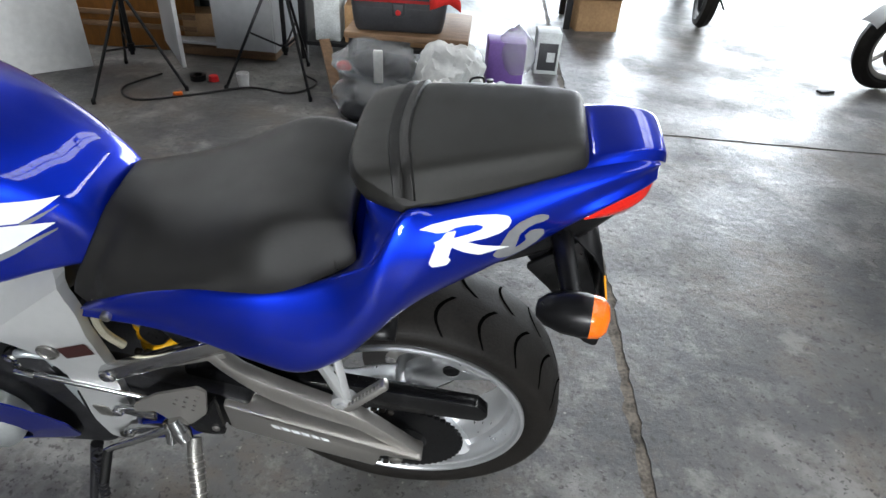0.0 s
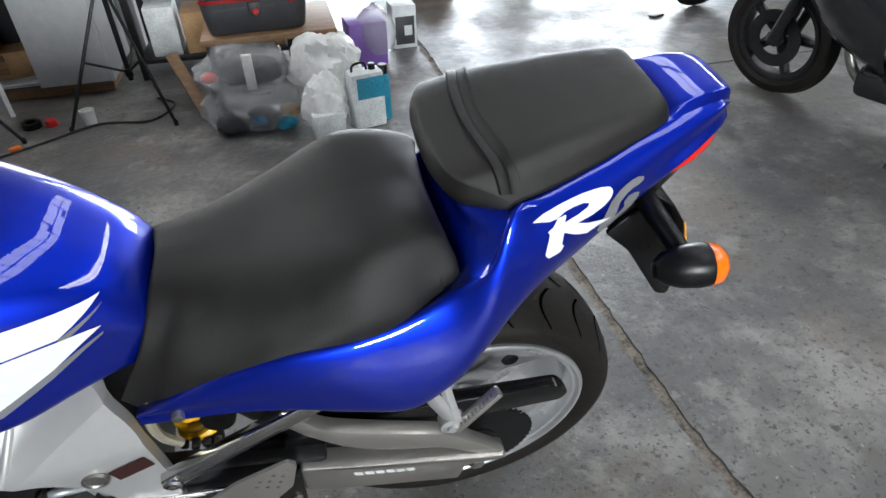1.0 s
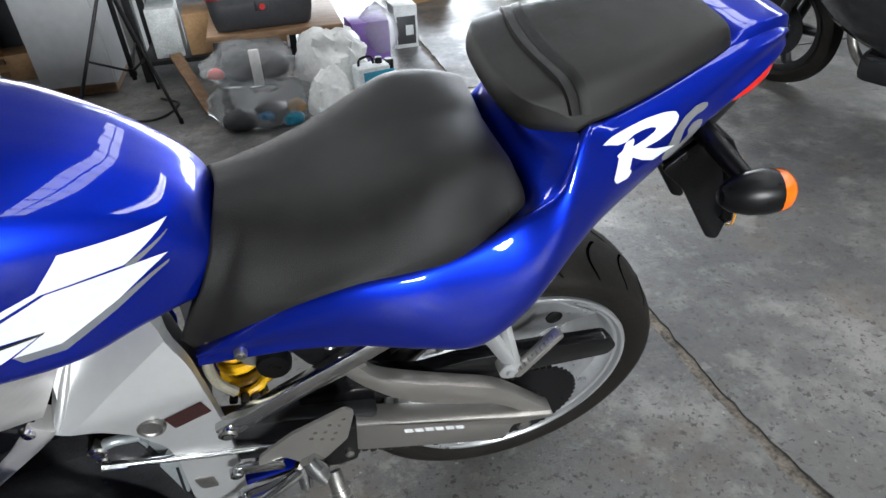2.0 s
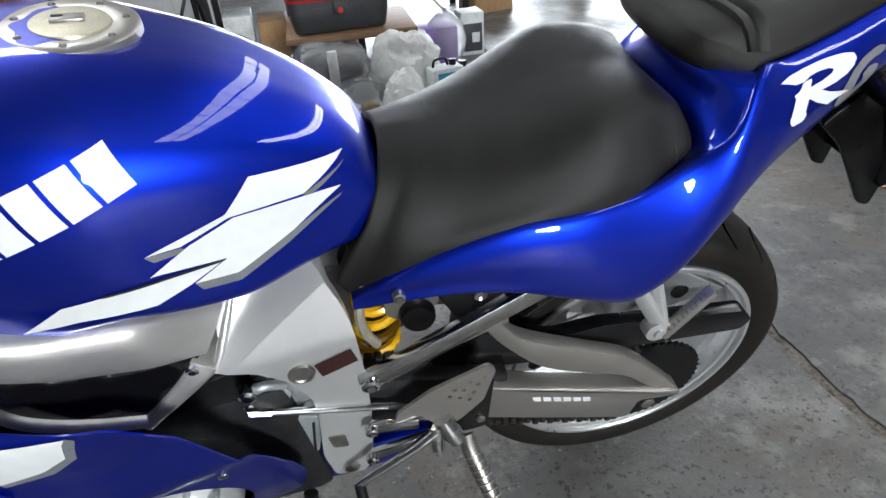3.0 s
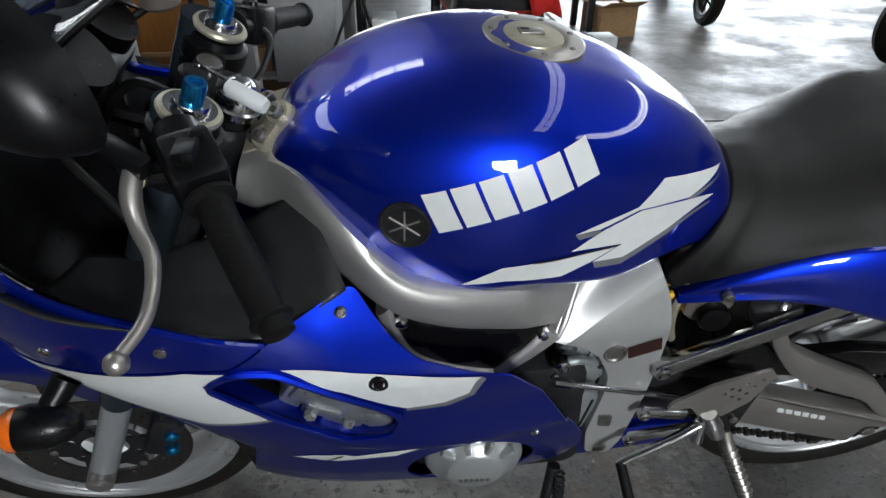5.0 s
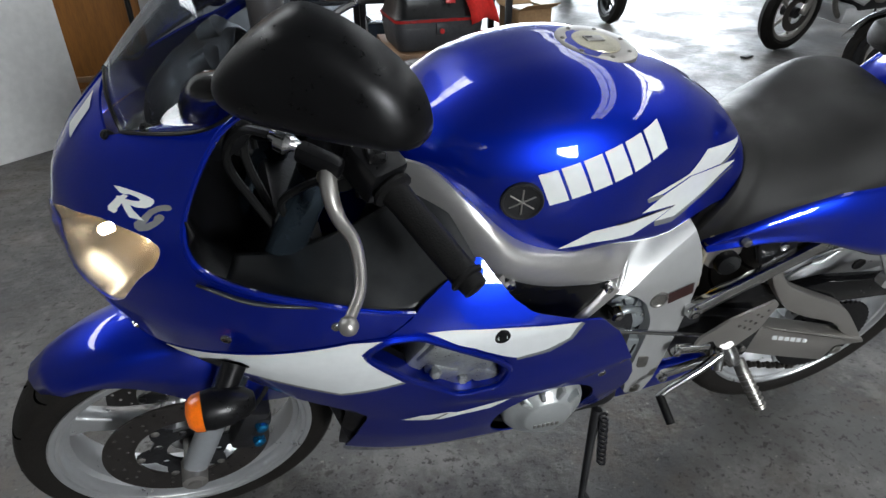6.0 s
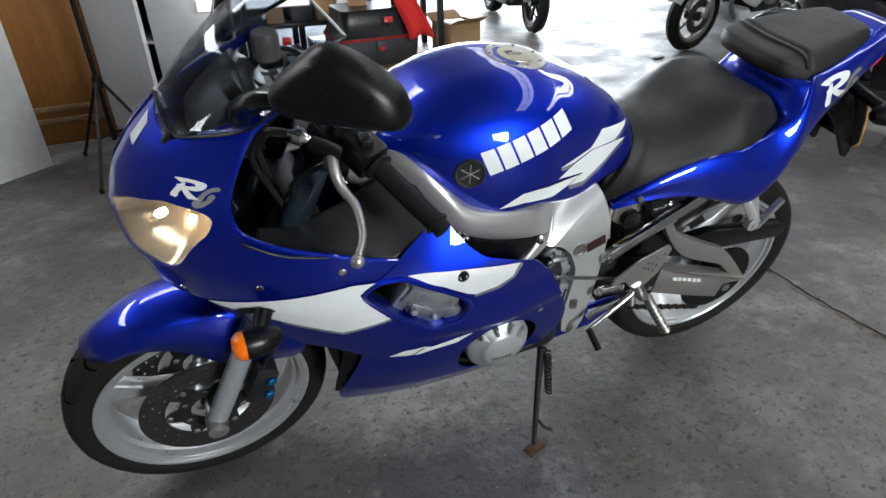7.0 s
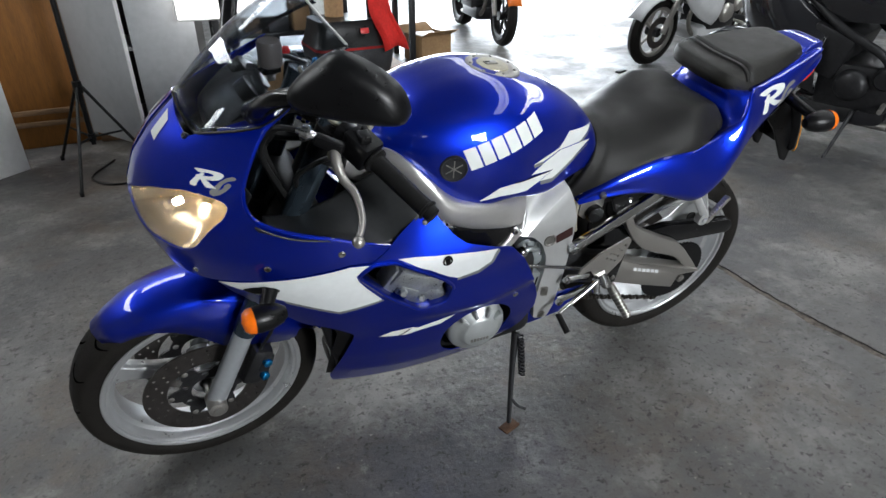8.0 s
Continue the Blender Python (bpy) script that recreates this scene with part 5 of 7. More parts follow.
part("chain_guard", slab(rounded(GUARD, 0.01), -0.100, -0.074, 0.003), GLOSSBLACK, bike, "gloss black chain guard")
HUG = []
for i in range(13):
    a = radians(62 + 70 * i / 12)
    HUG.append([Vector((0.01 + 0.335 * math.cos(a), 0.022 + u * 0.088, 0.307 + (0.335 - 0.02 * abs(u) ** 3) * math.sin(a))) for u in (-1, -0.8, -0.4, 0, 0.4, 0.8, 1)])
part("rear_hugger", grid_mesh(HUG[5:]), BLACK, bike, thick=0.003)
# sprocket and chain
rs = 0.108
teeth = []
for k in range(96):
    a = 2 * math.pi * k / 96
    r = rs + (0.004 if (k % 2) else -0.002)
    teeth.append((0.022 + r * math.cos(a), 0.307 + r * math.sin(a)))
sprocket = part("sprocket", join(slab(teeth, -0.078, -0.071)), BLACK, rear_wheel)
sprocket.parent = bike
part("hub_carrier", lathe([(0.02, -0.082), (0.05, -0.08), (0.062, -0.066), (0.062, -0.04)], (0, 1, 0), (0.010, 0.0, 0.307), 30), DARKMETAL, bike)


def chain_run(p0, p1, n):
    bm = bmesh.new()
    pieces = []
    d = (Vector(p1) - Vector(p0)) / n
    ang = math.degrees(math.atan2(-d.z, d.x))
    for i in range(n):
        c = Vector(p0) + d * (i + 0.5)
        pieces.append(boxm((d.length * 0.78, 0.016 if i % 2 else 0.011, 0.012), pose(*c, 0, ang), 0.003))
    return join(*pieces)


tagged(part("chain", join(chain_run((-0.46, -0.075, 0.527), (0.0, -0.075, 0.407), 30), chain_run((-0.46, -0.075, 0.335), (0.0, -0.075, 0.195), 31)), CHAIN, bike), kind="stuff")
rear_disc = part("rear_brake_disc", lathe([(0.060, 0.080), (0.060, 0.085), (0.110, 0.085), (0.110, 0.080), (0.060, 0.080)], (0, 1, 0), (0.010, 0.022, 0.307), 48), DISC, bike)

# subframe rails, pillion foot rests
def bar(p, q, w, h, mat, name, parent, label="", bev=0.003):
    p, q = Vector(p), Vector(q)
    d = q - p
    m = Matrix.Translation((p + q) / 2) @ d.to_track_quat("X", "Z").to_matrix().to_4x4()
    return part(name, boxm((d.length, w, h), m, bev), mat, parent, label)


for sd in (-1, 1):
    bar((-0.462, sd * 0.146, 0.566), (-0.180, sd * 0.128, 0.700), 0.018, 0.030, CHROME, "subframe_rail", bike)
    bar((-0.455, sd * 0.136, 0.560), (-0.260, sd * 0.120, 0.622), 0.014, 0.016, SATIN, "subframe_rail", bike)
    screw((-0.453, sd * 0.150, 0.571), 0.014, bike, (0, sd, 0), CHROME, 0.012)
    hang = bar((-0.110, sd * 0.140, 0.690), (-0.060, sd * 0.170, 0.606), 0.014, 0.022, SILVER, "foot_rest_hanger", bike, "silver pillion foot rest hanger", 0.005)
    bar((-0.075, sd * 0.140, 0.695), (-0.056, sd * 0.170, 0.606), 0.012, 0.016, SILVER, "hanger_strut", hang)
    part("hanger_eye", lathe([(0, 0.012), (0.008, 0.012), (0.009, 0.008), (0.018, 0.006), (0.019, -0.012), (0, -0.012)], (0, sd, 0), (-0.062, sd * 0.170, 0.598), 18), SILVER, hang)
    bar((-0.058, sd * 0.176, 0.590), (0.006, sd * 0.166, 0.656), 0.018, 0.013, SATIN, "foot_rest", bike, "folded ribbed pillion foot rest", 0.004)
    for k in range(9):
        c = Vector((-0.046, sd * 0.1785, 0.602)).lerp(Vector((-0.002, sd * 0.171, 0.648)), k / 8)
        part("foot_rest_rib", boxm((0.003, 0.006, 0.016), pose(*c, 0, -46), 0.0008), STEEL, bpy.data.objects[hang.name])
# shock absorber
coil = [Vector((-0.434 + 0.030 * math.cos(2 * math.pi * k / 14) + 0.0006 * k * 0.2, -0.030 + 0.030 * math.sin(2 * math.pi * k / 14), 0.49 + 0.0022 * k)) for k in range(14 * 6)]
shock = part("shock_absorber", tube([(-0.43, -0.03, 0.45), (-0.425, -0.03, 0.70)], 0.020, 16), DARKMETAL, bike)
part("spring", tube(coil, 0.0078, 8, raw=True), YELLOW, shock, "yellow coil spring")
part("spring_cap", lathe([(0, 0.0), (0.040, 0.0), (0.044, 0.006), (0.044, 0.022), (0.03, 0.026), (0.03, 0.07)], (0, 0, 1), (-0.426, -0.03, 0.668), 24), DARKMETAL, shock)
part("reservoir", lathe([(0, 0.004), (0.021, 0.004), (0.0235, 0.0), (0.0235, -0.012), (0.020, -0.014), (0.020, -0.07)], (-0.1, -1, 0.1), (-0.378, -0.108, 0.634), 24), BLACK, shock, "black damper reservoir")
part("shock_bracket", slab(rounded([(-0.415, 0.700), (-0.352, 0.705), (-0.345, 0.640), (-0.395, 0.610), (-0.420, 0.630)], 0.008), -0.092, -0.080, 0.002), SATIN, bike)
part("hose", tube([(-0.440, -0.108, 0.715), (-0.452, -0.116, 0.680), (-0.450, -0.118, 0.640), (-0.436, -0.112, 0.600)], 0.007, 8), CREAM, bike)
part("electrics_box", boxm((0.33, 0.17, 0.16), pose(-0.235, 0, 0.715, 0, 4), 0.012), BLACK, bike)
part("lock_plate", slab(rounded([(-0.355, 0.690), (-0.275, 0.700), (-0.262, 0.655), (-0.330, 0.640)], 0.008), -0.126, -0.116, 0.002), BLACK, bike)
part("seat_lock", lathe([(0, 0.003), (0.004, 0.003), (0.005, 0.001), (0.009, 0.004), (0.010, 0.0)], (0, -1, 0), (-0.300, -0.126, 0.682), 18), CHROME, bike)
screw((-0.404, -0.147, 0.724), 0.008, bike, (0, -1, 0), STEEL)

# rider foot controls
HEEL = rounded([(-0.297, 0.586), (-0.286, 0.572), (-0.301, 0.505), (-0.337, 0.462), (-0.366, 0.458), (-0.392, 0.495), (-0.430, 0.487), (-0.424, 0.509), (-0.376, 0.550)], 0.006)
HH = []
for x, z in ((-0.302, 0.560), (-0.310, 0.545), (-0.322, 0.553), (-0.316, 0.528), (-0.330, 0.537), (-0.343, 0.541), (-0.322, 0.512), (-0.336, 0.520), (-0.350, 0.528)):
    HH.append([(x + 0.0034 * math.cos(2 * math.pi * k / 8), z + 0.0034 * math.sin(2 * math.pi * k / 8)) for k in range(8)])
heel = part("heel_plate", draped(HEEL, lambda x, z: (Vector((x, -0.168, z)), Vector((0, -1, 0))), 0.012, holes=HH, thick=0.005), SATIN, bike, "drilled silver heel plate")
part("heel_plate_back", slab(rounded([(-0.284, 0.540), (-0.290, 0.418), (-0.318, 0.412), (-0.345, 0.418), (-0.360, 0.470), (-0.310, 0.50)], 0.008), -0.160, -0.150, 0.002), GLOSSBLACK, bike)
screw((-0.302, -0.160, 0.440), 0.007, heel, (0, -1, 0), STEEL)
bar((-0.462, -0.160, 0.478), (-0.395, -0.168, 0.478), 0.010, 0.022, CHROME, "bracket_arm", heel)
bar((-0.468, -0.160, 0.400), (-0.380, -0.170, 0.442), 0.012, 0.018, CHROME, "bracket_arm", heel)
for x, z in ((-0.462, 0.478), (-0.468, 0.400)):
    screw((x, -0.166, z), 0.010, heel, (0, -1, 0), CHROME, 0.008)
part("link_rod", tube([(-0.612, -0.152, 0.557), (-0.528, -0.150, 0.531), (-0.385, -0.140, 0.478)], 0.0052, 10), CHROME, bike)
part("link_rod_end", tube([(-0.614, -0.152, 0.558), (-0.585, -0.152, 0.549)], 0.0072, 8), CHROME, bike)
part("peg_pivot", join(tube([(-0.362, -0.172, 0.482), (-0.352, -0.180, 0.462), (-0.342, -0.190, 0.445)], [0.013, 0.016, 0.012], 12), tube([(-0.372, -0.172, 0.470), (-0.372, -0.188, 0.430)], [0.012, 0.010], 12)), CHROME, heel)
part("shift_lever", tube([(-0.372, -0.178, 0.462), (-0.400, -0.186, 0.448), (-0.440, -0.194, 0.428), (-0.478, -0.200, 0.408), (-0.496, -0.204, 0.396)], [0.0095, 0.0080, 0.0072, 0.0062, 0.006], 10), CHROME, bike, "silver gear lever with a rubber toe peg")
part("toe_peg", tube([(-0.492, -0.202, 0.398), (-0.486, -0.250, 0.372)], 0.0085, 10), GRIP, bike)
peg = part("rider_foot_rest", tube([(-0.330, -0.184, 0.446), (-0.326, -0.205, 0.430), (-0.306, -0.262, 0.385)], [0.011, 0.0125, 0.011], 12), STEEL, bike, "ribbed metal rider foot rest")
for k in range(7):
    c = Vector((-0.3245, -0.208, 0.428)).lerp(Vector((-0.308, -0.256, 0.390)), k / 6)
    part("rib", lathe([(0.0105, -0.0015), (0.0138, -0.001), (0.0138, 0.001), (0.0105, 0.0015)], (0.25, -0.75, -0.6), c, 12), SATIN, peg)
# side stand
stand = part("side_stand", tube([(-0.575, -0.150, 0.300), (-0.590, -0.185, 0.225), (-0.612, -0.250, 0.095), (-0.618, -0.268, 0.062)], [0.012, 0.009, 0.007, 0.007], 12), DARKMETAL, bike, "dark worn steel side stand")
part("stand_foot", boxm((0.055, 0.034, 0.007), Matrix.Translation((-0.620, -0.276, 0.0545)) @ pose(0, 0, 0, -11.3, 0, 20), 0.003), RUST, stand)
part("stand_tang", tube([(-0.607, -0.235, 0.130), (-0.592, -0.255, 0.112), (-0.572, -0.268, 0.104)], 0.0045, 8), DARKMETAL, stand)
part("stand_spring", tube([Vector((-0.568 + 0.008 * math.cos(k), -0.168 - 0.0006 * k + 0.008 * math.sin(k), 0.300 - 0.0016 * k)) for k in range(70)], 0.0034, 5, raw=True), DARKMETAL, stand)

# ---- engine ----
part("engine_block", join(boxm((0.40, 0.30, 0.30), pose(-0.74, 0, 0.42, 0, -6), 0.03), boxm((0.26, 0.28, 0.24), pose(-0.90, 0, 0.58, 0, 20), 0.03)), DARKMETAL, bike, "dark cast engine block")
part("airbox", boxm((0.44, 0.15, 0.15), pose(-0.73, 0, 0.745, 0, 4), 0.03), BLACK, bike)
gen = part("generator_cover", lathe([(0, 0.012), (0.040, 0.012), (0.046, 0.009), (0.049, 0.003), (0.060, -0.004), (0.072, -0.010), (0.077, -0.018), (0.078, -0.07)], (0, -1, 0.03), (-0.729, -0.206, 0.420), 44), CASTSILVER, bike, "round silver engine cover")
for a in (radians(40), radians(72), radians(104), radians(136)):
    part("cover_rib", boxm((0.026, 0.016, 0.009), Matrix.Translation((-0.729 + 0.060 * math.cos(a), -0.206, 0.420 + 0.060 * math.sin(a))) @ pose(0, 0, 0, 0, -math.degrees(a)), 0.003), CASTSILVER, gen)
for k in range(6):
    part("logo_block", boxm((0.0062, 0.002, 0.010), pose(-0.751 + 0.0085 * k, -0.2185, 0.400), 0.0004), STEEL, gen)
cover = part("release_cover", lathe([(0, 0.012), (0.012, 0.012), (0.014, 0.006), (0.040, 0.002), (0.046, -0.004), (0.047, -0.03)], (-0.1, -1, 0.1), (-0.568, -0.126, 0.562), 32), CASTGREY, bike, "grey cast release cover", angle=30)
for k in range(6):
    a = radians(-60 + 34 * k)
    part("cover_rib", boxm((0.030, 0.008, 0.004), Matrix.Translation((-0.568 + 0.028 * math.cos(a), -0.128, 0.562 + 0.028 * math.sin(a))) @ pose(0, 0, 0, 0, -math.degrees(a)), 0.001), CASTGREY, cover)
part("release_arm", tube([(-0.606, -0.146, 0.594), (-0.585, -0.146, 0.600), (-0.560, -0.140, 0.588)], [0.008, 0.007, 0.006], 10), CASTGREY, cover)
part("sprocket_cover", slab(rounded([(-0.606, 0.526), (-0.532, 0.502), (-0.531, 0.468), (-0.544, 0.404), (-0.572, 0.430)], 0.006), -0.142, -0.112, 0.004), CASTGREY, bike, "grey cast sprocket cover")
part("case_seam", tube([(-0.540, -0.1425, 0.490), (-0.549, -0.1425, 0.415)], 0.0022, 6), DARKMETAL, bike)
screw((-0.606, -0.146, 0.594), 0.013, bike, (0, -1, 0), CHROME, 0.012)
screw((-0.540, -0.128, 0.562), 0.006, bike, (0, -1, 0), CHROME, 0.006)
part("engine_case", lathe([(0, 0.03), (0.07, 0.028), (0.095, 0.012), (0.105, -0.02), (0.105, -0.06)], (0, -1, 0.05), (-0.668, -0.094, 0.495), 36), GLOSSBLACK, bike)
for x, z in ((-0.612, 0.560), (-0.627, 0.512)):
    screw((x, -0.142, z), 0.009, bike, (0, -1, 0), CHROME, 0.008)
part("carburettor", join(boxm((0.072, 0.05, 0.050), pose(-0.932, -0.216, 0.674, 12, 30), 0.006), boxm((0.060, 0.05, 0.066), pose(-0.890, -0.214, 0.645, 10, 26), 0.007), boxm((0.046, 0.030, 0.026), pose(-0.936, -0.222, 0.640, 14, 32), 0.003), lathe([(0, 0.012), (0.006, 0.012), (0.009, 0.009), (0.009, -0.01)], (-0.2, -1, 0.3), (-0.948, -0.238, 0.645), 6)), CASTDARK, bike, "grey cast metal behind the vent", angle=30)
part("cam_cover", join(boxm((0.050, 0.040, 0.030), pose(-0.910, -0.212, 0.612, 12, 36), 0.003), lathe([(0, 0.010), (0.006, 0.010), (0.008, 0.008), (0.008, -0.01)], (-0.1, -1, 0.25), (-0.905, -0.234, 0.614), 6), boxm((0.060, 0.05, 0.036), pose(-0.872, -0.212, 0.614, 8, 40), 0.005), boxm((0.030, 0.05, 0.070), pose(-0.964, -0.206, 0.672, 8, 28), 0.005),
                       tube([(-0.852, -0.218, 0.645), (-0.862, -0.222, 0.622), (-0.892, -0.220, 0.598)], 0.007, 8), tube([(-0.95, -0.216, 0.706), (-0.925, -0.230, 0.684), (-0.908, -0.232, 0.656)], 0.008, 8)), CASTDARK, bike, "grey cast engine parts behind the vent", angle=30)
part("hose", tube([(-0.99, -0.17, 0.74), (-0.95, -0.185, 0.70), (-0.93, -0.17, 0.63), (-0.88, -0.18, 0.60)], 0.009, 8), BLACK, bike)
part("radiator", boxm((0.03, 0.32, 0.34), pose(-1.10, 0, 0.53, 0, -12), 0.006), BLACK, bike)
part("belly_liner", boxm((0.42, 0.16, 0.05), pose(-0.86, 0, 0.215), 0.02), BLACK, bike)
BT = [(-0.575, 0.40), (-0.47, 0.385), (-0.36, 0.392), (-0.33, 0.378), (-0.40, 0.330), (-0.53, 0.305), (-0.585, 0.33)]
pair("belly_tail", slab(rounded(BT, 0.01), -0.135, -0.115, 0.003), BLUE, bike)

# ---- front end ----
FW = STEER @ Matrix.Translation((-1.38, 0.012, 0.286))


def on_front(bm):
    """From the front wheel's own place to the motorcycle's."""
    return moved(bm, FW)


for sd in (-1, 1):
    y = 0.066 * sd
    hl = []
    for ring, cnt, off in ((0.106, 18, 0.0), (0.122, 20, 0.15), (0.136, 18, 0.05)):
        for k in range(cnt):
            a = 2 * math.pi * k / cnt + off
            hl.append([(ring * math.cos(a) + 0.0034 * math.cos(2 * math.pi * j / 6), ring * math.sin(a) + 0.0034 * math.sin(2 * math.pi * j / 6)) for j in range(6)])
    outer = [(0.147 * math.cos(2 * math.pi * k / 72), 0.147 * math.sin(2 * math.pi * k / 72)) for k in range(72)]
    inner = [(0.094 * math.cos(2 * math.pi * k / 48), 0.094 * math.sin(2 * math.pi * k / 48)) for k in range(48)]
    disc = part("brake_disc", on_front(draped(outer, lambda x, z, y=y: (Vector((x, y - 0.0025, z)), Vector((0, -1, 0))), 0.03, holes=[inner] + hl, thick=0.005)), DISC, bike, "drilled steel front brake disc", angle=30)
    car = []
    for k in range(60):
        a = 2 * math.pi * k / 60
        lobe = max(0.0, math.cos(6 * a)) ** 0.6
        car.append(((0.068 + 0.026 * lobe) * math.cos(a), (0.068 + 0.026 * lobe) * math.sin(a)))
    bore = [(0.040 * math.cos(2 * math.pi * k / 32), 0.040 * math.sin(2 * math.pi * k / 32)) for k in range(32)]
    slots = []
    for k in range(6):
        a = math.pi / 6 + math.pi / 3 * k
        slots.append([(0.056 * math.cos(a) + 0.008 * math.cos(2 * math.pi * j / 10), 0.056 * math.sin(a) + 0.008 * math.sin(2 * math.pi * j / 10)) for j in range(10)])
    carrier = part("disc_carrier", on_front(draped(car, lambda x, z, y=y, sd=sd: (Vector((x, y + sd * 0.001 - 0.002, z)), Vector((0, -1, 0))), 0.02, holes=[bore] + slots, thick=0.006)), DARKMETAL, disc)
    for k in range(6):
        a = math.pi / 3 * k
        part("rivet", on_front(lathe([(0, 0.006), (0.004, 0.006), (0.0075, 0.004), (0.008, -0.002)], (0, sd, 0), (0.086 * math.cos(a), y, 0.086 * math.sin(a)), 12)), STEEL, disc)
    caliper = part("brake_caliper", on_front(join(boxm((0.050, 0.050, 0.115), pose(0.118, sd * 0.078, 0.055, 0, 24), 0.012), boxm((0.030, 0.058, 0.06), pose(0.138, sd * 0.078, 0.065, 0, 24), 0.01))), DARKMETAL, bike, "dark brake caliper with blue bolts")
    for dz in (0.030, 0.075):
        part("blue_bolt", on_front(lathe([(0, 0.010), (0.007, 0.010), (0.011, 0.007), (0.012, 0.0), (0.012, -0.006)], (0.2, sd, 0), (0.122 + dz * 0.25, sd * 0.106, dz), 12)), BLUEANO, caliper)
    part("brake_hose", tube([FW @ Vector((0.13, sd * 0.09, 0.11)), FW @ Vector((0.17, sd * 0.10, 0.20)), FW @ Vector((0.19, sd * 0.085, 0.34)), FW @ Vector((0.24, sd * 0.04, 0.46))], 0.0045, 8), CABLE, bike)
part("front_axle", on_front(tube([(0, -0.125, 0), (0, 0.125, 0)], 0.011, 14)), STEEL, bike)
for a in (0.35, 2.2, 4.1):
    screw(FW @ Vector((0.03 * math.cos(a), -0.052, 0.03 * math.sin(a))), 0.006, front_wheel.children[2], (0, -1, 0), STEEL)
part("fender_screw", moved(lathe([(0, 0.004), (0.006, 0.004), (0.008, 0.001), (0.008, -0.004)], (0, -1, 0), (-1.31, -0.083, 0.44), 14), STEER), CHROME, bike)

# tread grooves: near-black ribbons just over the rubber, not cut in
def grooves(R, w, rim_r, n, reach):
    """Curved ribbons along the tyre's round, coloured as the shade in its tread grooves."""
    prof = [(rim_r + (R - rim_r) * 0.62, w), (R - (R - rim_r) * 0.20, w * 0.86), (R - (R - rim_r) * 0.06, w * 0.5), (R, 0), (R - (R - rim_r) * 0.06, -w * 0.5)]
    pts = curve([(a, b, 0) for a, b in prof], 6)[:19]
    hs, ys = [p.x for p in reversed(pts)], [p.y for p in reversed(pts)]
    pieces = []
    for k in range(n):
        for sd in (-1, 1):
            a0 = 2 * math.pi * (k + (0.5 if sd > 0 else 0)) / n
            rows = []
            for j in range(11):
                t = j / 10
                u = 0.08 + 0.84 * t
                a = a0 + reach * (t - 0.9 * t * t)
                hw = 0.0046 / R * (1 - 0.5 * t)
                h = float(np.interp(u * w, ys, hs)) + 0.0007
                rows.append([Vector((h * math.cos(a + d), sd * u * w, h * math.sin(a + d))) for d in (-hw, 0, hw)])
            pieces.append(grid_mesh(rows))
    return join(*pieces)


# Blacker than the rubber and without gloss: groove shade put into the colour.
GROOVESHADE = material("tyre_groove_shade", (0.0015, 0.0015, 0.0015), 1.0, spec=0.0, var=0.2, scale=60)
for wh, R, w, rr, n in ((rear_wheel, 0.312, 0.09, 0.230, 24), (front_wheel, 0.288, 0.06, 0.222, 17)):
    tagged(part("tread_groove", grooves(R, w, rr, n, 0.34), GROOVESHADE, wh), kind="stuff")

# top yoke, adjusters, ignition
CAPS = [Vector((-1.036, -0.110, 0.994)), Vector((-1.043, 0.084, 0.996))]
MID = (CAPS[0] + CAPS[1]) / 2
cross = (CAPS[1] - CAPS[0]).normalized()
flatm = Matrix((Vector(cross.cross(AXIS)).to_4d(), cross.to_4d(), AXIS.to_4d(), (0, 0, 0, 1))).transposed()
flatm = Matrix((*[(*r[:3], 0.0) for r in flatm[:3]], (0, 0, 0, 1)))
yoke = part("top_yoke", join(boxm((0.034, 0.16, 0.016), Matrix.Translation(MID - AXIS * 0.030) @ flatm, 0.004),
                             boxm((0.050, 0.050, 0.020), Matrix.Translation(MID + Vector((0.026, 0, -0.034))) @ flatm, 0.008),
                             *[lathe([(0.024, 0.020), (0.030, 0.019), (0.032, 0.010), (0.038, 0.007), (0.038, -0.014), (0.026, -0.016)], AXIS, c - AXIS * 0.030, 28) for c in CAPS]), BLACK, bike, "black top yoke")
for c in CAPS:
    collar = part("fork_cap", lathe([(0.016, 0.001), (0.026, 0.003), (0.031, 0.001), (0.0325, -0.002), (0.031, -0.006)], AXIS, c, 32), CREAM, bike, "pale metal fork cap")
    part("cap_nut", lathe([(0.012, 0.010), (0.017, 0.010), (0.0185, 0.008), (0.0185, 0.003), (0.026, 0.0035), (0.027, 0.0)], AXIS, c, 24), CHROME, collar)
    part("fork_adjuster", lathe([(0.0, 0.028), (0.006, 0.028), (0.007, 0.032), (0.0105, 0.032), (0.0115, 0.029), (0.0115, 0.004)], AXIS, c, 18), BLUEANO, collar, "blue anodised adjuster")
    part("bar_clamp", lathe([(0.027, 0.016), (0.038, 0.014), (0.039, -0.016), (0.027, -0.018)], AXIS, c - AXIS * 0.066, 24), BLACK, bike)
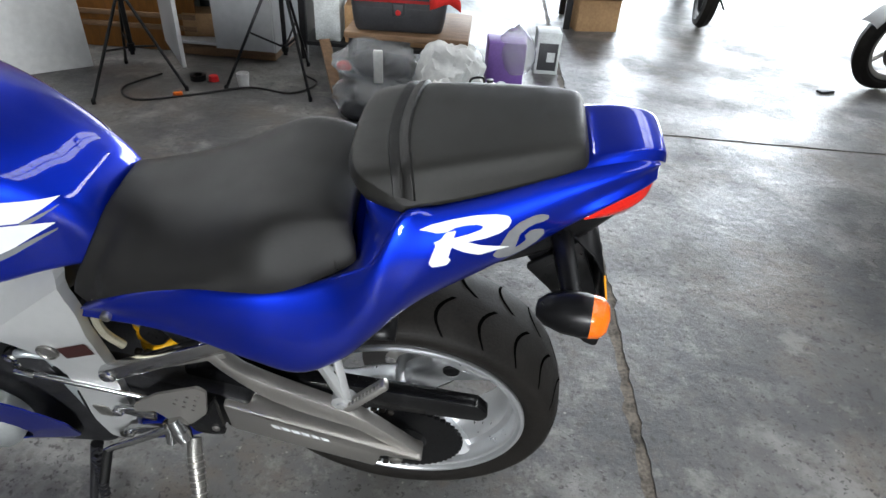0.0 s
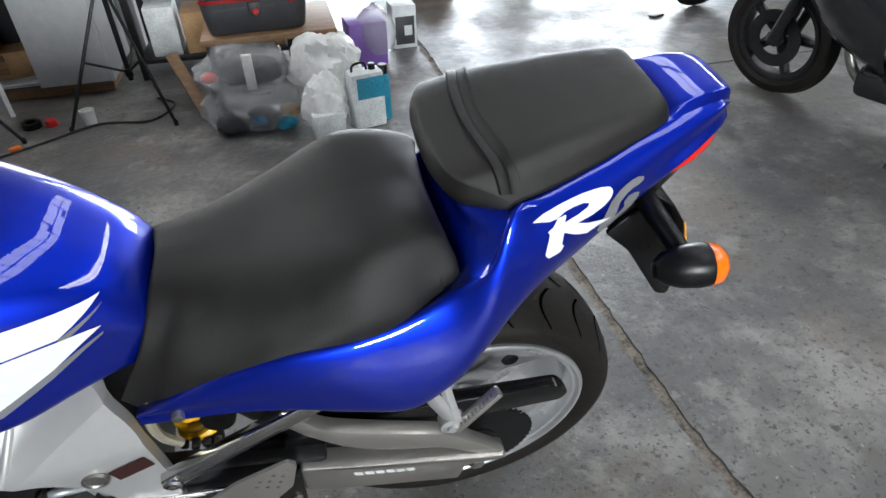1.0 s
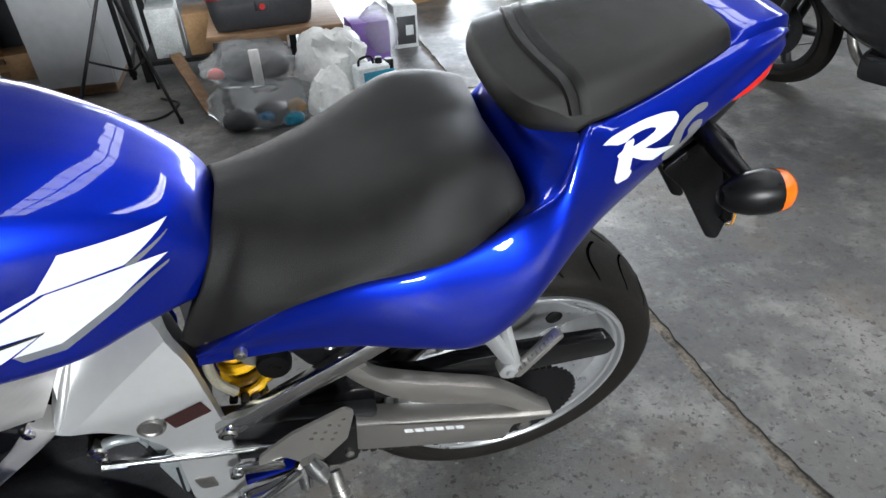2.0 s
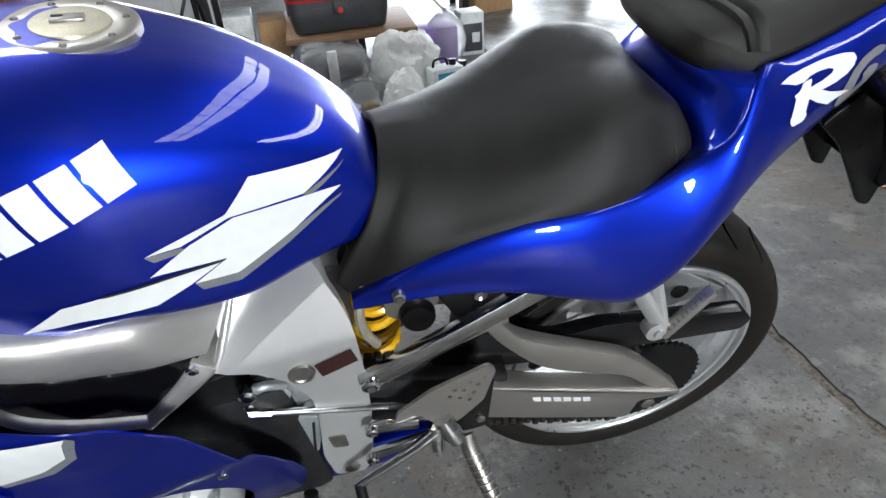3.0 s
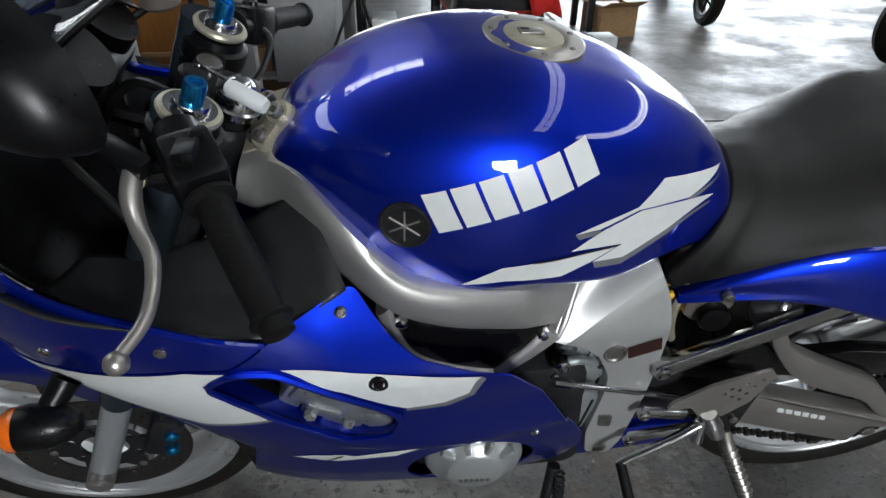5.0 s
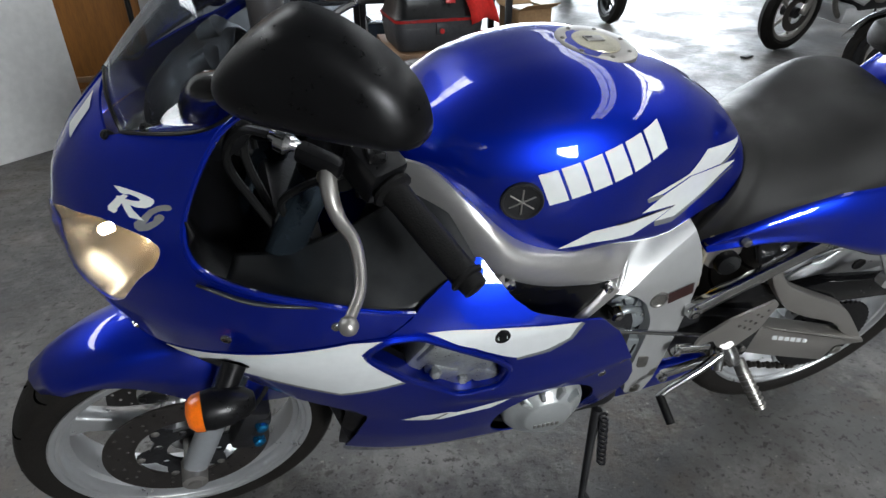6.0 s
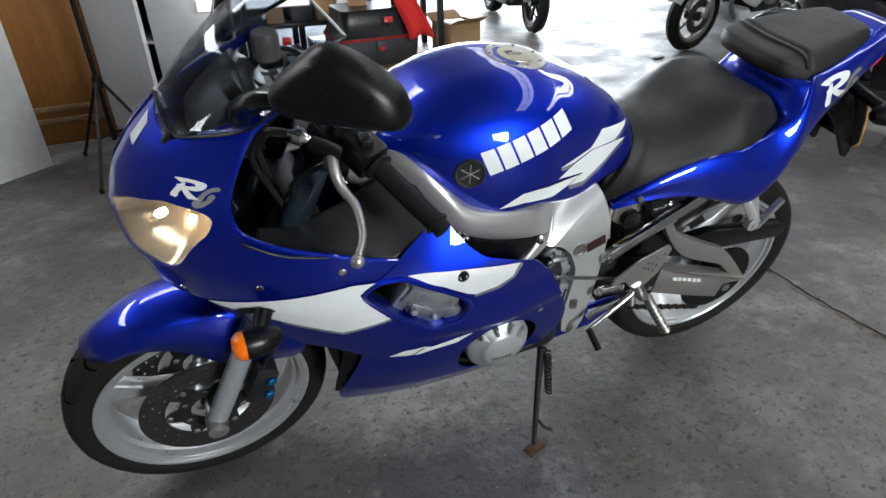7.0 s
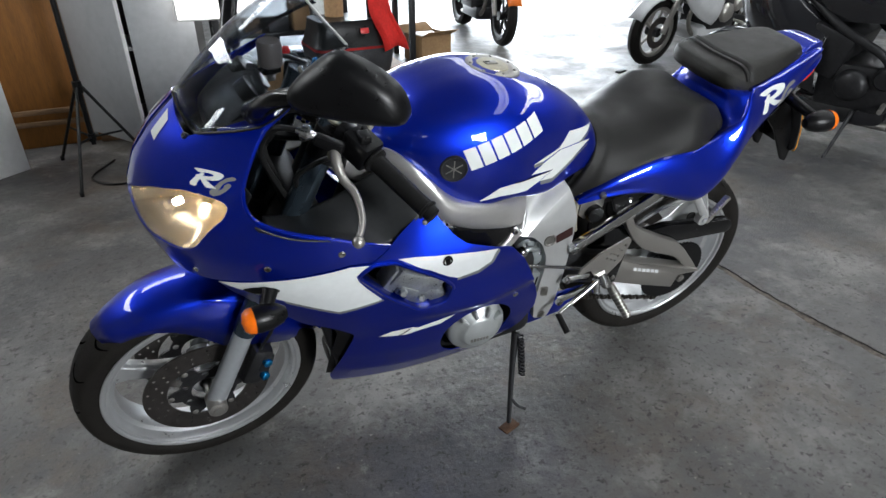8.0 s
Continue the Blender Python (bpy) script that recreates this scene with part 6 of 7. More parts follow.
bracket = part("tank_bracket", join(boxm((0.050, 0.030, 0.016), Matrix.Translation((-0.972, -0.048, 0.934)) @ pose(0, 0, 0, 10, -52, 12), 0.005), lathe([(0, 0.006), (0.013, 0.006), (0.016, 0.002), (0.017, -0.02)], (-0.35, -0.55, 0.75), (-0.963, -0.048, 0.950), 18),
                                   lathe([(0, 0.006), (0.013, 0.006), (0.016, 0.002), (0.017, -0.02)], (-0.35, -0.55, 0.75), (-0.984, -0.052, 0.922), 18)), CREAM, bike, "pale metal tank bracket")
for c in ((-0.966, -0.053, 0.957), (-0.987, -0.057, 0.929)):
    part("bolt", lathe([(0.0035, 0.002), (0.004, 0.007), (0.0075, 0.007), (0.009, 0.005), (0.009, -0.004)], (-0.35, -0.55, 0.75), c, 14), STEEL, bracket)
stem = part("stem_nut", lathe([(0, 0.020), (0.008, 0.020), (0.015, 0.016), (0.018, 0.011), (0.018, 0.006), (0.024, 0.005), (0.026, 0.0), (0.026, -0.008), (0.031, -0.010), (0.031, -0.018)], AXIS, Vector((-1.010, -0.024, 0.962)), 24), CHROME, bike)
part("emblem_disc", lathe([(0, 0.002), (0.014, 0.002), (0.015, 0.0)], AXIS, Vector((-1.050, 0.030, 0.975)), 20), STEEL, bike)
part("ignition_lock", moved(lathe([(0, 0.020), (0.014, 0.020), (0.018, 0.016), (0.019, -0.02)], AXIS, HEAD + Vector((-0.045, 0, 0.004)), 20), STEER), DARKMETAL, bike)
part("key_ring", tube([(-1.058, -0.01, 0.99), (-1.040, -0.03, 0.998), (-1.015, -0.034, 0.985)], 0.0022, 6), CHROME, bike)
part("key_tag", moved(lathe([(0, 0.026), (0.008, 0.025), (0.010, 0.018), (0.010, -0.018), (0.008, -0.025), (0, -0.026)], (0.8, -0.45, -0.25), (-0.995, -0.048, 0.972), 12), Matrix.Identity(4)), WHITE, bike, "white plastic key tag")

FLIP = STEER @ Matrix.Diagonal((1, -1, 1, 1)) @ STEER.inverted()
_g = FLIP @ Vector((-1.006, -0.208, 0.962))
FLIP = Matrix.Translation(Vector((-1.036, 0.285, 0.916)) - _g) @ FLIP


def both_bars(name, bm, mat, parent, label="", **k):
    """The left hand control and its twin across the steering."""
    other = moved(bm.copy(), FLIP)
    a = part(name, bm, mat, parent, label, **k)
    return a, part(name, other, mat, parent, label, **k)


both_bars("handlebar", tube([(-1.062, -0.125, 0.962), (-1.035, -0.165, 0.970), (-1.000, -0.215, 0.958)], 0.012, 12), BLACK, bike)
GR0, GR1 = Vector((-1.006, -0.208, 0.962)), Vector((-0.934, -0.332, 0.907))
gp = [(GR0.lerp(GR1, t), r) for t, r in ((0.0, 0.020), (0.03, 0.0245), (0.06, 0.0245), (0.08, 0.0175), (0.2, 0.0165), (0.5, 0.0172), (0.8, 0.0165), (0.86, 0.0168), (0.88, 0.020), (0.90, 0.020), (0.91, 0.015), (0.99, 0.0145), (1.0, 0.011))]
grips = both_bars("hand_grip", tube([p for p, _ in gp], [r for _, r in gp], 16, raw=True), GRIP, bike, "black rubber hand grip", angle=30)
d = (GR1 - GR0).normalized()
both_bars("switchgear", join(boxm((0.060, 0.050, 0.055), Matrix.Translation(GR0 - d * 0.030) @ d.to_track_quat("X", "Z").to_matrix().to_4x4(), 0.008),
                             boxm((0.020, 0.030, 0.014), Matrix.Translation(GR0 - d * 0.026 + Vector((0.0, -0.01, 0.030))), 0.003),
                             lathe([(0, 0.008), (0.006, 0.007), (0.007, 0)], (0.2, -0.3, 1), GR0 - d * 0.040 + Vector((0.012, 0, 0.026)), 10)), BLACK, bike, "black handlebar switchgear")
perch = both_bars("lever_perch", join(lathe([(0.014, 0.014), (0.022, 0.012), (0.022, -0.012), (0.014, -0.014)], d, GR0 - d * 0.068, 16), boxm((0.055, 0.020, 0.022), Matrix.Translation((-1.078, -0.186, 0.990)) @ pose(0, 0, 0, 0, 15, -30), 0.006)), BLACK, bike)
both_bars("hand_lever", tube([(-1.070, -0.186, 0.984), (-1.072, -0.212, 0.966), (-1.066, -0.232, 0.944), (-1.052, -0.258, 0.926), (-1.053, -0.300, 0.902), (-1.071, -0.337, 0.890)], [0.0095, 0.010, 0.0085, 0.0075, 0.0065, 0.0058], 10), SATIN, bike, "silver hand lever with a ball end")
both_bars("lever_ball", lathe([(0, 0.011), (0.006, 0.0092), (0.0095, 0.0055), (0.011, 0), (0.0095, -0.0055), (0.006, -0.0092), (0, -0.011)], (0, 0, 1), (-1.071, -0.339, 0.888), 16), SATIN, bike)
part("cable_adjuster", join(lathe([(0, 0.020), (0.006, 0.018), (0.007, 0.010), (0.014, 0.008), (0.015, -0.004), (0.008, -0.010), (0.005, -0.022)], (-0.8, 0.5, 0.2), (-1.112, -0.165, 1.004), 16)), CHROME, bike, "polished cable adjuster")
part("adjuster_dial", lathe([(0, 0.006), (0.010, 0.005), (0.011, -0.006)], (0.2, -0.9, 0.3), (-1.072, -0.196, 0.972), 12), CREAM, bike)
part("fluid_reservoir", join(lathe([(0, 0.028), (0.022, 0.028), (0.025, 0.022), (0.025, -0.02), (0.018, -0.026), (0, -0.026)], (0, 0, 1), (-1.120, 0.120, 1.030), 20)), material("yellowed_clear_plastic", (0.13, 0.11, 0.10), 0.4, var=0.1, scale=40), bike, "pale brake fluid reservoir")
part("stop_switch", boxm((0.018, 0.02, 0.012), pose(-1.068, 0.245, 0.985), 0.003), REDPLASTIC, bike, "red engine stop switch")
for pts, r in (([(-1.115, -0.16, 1.006), (-1.16, -0.13, 1.0), (-1.185, -0.10, 0.94), (-1.16, -0.09, 0.86), (-1.13, -0.1, 0.80)], 0.0055), ([(-1.05, -0.16, 0.95), (-1.10, -0.15, 0.93), (-1.13, -0.12, 0.88), (-1.10, -0.10, 0.80)], 0.005),
               ([(-1.04, 0.18, 0.98), (-1.10, 0.15, 1.01), (-1.17, 0.08, 0.98), (-1.16, 0.02, 0.88)], 0.005), ([(-1.06, -0.05, 0.97), (-1.12, -0.03, 0.98), (-1.17, -0.03, 0.92), (-1.15, -0.04, 0.82)], 0.006),
               ([(-1.045, 0.23, 0.94), (-1.02, 0.24, 0.91), (-1.03, 0.20, 0.88), (-1.06, 0.14, 0.86)], 0.005)):
    part("control_cable", tube(pts, r, 8), CABLE, bike)
dash = part("instrument_panel", join(boxm((0.07, 0.22, 0.09), pose(-1.195, 0, 0.985, 0, -35), 0.025), lathe([(0, 0.006), (0.045, 0.005), (0.048, -0.02)], (0.75, 0, 0.66), (-1.165, -0.04, 1.02), 28), lathe([(0, 0.006), (0.040, 0.005), (0.043, -0.02)], (0.75, 0, 0.66), (-1.165, 0.06, 1.02), 28)), BLACK, bike, "black instrument panel")
HOOD = [[(-1.275, 0, 0.990), (-1.270, -0.06, 0.985), (-1.250, -0.115, 0.975)], [(-1.240, 0, 1.024), (-1.236, -0.06, 1.018), (-1.215, -0.125, 1.005)],
        [(-1.195, 0, 1.040), (-1.190, -0.065, 1.034), (-1.170, -0.125, 1.020)], [(-1.160, 0, 1.045), (-1.158, -0.06, 1.040), (-1.145, -0.115, 1.005)]]
part("dash_hood", mirrored(grid_mesh(net(HOOD, 4, 4))), BLACK, dash, thick=0.003, angle=60)
part("fairing_stay", tube([(-1.02, 0, 0.90), (-1.15, 0, 0.92), (-1.24, 0, 0.98)], 0.012, 8), BLACK, bike)
part("lower_yoke", moved(boxm((0.07, 0.25, 0.035), Matrix.Translation((-1.125, 0, 0.80)) @ pose(0, 0, 0, 0, 24), 0.012), STEER), DARKMETAL, bike)

# mirrors
for sd in (-1, 1):
    U = Vector((0.86, sd * 0.46, 0.02)).normalized()
    Nn = Vector((-0.45, sd * 0.86, 0.16)).normalized()
    Vv = Nn.cross(U).normalized()
    C = Vector((-1.078, sd * 0.318, 1.150))
    O = curve([(-0.090, -0.014, 0), (-0.076, 0.008, 0), (-0.046, 0.036, 0), (-0.020, 0.052, 0), (0.006, 0.050, 0), (0.044, 0.034, 0), (0.076, 0.010, 0), (0.090, -0.018, 0), (0.088, -0.036, 0), (0.072, -0.046, 0), (0.010, -0.047, 0), (-0.055, -0.041, 0), (-0.083, -0.032, 0)], 4, True)
    rows = []
    for i in range(9):
        t = i / 8
        s = math.cos(t * math.pi / 2) ** 0.5 if i < 8 else 0.02
        rows.append([C + U * p.x * s + Vv * p.y * s * -sd + Nn * (0.045 * math.sin(t * math.pi / 2) - 0.012) for p in O])
    mirror = part("mirror", grid_mesh(rows, True, False, True), BLACK, bike, "black plastic rear-view mirror", angle=50)
    part("mirror_glass", grid_mesh([[C + (p - C) * 0.93 - Nn * 0.001 for p in rows[0]], [C - Nn * 0.014 + (p - C) * 0.01 for p in rows[0]]], True), MIRROR, mirror)
    part("mirror_stalk", tube([Vector((-1.192, sd * 0.150, 1.046)), Vector((-1.182, sd * 0.198, 1.080)), Vector((-1.165, sd * 0.245, 1.112)), Vector((-1.135, sd * 0.280, 1.130))], [0.021, 0.017, 0.015, 0.014], 12), GLOSSBLACK, mirror)

# ---- things round the motorcycle ----
GREYPANEL = material("grey_laminate", (0.42, 0.43, 0.44), 0.5, var=0.10, scale=3, rough_var=0.1)
WHITEPANEL = material("scuffed_white_board", (0.70, 0.70, 0.69), 0.55, var=0.10, scale=4, rough_var=0.1, bump=0.05)
PLY = material("orange_stained_plywood", (0.25, 0.100, 0.018), 0.55, var=0.25, scale=5, stretch=(6, 6, 0.6), rough_var=0.1)
DARKWOOD = material("old_brown_wood", (0.22, 0.13, 0.07), 0.6, var=0.35, scale=6, stretch=(1, 8, 8), bump=0.2)
CARD = material("brown_cardboard", (0.36, 0.22, 0.11), 0.8, var=0.2, scale=8, bump=0.1)
CLEARBAG = material("clear_plastic_bag", (0.80, 0.81, 0.82), 0.22, var=0.1, scale=6, trans=0.75, ior=1.15, bump=0.7, bump_scale=30, alpha=0.8)
WHITEBAG = material("white_plastic_bag", (0.70, 0.70, 0.68), 0.38, var=0.15, scale=7, bump=0.8, bump_scale=26)
REDCLOTH = material("red_cloth", (0.60, 0.02, 0.015), 0.85, var=0.2, scale=12, bump=0.4, bump_scale=60)
PURPLE = material("purple_box", (0.16, 0.08, 0.32), 0.5, var=0.2, scale=10)
TEAL = material("teal_can_label", (0.02, 0.22, 0.33), 0.4, var=0.3, scale=14)
PALEBOX = material("pale_printed_box", (0.55, 0.58, 0.58), 0.5, var=0.25, scale=16)
DARKGREY = material("dark_grey_plastic", (0.035, 0.036, 0.04), 0.5, var=0.3, scale=14, rough_var=0.1)
ORANGEPAINT = material("orange_paint", (0.75, 0.16, 0.01), 0.3, coat=0.5, var=0.1, scale=10)
WHITEPAINT = material("white_fairing_paint", (0.62, 0.63, 0.64), 0.3, coat=0.6, var=0.08, scale=10)
BLACKPAINT = material("black_fairing_paint", (0.012, 0.012, 0.014), 0.18, coat=0.8, var=0.2, scale=8, rough_var=0.05)
FLOORCABLE = material("floor_cable", (0.015, 0.014, 0.013), 0.5, var=0.2, scale=30)


def stick(name, bm, mat, label, category, group=""):
    """A thing that is one mesh."""
    return tagged(part(name, bm, mat, None), label, category, group)


def upright(a, b, z0, z1, th, bev=0.002):
    """A standing board between two floor points."""
    a, b = Vector((*a, 0)), Vector((*b, 0))
    d = b - a
    m = Matrix.Translation((a + b) / 2 + Vector((0, 0, (z0 + z1) / 2))) @ d.to_track_quat("X", "Z").to_matrix().to_4x4()
    return boxm((d.length, th, z1 - z0), m, bev)


setting("wall_partition", boxm((3.5, 0.12, 4.5), pose(-2.85, 3.5, 2.25)), PARTITION, "dirty white workshop wall", "wall")
stick("white_board", upright((-2.19, 2.50), (-3.05, 1.75), 0.0, 2.2, 0.025), WHITEPANEL, "scuffed white board standing on the floor", "board")
ply = stick("plywood_board", upright((-2.75, 2.86), (-1.70, 2.90), 0.0, 2.3, 0.02), PLY, "orange-stained plywood board standing against the wall", "board")
for z in (0.13, 0.20):
    part("batten", upright((-2.75, 2.842), (-1.70, 2.882), z, z + 0.03, 0.014), DARKWOOD, ply)

# cabinet with one door open
cab = thing("cabinet", pose(0, 0, 0), "grey laminate cabinet with one door standing open", "cabinet")
part("side", upright((-1.85, 2.78), (-1.85, 3.30), 0.07, 2.0, 0.02), GREYPANEL, cab)
part("side", upright((-1.18, 2.78), (-1.18, 3.30), 0.07, 2.0, 0.02), GREYPANEL, cab)
part("back", upright((-1.84, 3.29), (-1.19, 3.29), 0.07, 2.0, 0.012), DARKGREY, cab)
for z in (0.09, 0.55, 1.02, 1.5, 1.99):
    part("shelf", boxm((0.65, 0.49, 0.018), pose(-1.515, 3.04, z), 0.001), GREYPANEL, cab)
part("plinth", boxm((0.64, 0.44, 0.06), pose(-1.515, 3.05, 0.035), 0.001), DARKWOOD, cab)
dr = part("door", upright((-1.535, 2.765), (-1.175, 2.765), 0.08, 1.99, 0.018), GREYPANEL, cab)
part("door_lock", lathe([(0, 0.004), (0.010, 0.004), (0.012, 0.0)], (0, -1, 0), (-1.50, 2.756, 1.0), 16), STEEL, dr)
dr = part("door", upright((-1.845, 2.76), (-1.545, 2.33), 0.10, 1.99, 0.02), GREYPANEL, cab, "open grey door with a white edge")
part("edge_band", upright((-1.5445, 2.3295), (-1.541, 2.3245), 0.10, 1.99, 0.021), WHITEPANEL, dr)
stick("cardboard_box", boxm((0.20, 0.18, 0.14), pose(-1.70, 2.98, 0.17, 0, 0, 12), 0.003), CARD, "small brown cardboard box in the cabinet", "box")
stick("storage_bin", boxm((0.18, 0.20, 0.20), pose(-1.68, 3.0, 0.66), 0.01), DARKGREY, "dark grey plastic bin in the cabinet", "box")
stick("paper_pile", boxm((0.14, 0.2, 0.10), pose(-1.66, 2.98, 1.08, 0, 0, 8), 0.003), PALEBOX, "pale pile of papers in the cabinet", "papers")


def light_stand(at, feet, top, label, joint=0.62):
    """Black tripod stand with three splayed legs."""
    st = thing("light_stand", pose(*at, 0), label, "tripod", "light stands")
    part("column", tube([(0, 0, 0.16), (0, 0, 0.95)], 0.013, 12), BLACK, st)
    part("upper_column", tube([(0, 0, 0.90), (0, 0, top)], 0.010, 12), BLACK, st)
    part("collar", lathe([(0.013, -0.03), (0.022, -0.03), (0.024, 0.0), (0.022, 0.03), (0.013, 0.03)], (0, 0, 1), (0, 0, joint), 14), BLACK, st)
    part("collar", lathe([(0.013, -0.03), (0.022, -0.03), (0.024, 0.0), (0.022, 0.03), (0.013, 0.03)], (0, 0, 1), (0, 0, 0.95), 14), BLACK, st)
    part("hub", lathe([(0.013, -0.02), (0.02, -0.02), (0.02, 0.02), (0.013, 0.02)], (0, 0, 1), (0, 0, 0.20), 14), BLACK, st)
    for fx, fy in feet:
        d = Vector((fx, fy, 0))
        lg = part("leg", tube([(0.02 * d.normalized().x, 0.02 * d.normalized().y, joint), (fx, fy, 0.012)], 0.0085, 8), BLACK, st)
        part("brace", tube([(0, 0, 0.20), (fx * 0.52, fy * 0.52, joint * 0.48)], 0.006, 8), BLACK, st)
        part("foot", lathe([(0, -0.012), (0.011, -0.012), (0.012, 0.01), (0.009, 0.014)], (0, 0, 1), (fx, fy, 0.012), 10), BLACK, st)
    return st


light_stand((-1.81, 2.30), [(-0.07, -0.34), (0.30, -0.06), (-0.22, 0.28)], 2.3, "black light stand with splayed tripod legs", 0.47)
light_stand((-1.02, 2.50), [(-0.29, -0.20), (0.20, -0.26), (0.04, 0.30)], 1.9, "black light stand holding a white softbox")
SOFTBOX = material("lit_softbox_cloth", (0.82, 0.82, 0.82), 0.7, var=0.06, scale=9, bump=0.2, bump_scale=30, emit=(1.0, 0.98, 0.96), power=2.4)
sb = thing("softbox", pose(-0.95, 2.64, 1.03, 4, 0, -4), "lit white cloth softbox on a stand", "softbox")
rows = [[(sx * s, y, sz * s) for sx, sz in ((-0.31, -0.31), (0.31, -0.31), (0.31, 0.31), (-0.31, 0.31))] for s, y in ((0.9, -0.055), (1.0, -0.045), (0.97, 0.0), (0.55, 0.06), (0.15, 0.09))]
part("cloth", grid_mesh([[Vector(p) for p in r] for r in rows], True, True, True), SOFTBOX, sb)
part("rim", tube([(-0.312, -0.046, -0.312), (0.312, -0.046, -0.312), (0.312, -0.046, 0.312), (-0.312, -0.046, 0.312), (-0.312, -0.046, -0.312)], 0.006, 8, raw=True), WHITEPANEL, sb)
part("bracket", tube([(-0.07, -0.075, 0.06), (-0.07, -0.10, 0.02), (-0.07, -0.13, -0.06)], 0.018, 8), BLACK, sb)


# low bench, case, bags and boxes
def table_thing(name, x0, x1, y0, y1, z, label, topm, legm, leg=0.04):
    tb = thing(name, pose((x0 + x1) / 2, (y0 + y1) / 2, 0), label, "bench")
    w, d = x1 - x0, y1 - y0
    part("top", boxm((w, d, 0.03), pose(0, 0, z - 0.015), 0.004), topm, tb)
    for sx in (-1, 1):
        for sy in (-1, 1):
            part("leg", boxm((leg, leg, z - 0.03), pose(sx * (w / 2 - leg), sy * (d / 2 - leg), (z - 0.03) / 2), 0.002), legm, tb)
        part("rail", boxm((leg * 0.7, d - 2 * leg, leg), pose(sx * (w / 2 - leg), 0, z - 0.06), 0.002), legm, tb)
    return tb


table_thing("low_bench", -0.60, 0.02, 2.14, 2.66, 0.42, "low wooden bench on dark steel legs", DARKWOOD, DARKMETAL)
table_thing("work_table", -0.55, 0.78, 4.12, 4.7, 0.78, "wooden work table on dark legs", DARKWOOD, DARKMETAL, 0.05)
case = thing("top_case", pose(-0.345, 2.36, 0.424, 0, 0, 4), "black hard luggage case with a red stripe", "luggage")


def case_shell(z0, z1, w0, w1, d0, d1):
    rows = []
    for z, k in ((z0, 0.0), (z0 + 0.012, 0.25), (z0 * 0.5 + z1 * 0.5, 0.7), (z1 - 0.012, 0.97), (z1, 0.9)):
        w, d = w0 + (w1 - w0) * k, d0 + (d1 - d0) * k
        rows.append([Vector((p[0], p[1], z)) for p in rounded([(-w, -d), (w, -d), (w, d), (-w, d)], 0.05)])
    return grid_mesh(rows, True, True, True)


part("base", case_shell(0.0, 0.12, 0.215, 0.235, 0.17, 0.19), DARKGREY, case, bevel=0.004)
part("lid", case_shell(0.16, 0.30, 0.238, 0.200, 0.192, 0.150), BLACK, case, bevel=0.004)
part("red_stripe", case_shell(0.146, 0.156, 0.241, 0.241, 0.195, 0.195), REDPLASTIC, case, "red stripe round the case")
part("seam_band", case_shell(0.118, 0.162, 0.236, 0.236, 0.19, 0.19), DARKGREY, case)
part("latch", boxm((0.06, 0.02, 0.06), pose(0.0, -0.195, 0.11), 0.005), DARKGREY, case)
part("lock_button", lathe([(0, 0.006), (0.012, 0.005), (0.014, 0)], (0, -1, 0), (0.0, -0.206, 0.10), 14), REDPLASTIC, case)
part("red_badge", boxm((0.05, 0.008, 0.03), pose(0.05, -0.185, 0.245, -15), 0.003), REDPLASTIC, case)
stick("cardboard_tube", lathe([(0.048, 0.0), (0.055, 0.0), (0.055, 0.40), (0.048, 0.40)], (0, 0, 1), (-0.40, 2.40, 0.726), 28), CARD, "brown cardboard tube standing on the case", "tube")
rows = []
for i in range(13):
    t = i / 12
    x, y = -0.215 + 0.11 * t + 0.012 * math.sin(9 * t), 2.26 - 0.09 * t
    z = 0.98 - 0.40 * t
    rows.append([Vector((x + (0.055 + 0.02 * t) * u, y - 0.02 * math.cos(3.1 * u + 2 * t) - 0.01 * abs(u), z - 0.03 * abs(u) * t)) for u in (-1, -0.6, -0.2, 0.2, 0.6, 1)])
tagged(part("red_cloth", grid_mesh(rows), REDCLOTH, None, thick=0.006), "red cloth hanging over the luggage case", "cloth")
# a thin hook rail carries the cloth's upper end
stick("steel_post", tube([(-0.215, 2.30, 0.42), (-0.215, 2.30, 2.4)], 0.016, 10), DARKMETAL, "dark steel post behind the bench", "post")


def lump(size, seed, rough=0.28, sub=4):
    """A crumpled bag."""
    bm = bmesh.new()
    bmesh.ops.create_icosphere(bm, subdivisions=sub, radius=1)
    o = Vector((seed * 3.1, seed * 1.7, seed * 0.9))
    for v in bm.verts:
        p = v.co.copy()
        n = noise.noise(p * 1.6 + o) * rough + noise.noise(p * 4.5 + o) * rough * 0.5 + abs(noise.noise(p * 9 + o)) * rough * 0.3
        p = p * (1 + n)
        p = Vector((p.x * size[0], p.y * size[1], p.z * size[2]))
        p.z = max(p.z, -size[2] * 0.72)
        v.co = p
    lo = min(v.co.z for v in bm.verts)
    for v in bm.verts:
        v.co.z -= lo
    return bm


def bag(at, size, seed, mat, label, inner=()):
    b = thing("plastic_bag", pose(*at), label, "bag", "bags on the floor")
    part("wrap", lump(size, seed), mat, b, angle=35)
    for k, (m, dx, dy, dz, s) in enumerate(inner):
        part("content", moved(lump((s, s * 0.8, s * 0.7), seed + k + 7, 0.2, 2), pose(dx, dy, dz)), m, b, angle=35)
    return b


bag((-0.43, 2.16, 0.19), (0.20, 0.14, 0.12), 1, CLEARBAG, "clear plastic bag with dark clothes inside", ((DARKGREY, -0.03, -0.03, 0.03, 0.10), (REDPLASTIC, -0.16, -0.06, 0.05, 0.04), (DARKGREY, 0.09, -0.03, 0.03, 0.085)))
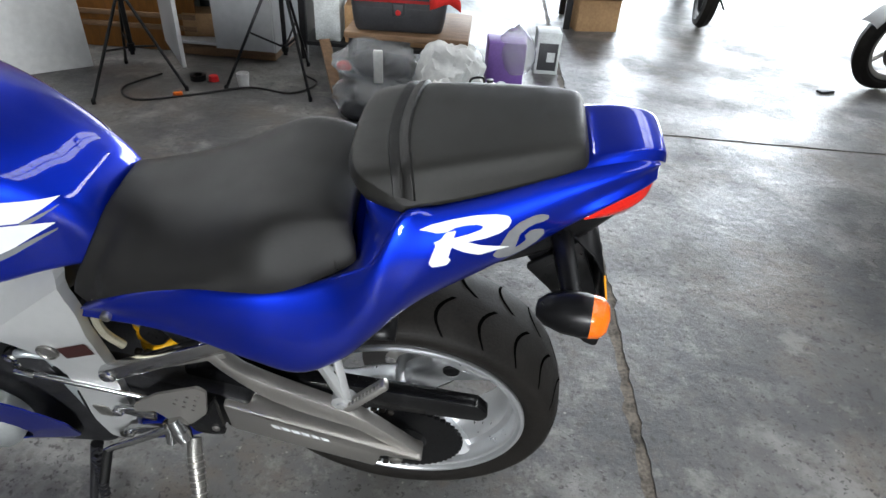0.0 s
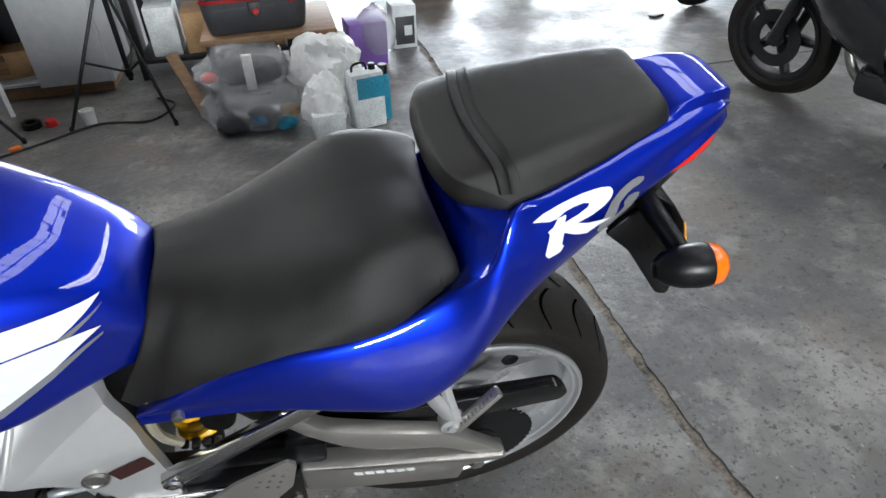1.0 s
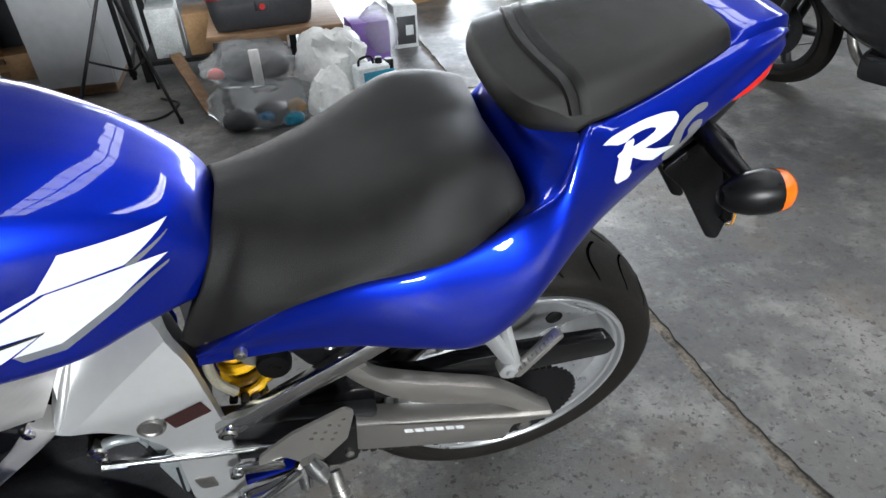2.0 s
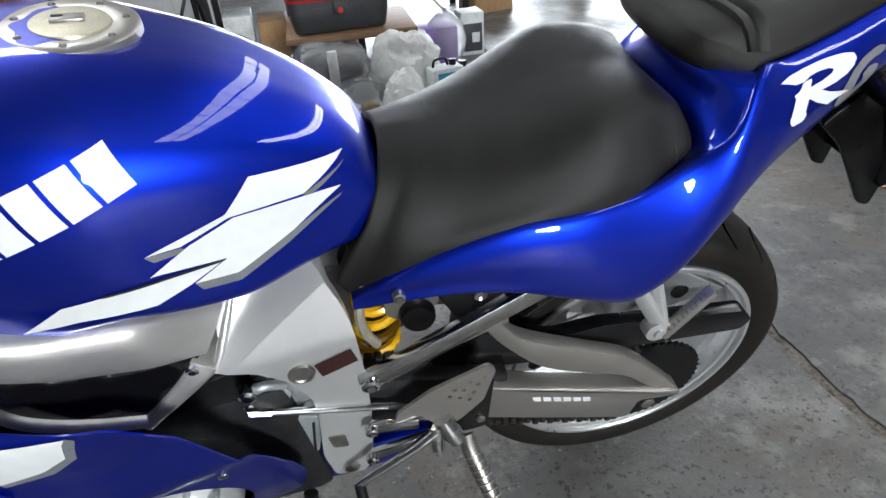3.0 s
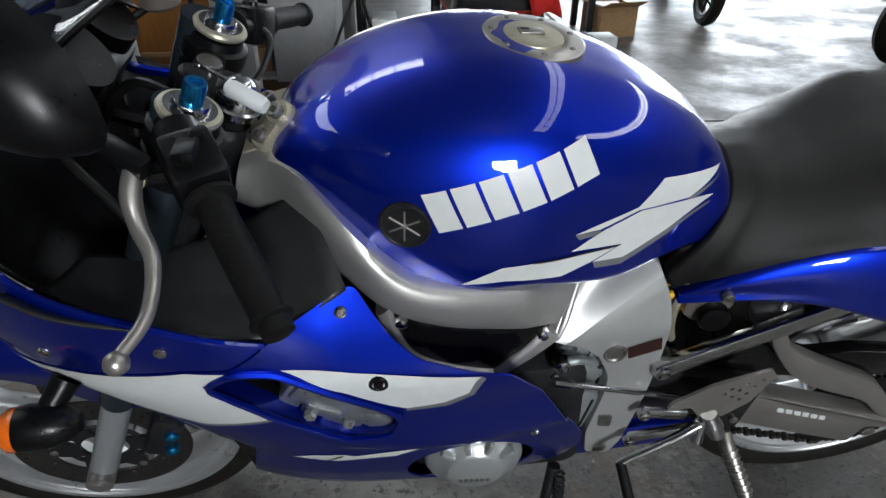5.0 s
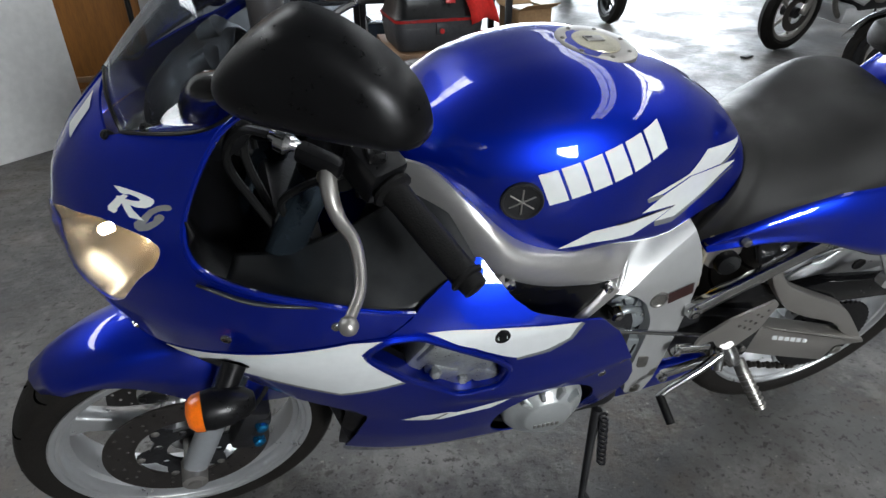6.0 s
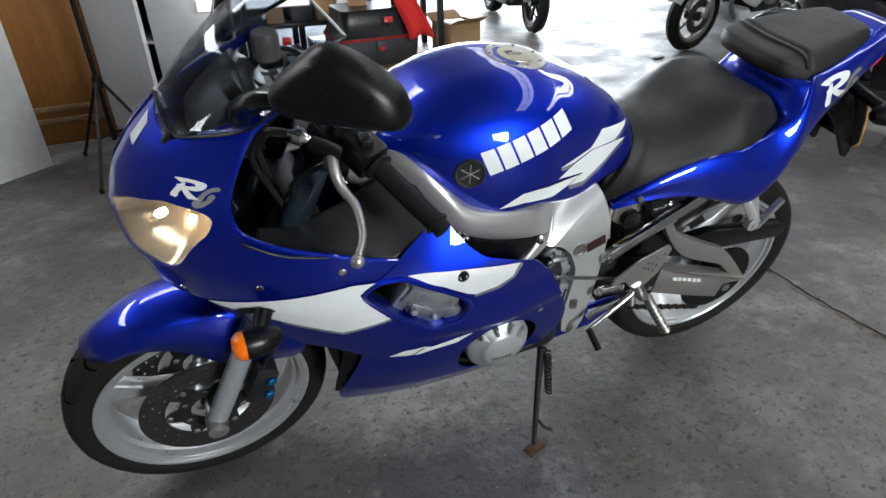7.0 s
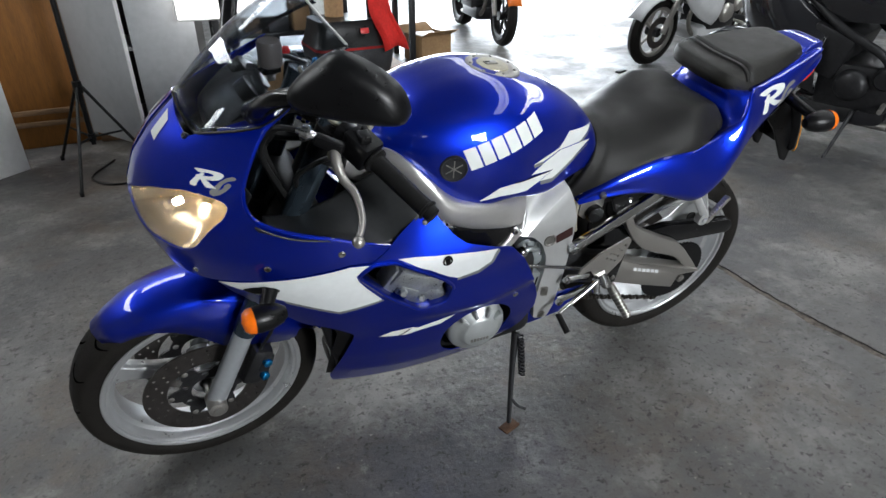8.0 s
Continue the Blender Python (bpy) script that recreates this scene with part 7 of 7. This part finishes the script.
bag((-0.40, 2.10, 0.0), (0.24, 0.13, 0.13), 2, CLEARBAG, "clear plastic bag with blue and green goods", ((DARKGREY, -0.12, -0.05, 0.01, 0.085), (BLUEANO, 0.0, -0.09, 0.05, 0.04), (TEAL, 0.12, -0.08, 0.01, 0.055), (CARD, 0.14, -0.05, 0.06, 0.05), (DARKGREY, 0.02, -0.03, 0.01, 0.09)))
stick("white_label_band", boxm((0.045, 0.02, 0.17), pose(-0.405, 2.015, 0.30, 8, 0, 4), 0.006), WHITEBAG, "white paper band round a bag", "label")
bag((-0.06, 2.14, 0.10), (0.17, 0.13, 0.18), 3, WHITEBAG, "white translucent plastic bag")
bag((-0.09, 1.97, 0.0), (0.10, 0.07, 0.16), 4, WHITEBAG, "white plastic bag round a carton")
stick("pale_carton", boxm((0.15, 0.12, 0.11), pose(-0.09, 1.93, 0.055, 0, 0, 6), 0.006), PALEBOX, "pale carton on the floor before the bags", "box")
can = thing("oil_can", pose(0.105, 1.965, 0, 0, 0, 12), "pale blue metal can with a teal label", "can")
part("body", boxm((0.16, 0.10, 0.27), pose(0, 0, 0.135), 0.012), PALEBOX, can)
part("label_panel", boxm((0.13, 0.004, 0.10), pose(0.01, -0.051, 0.20), 0.001), TEAL, can)
part("label_panel", boxm((0.004, 0.08, 0.20), pose(0.081, 0, 0.14), 0.001), TEAL, can)
part("cap", lathe([(0, 0.03), (0.016, 0.028), (0.018, 0.0)], (0, 0, 1), (0.04, 0, 0.268), 16), BLACK, can)
part("handle", tube([(-0.06, 0, 0.27), (-0.05, 0, 0.30), (0.0, 0, 0.305), (0.015, 0, 0.272)], 0.006, 8), BLACK, can)
spray = thing("spray_can", pose(0.20, 2.02, 0), "teal spray can standing on the floor", "can")
part("body", lathe([(0, 0), (0.030, 0), (0.032, 0.004), (0.032, 0.20), (0.024, 0.225), (0.0, 0.226)], (0, 0, 1), (0, 0, 0), 24), TEAL, spray)
part("cap", lathe([(0.024, 0.226), (0.024, 0.265), (0.020, 0.27), (0, 0.27)], (0, 0, 1), (0, 0, 0), 20), BLACK, spray)
pb = thing("purple_carton", pose(0.23, 2.86, 0, 0, 0, 5), "purple carton partly wrapped in clear plastic", "box")
part("carton", boxm((0.22, 0.20, 0.25), pose(0, 0, 0.125), 0.006), PURPLE, pb)
part("wrap", moved(lump((0.11, 0.13, 0.15), 9, 0.2, 3), pose(0.06, -0.03, 0.07)), CLEARBAG, pb, angle=35)
gb = thing("grey_carton", pose(0.50, 3.10, 0, 0, 0, 3), "white and grey printed carton on the floor", "box")
part("carton", boxm((0.15, 0.16, 0.26), pose(0, 0, 0.13), 0.004), PALEBOX, gb)
part("print", boxm((0.12, 0.004, 0.17), pose(0, -0.082, 0.11), 0.001), DARKGREY, gb)
part("print", boxm((0.05, 0.004, 0.06), pose(0.02, -0.0845, 0.11), 0.001), PALEBOX, gb)
cbx = thing("carton", pose(0.93, 4.30, 0, 0, 0, 14), "open brown cardboard carton on the floor", "box")
for sx, sy, w, d in ((0, -1, 0.34, 0.008), (0, 1, 0.34, 0.008), (-1, 0, 0.008, 0.30), (1, 0, 0.008, 0.30)):
    part("side", boxm((w, d, 0.24), pose(sx * 0.166, sy * 0.146, 0.12), 0.001), CARD, cbx)
part("bottom", boxm((0.33, 0.29, 0.008), pose(0, 0, 0.005)), CARD, cbx)
part("flap", boxm((0.34, 0.14, 0.006), pose(0, -0.205, 0.262, -25), 0.001), CARD, cbx)
part("flap", boxm((0.34, 0.14, 0.006), pose(0, 0.205, 0.262, 25), 0.001), CARD, cbx)
stick("white_paper", boxm((0.26, 0.22, 0.02), pose(0.93, 4.28, 0.225, 4, 3, 20), 0.003), WHITEBAG, "white paper lying in the carton", "paper")
# dark shelving behind the bench
sh = thing("shelving", pose(-0.62, 3.15, 0), "dark steel shelving filled with dusty parts", "shelving")
for sx in (-1, 1):
    for sy in (-1, 1):
        part("post", boxm((0.04, 0.04, 2.0), pose(sx * 0.42, sy * 0.2, 1.0), 0.002), DARKMETAL, sh)
for z in (0.10, 0.55, 1.0, 1.5, 1.95):
    part("shelf", boxm((0.86, 0.42, 0.025), pose(0, 0, z), 0.002), DARKMETAL, sh)
rr = random.Random(5)
for z in (0.1125, 0.5625, 1.0125):
    x = -0.98
    while x < -0.30:
        w, h = rr.uniform(0.09, 0.2), rr.uniform(0.12, 0.32)
        stick("parts_box", boxm((w, 0.28, h), pose(x + w / 2, 3.12, z + h / 2, 0, 0, rr.uniform(-5, 5)), 0.005), rr.choice((DARKGREY, CARD, BLACK, TUBEGREY, DARKWOOD, PALEBOX)), "dusty storage box on the shelving", "box", "boxes on the shelving")
        x += w + 0.03
stick("plank", boxm((0.06, 0.42, 0.02), pose(-0.74, 2.42, 0.13, 30, 0, 24), 0.003), DARKWOOD, "brown plank leaning by the bench", "plank")
# cable, tape and scraps on the floor
cab_pts = [(-1.75, 2.45), (-1.85, 2.2), (-1.70, 2.05), (-1.45, 2.18), (-1.2, 2.35), (-0.95, 2.32), (-0.85, 2.5), (-0.95, 2.62)]
stick("floor_cable", tube([(x, y, 0.006) for x, y in cab_pts], 0.006, 8), FLOORCABLE, "black cable lying in loops on the floor", "cable")
stick("tape_roll", lathe([(0.025, 0.0), (0.045, 0.0), (0.045, 0.03), (0.025, 0.03), (0.025, 0.0)], (0, 0, 1), (-1.52, 2.42, 0.001), 28), BLACK, "black roll of tape on the floor", "tape")
stick("bottle_top", lathe([(0, 0.03), (0.025, 0.03), (0.03, 0.0), (0, 0)], (0, 0, 1), (-1.43, 2.42, 0.001), 18), REDPLASTIC, "small red plastic bottle top on the floor", "bottle top")
stick("orange_plug", boxm((0.05, 0.03, 0.025), pose(-1.52, 2.15, 0.0135, 0, 0, 30), 0.006), ORANGEPAINT, "orange plug on the floor", "plug")
stick("plastic_cup", lathe([(0, 0.0), (0.028, 0.0), (0.036, 0.075), (0.034, 0.075), (0.026, 0.004)], (0, 0, 1), (-1.24, 2.38, 0.001), 20), WHITEBAG, "white plastic cup on the floor", "cup")
stick("dark_strap", boxm((0.11, 0.05, 0.015), pose(2.32, 3.12, 0.008, 0, 0, 25), 0.004), DARKGREY, "dark strap lying on the floor", "strap")


# other motorcycles
def parked_bike(name, m, paint, rimmat, label, R=0.30, faired=True, bright=True):
    """A plain parked motorcycle; its front is at -x."""
    b = thing(name, m, label, "motorcycle", "parked motorcycles")
    trim, disc_mat, wide = (SATIN, DISC, 1.0) if bright else (DARKMETAL, DARKMETAL, 1.8)
    for nm, x, w in (("front_wheel", -1.40, 0.055), ("rear_wheel", 0.0, 0.075)):
        wr = part(nm, lathe([(R - 0.085, -w * 0.7), (R - 0.06, -w), (R - 0.02, -w * 0.8), (R, 0), (R - 0.02, w * 0.8), (R - 0.06, w), (R - 0.085, w * 0.7)], (0, 1, 0), (x, 0, R), 48), RUBBER, b)
        part("rim", lathe([(R - 0.08, -w * 0.75), (R - 0.105, -w * 0.5), (R - 0.11, 0), (R - 0.105, w * 0.5), (R - 0.08, w * 0.75)], (0, 1, 0), (x, 0, R), 48), rimmat, wr, thick=0.005)
        part("hub", lathe([(0, -0.06), (0.04, -0.06), (0.045, 0.06), (0, 0.06)], (0, 1, 0), (x, 0, R), 24), DARKMETAL, wr)
        part("brake_disc", lathe([(0.08, -0.058), (0.14, -0.058), (0.14, -0.053), (0.08, -0.053), (0.08, -0.058)], (0, 1, 0), (x, 0, R), 36), disc_mat, wr)
        for k in range(5):
            a = 2 * math.pi * k / 5
            part("spoke", tube([(x + 0.04 * math.cos(a), 0, R + 0.04 * math.sin(a)), (x + (R - 0.1) * math.cos(a), 0, R + (R - 0.1) * math.sin(a))], [0.016 * wide, 0.012 * wide], 8), rimmat, wr)
    for sd in (-1, 1):
        part("fork_leg", tube([(-1.39, sd * 0.095, R), (-1.26, sd * 0.095, R + 0.32)], 0.026, 12), trim, b)
        part("fork_tube", tube([(-1.27, sd * 0.095, R + 0.30), (-1.10, sd * 0.095, 1.02)], 0.020, 12), CHROME if bright else DARKMETAL, b)
        part("handlebar", tube([(-1.10, sd * 0.08, 1.03), (-1.05, sd * 0.22, 1.06), (-0.98, sd * 0.36, 1.02)], [0.012, 0.012, 0.017], 10), BLACK, b)
        part("swingarm", tube([(-0.50, sd * 0.10, 0.40), (0.0, sd * 0.11, R)], 0.026, 10), DARKMETAL, b)
        part("frame_tube", tube([(-1.05, sd * 0.06, 0.92), (-0.75, sd * 0.16, 0.74), (-0.48, sd * 0.14, 0.58), (-0.50, sd * 0.13, 0.36)], 0.024, 10), DARKMETAL, b)
        part("foot_rest", tube([(-0.44, sd * 0.14, 0.36), (-0.42, sd * 0.26, 0.35)], 0.013, 8), SATIN, b)
        part("engine_cover", lathe([(0, 0.035), (0.06, 0.03), (0.085, 0.008), (0.09, -0.02)], (0, sd, 0), (-0.62, sd * 0.19, 0.44), 28), trim, b)
        part("engine_cover", lathe([(0, 0.03), (0.045, 0.026), (0.06, 0.006), (0.062, -0.02)], (0, sd, 0), (-0.46, sd * 0.18, 0.50), 24), trim, b)
        part("exhaust_pipe", tube([(-0.98, sd * 0.07, 0.55), (-1.02, sd * 0.08, 0.36), (-0.86, sd * 0.10, 0.22), (-0.40, sd * 0.13, 0.22)], 0.021, 10), STEEL, b)
    part("engine", join(boxm((0.40, 0.34, 0.26), pose(-0.62, 0, 0.42), 0.03), boxm((0.24, 0.36, 0.26), pose(-0.80, 0, 0.60, 0, 18), 0.02)), DARKMETAL, b)
    part("belly_pan", boxm((0.52, 0.30, 0.14), pose(-0.68, 0, 0.26), 0.04), paint if faired else DARKMETAL, b)
    rows = []
    for i in range(9):
        a = radians(25 + 125 * i / 8)
        rows.append([Vector((-1.40 - (R + 0.025) * math.cos(a), 0.075 * u, R + (R + 0.025 - 0.03 * abs(u) ** 3) * math.sin(a))) for u in (-1, -0.7, 0, 0.7, 1)])
    part("front_fender", grid_mesh(rows), paint, b, thick=0.003)
    st = []
    for x, zt, zb, w in ((-1.02, 0.88, 0.84, 0.05), (-0.95, 0.98, 0.80, 0.12), (-0.80, 1.04, 0.77, 0.17), (-0.65, 1.01, 0.77, 0.165), (-0.52, 0.92, 0.77, 0.12), (-0.46, 0.85, 0.79, 0.08)):
        st.append([(x, 0, zt), (x, -0.6 * w, zt - 0.02), (x, -w, (zt + zb) / 2), (x, -0.85 * w, zb)])
    part("fuel_tank", mirrored(grid_mesh(net(st, 4, 4))), paint, b)
    st = []
    for x, zt, zb, w in ((-0.48, 0.82, 0.76, 0.10), (-0.30, 0.81, 0.74, 0.14), (-0.10, 0.86, 0.76, 0.14), (0.12, 0.90, 0.80, 0.11), (0.22, 0.89, 0.83, 0.06)):
        st.append([(x, 0, zt), (x, -0.7 * w, zt - 0.01), (x, -w, (zt + zb) / 2), (x, -0.9 * w, zb)])
    part("seat", mirrored(grid_mesh(net(st, 4, 4))), VINYL, b)
    st = []
    for x, zt, zb, w in ((-0.42, 0.76, 0.60, 0.13), (-0.20, 0.76, 0.62, 0.15), (0.05, 0.82, 0.70, 0.12), (0.30, 0.90, 0.82, 0.07)):
        st.append([(x, -w * 0.9, zt), (x, -w, (zt + zb) / 2), (x, -w * 0.85, zb)])
    pair("tail_panel", grid_mesh(net(st, 4, 4)), paint, b, thick=0.004)
    if faired:
        st = []
        for x, zt, zb, w in ((-1.40, 0.86, 0.78, 0.05), (-1.30, 1.02, 0.66, 0.16), (-1.15, 1.06, 0.50, 0.22), (-0.98, 0.86, 0.40, 0.24), (-0.80, 0.74, 0.34, 0.24)):
            st.append([(x, -w * 0.55, zt), (x, -w, zt * 0.62 + zb * 0.38), (x, -w * 0.97, zt * 0.25 + zb * 0.75), (x, -w * 0.75, zb)])
        pair("side_fairing", grid_mesh(net(st, 5, 5)), paint, b, thick=0.004)
    part("side_stand", tube([(-0.58, -0.14, 0.30), (-0.62, -0.33, 0.03), (-0.63, -0.345, 0.012)], [0.012, 0.010, 0.012], 8), DARKMETAL, b)
    return b


parked_bike("parked_motorcycle", pose(2.58, 0.40, 0, 8, 0, -74), BLACKPAINT, DARKMETAL, "black sports motorcycle parked on its side stand", bright=False)
parked_bike("parked_motorcycle", pose(4.09, 3.58, 0, 6, 0, 12), WHITEPAINT, SATIN, "white and silver motorcycle parked in the workshop")
parked_bike("parked_motorcycle", pose(2.04, 5.96, 0, 3, 0, 83), ORANGEPAINT, DARKMETAL, "orange motorcycle parked near the gate", faired=False)
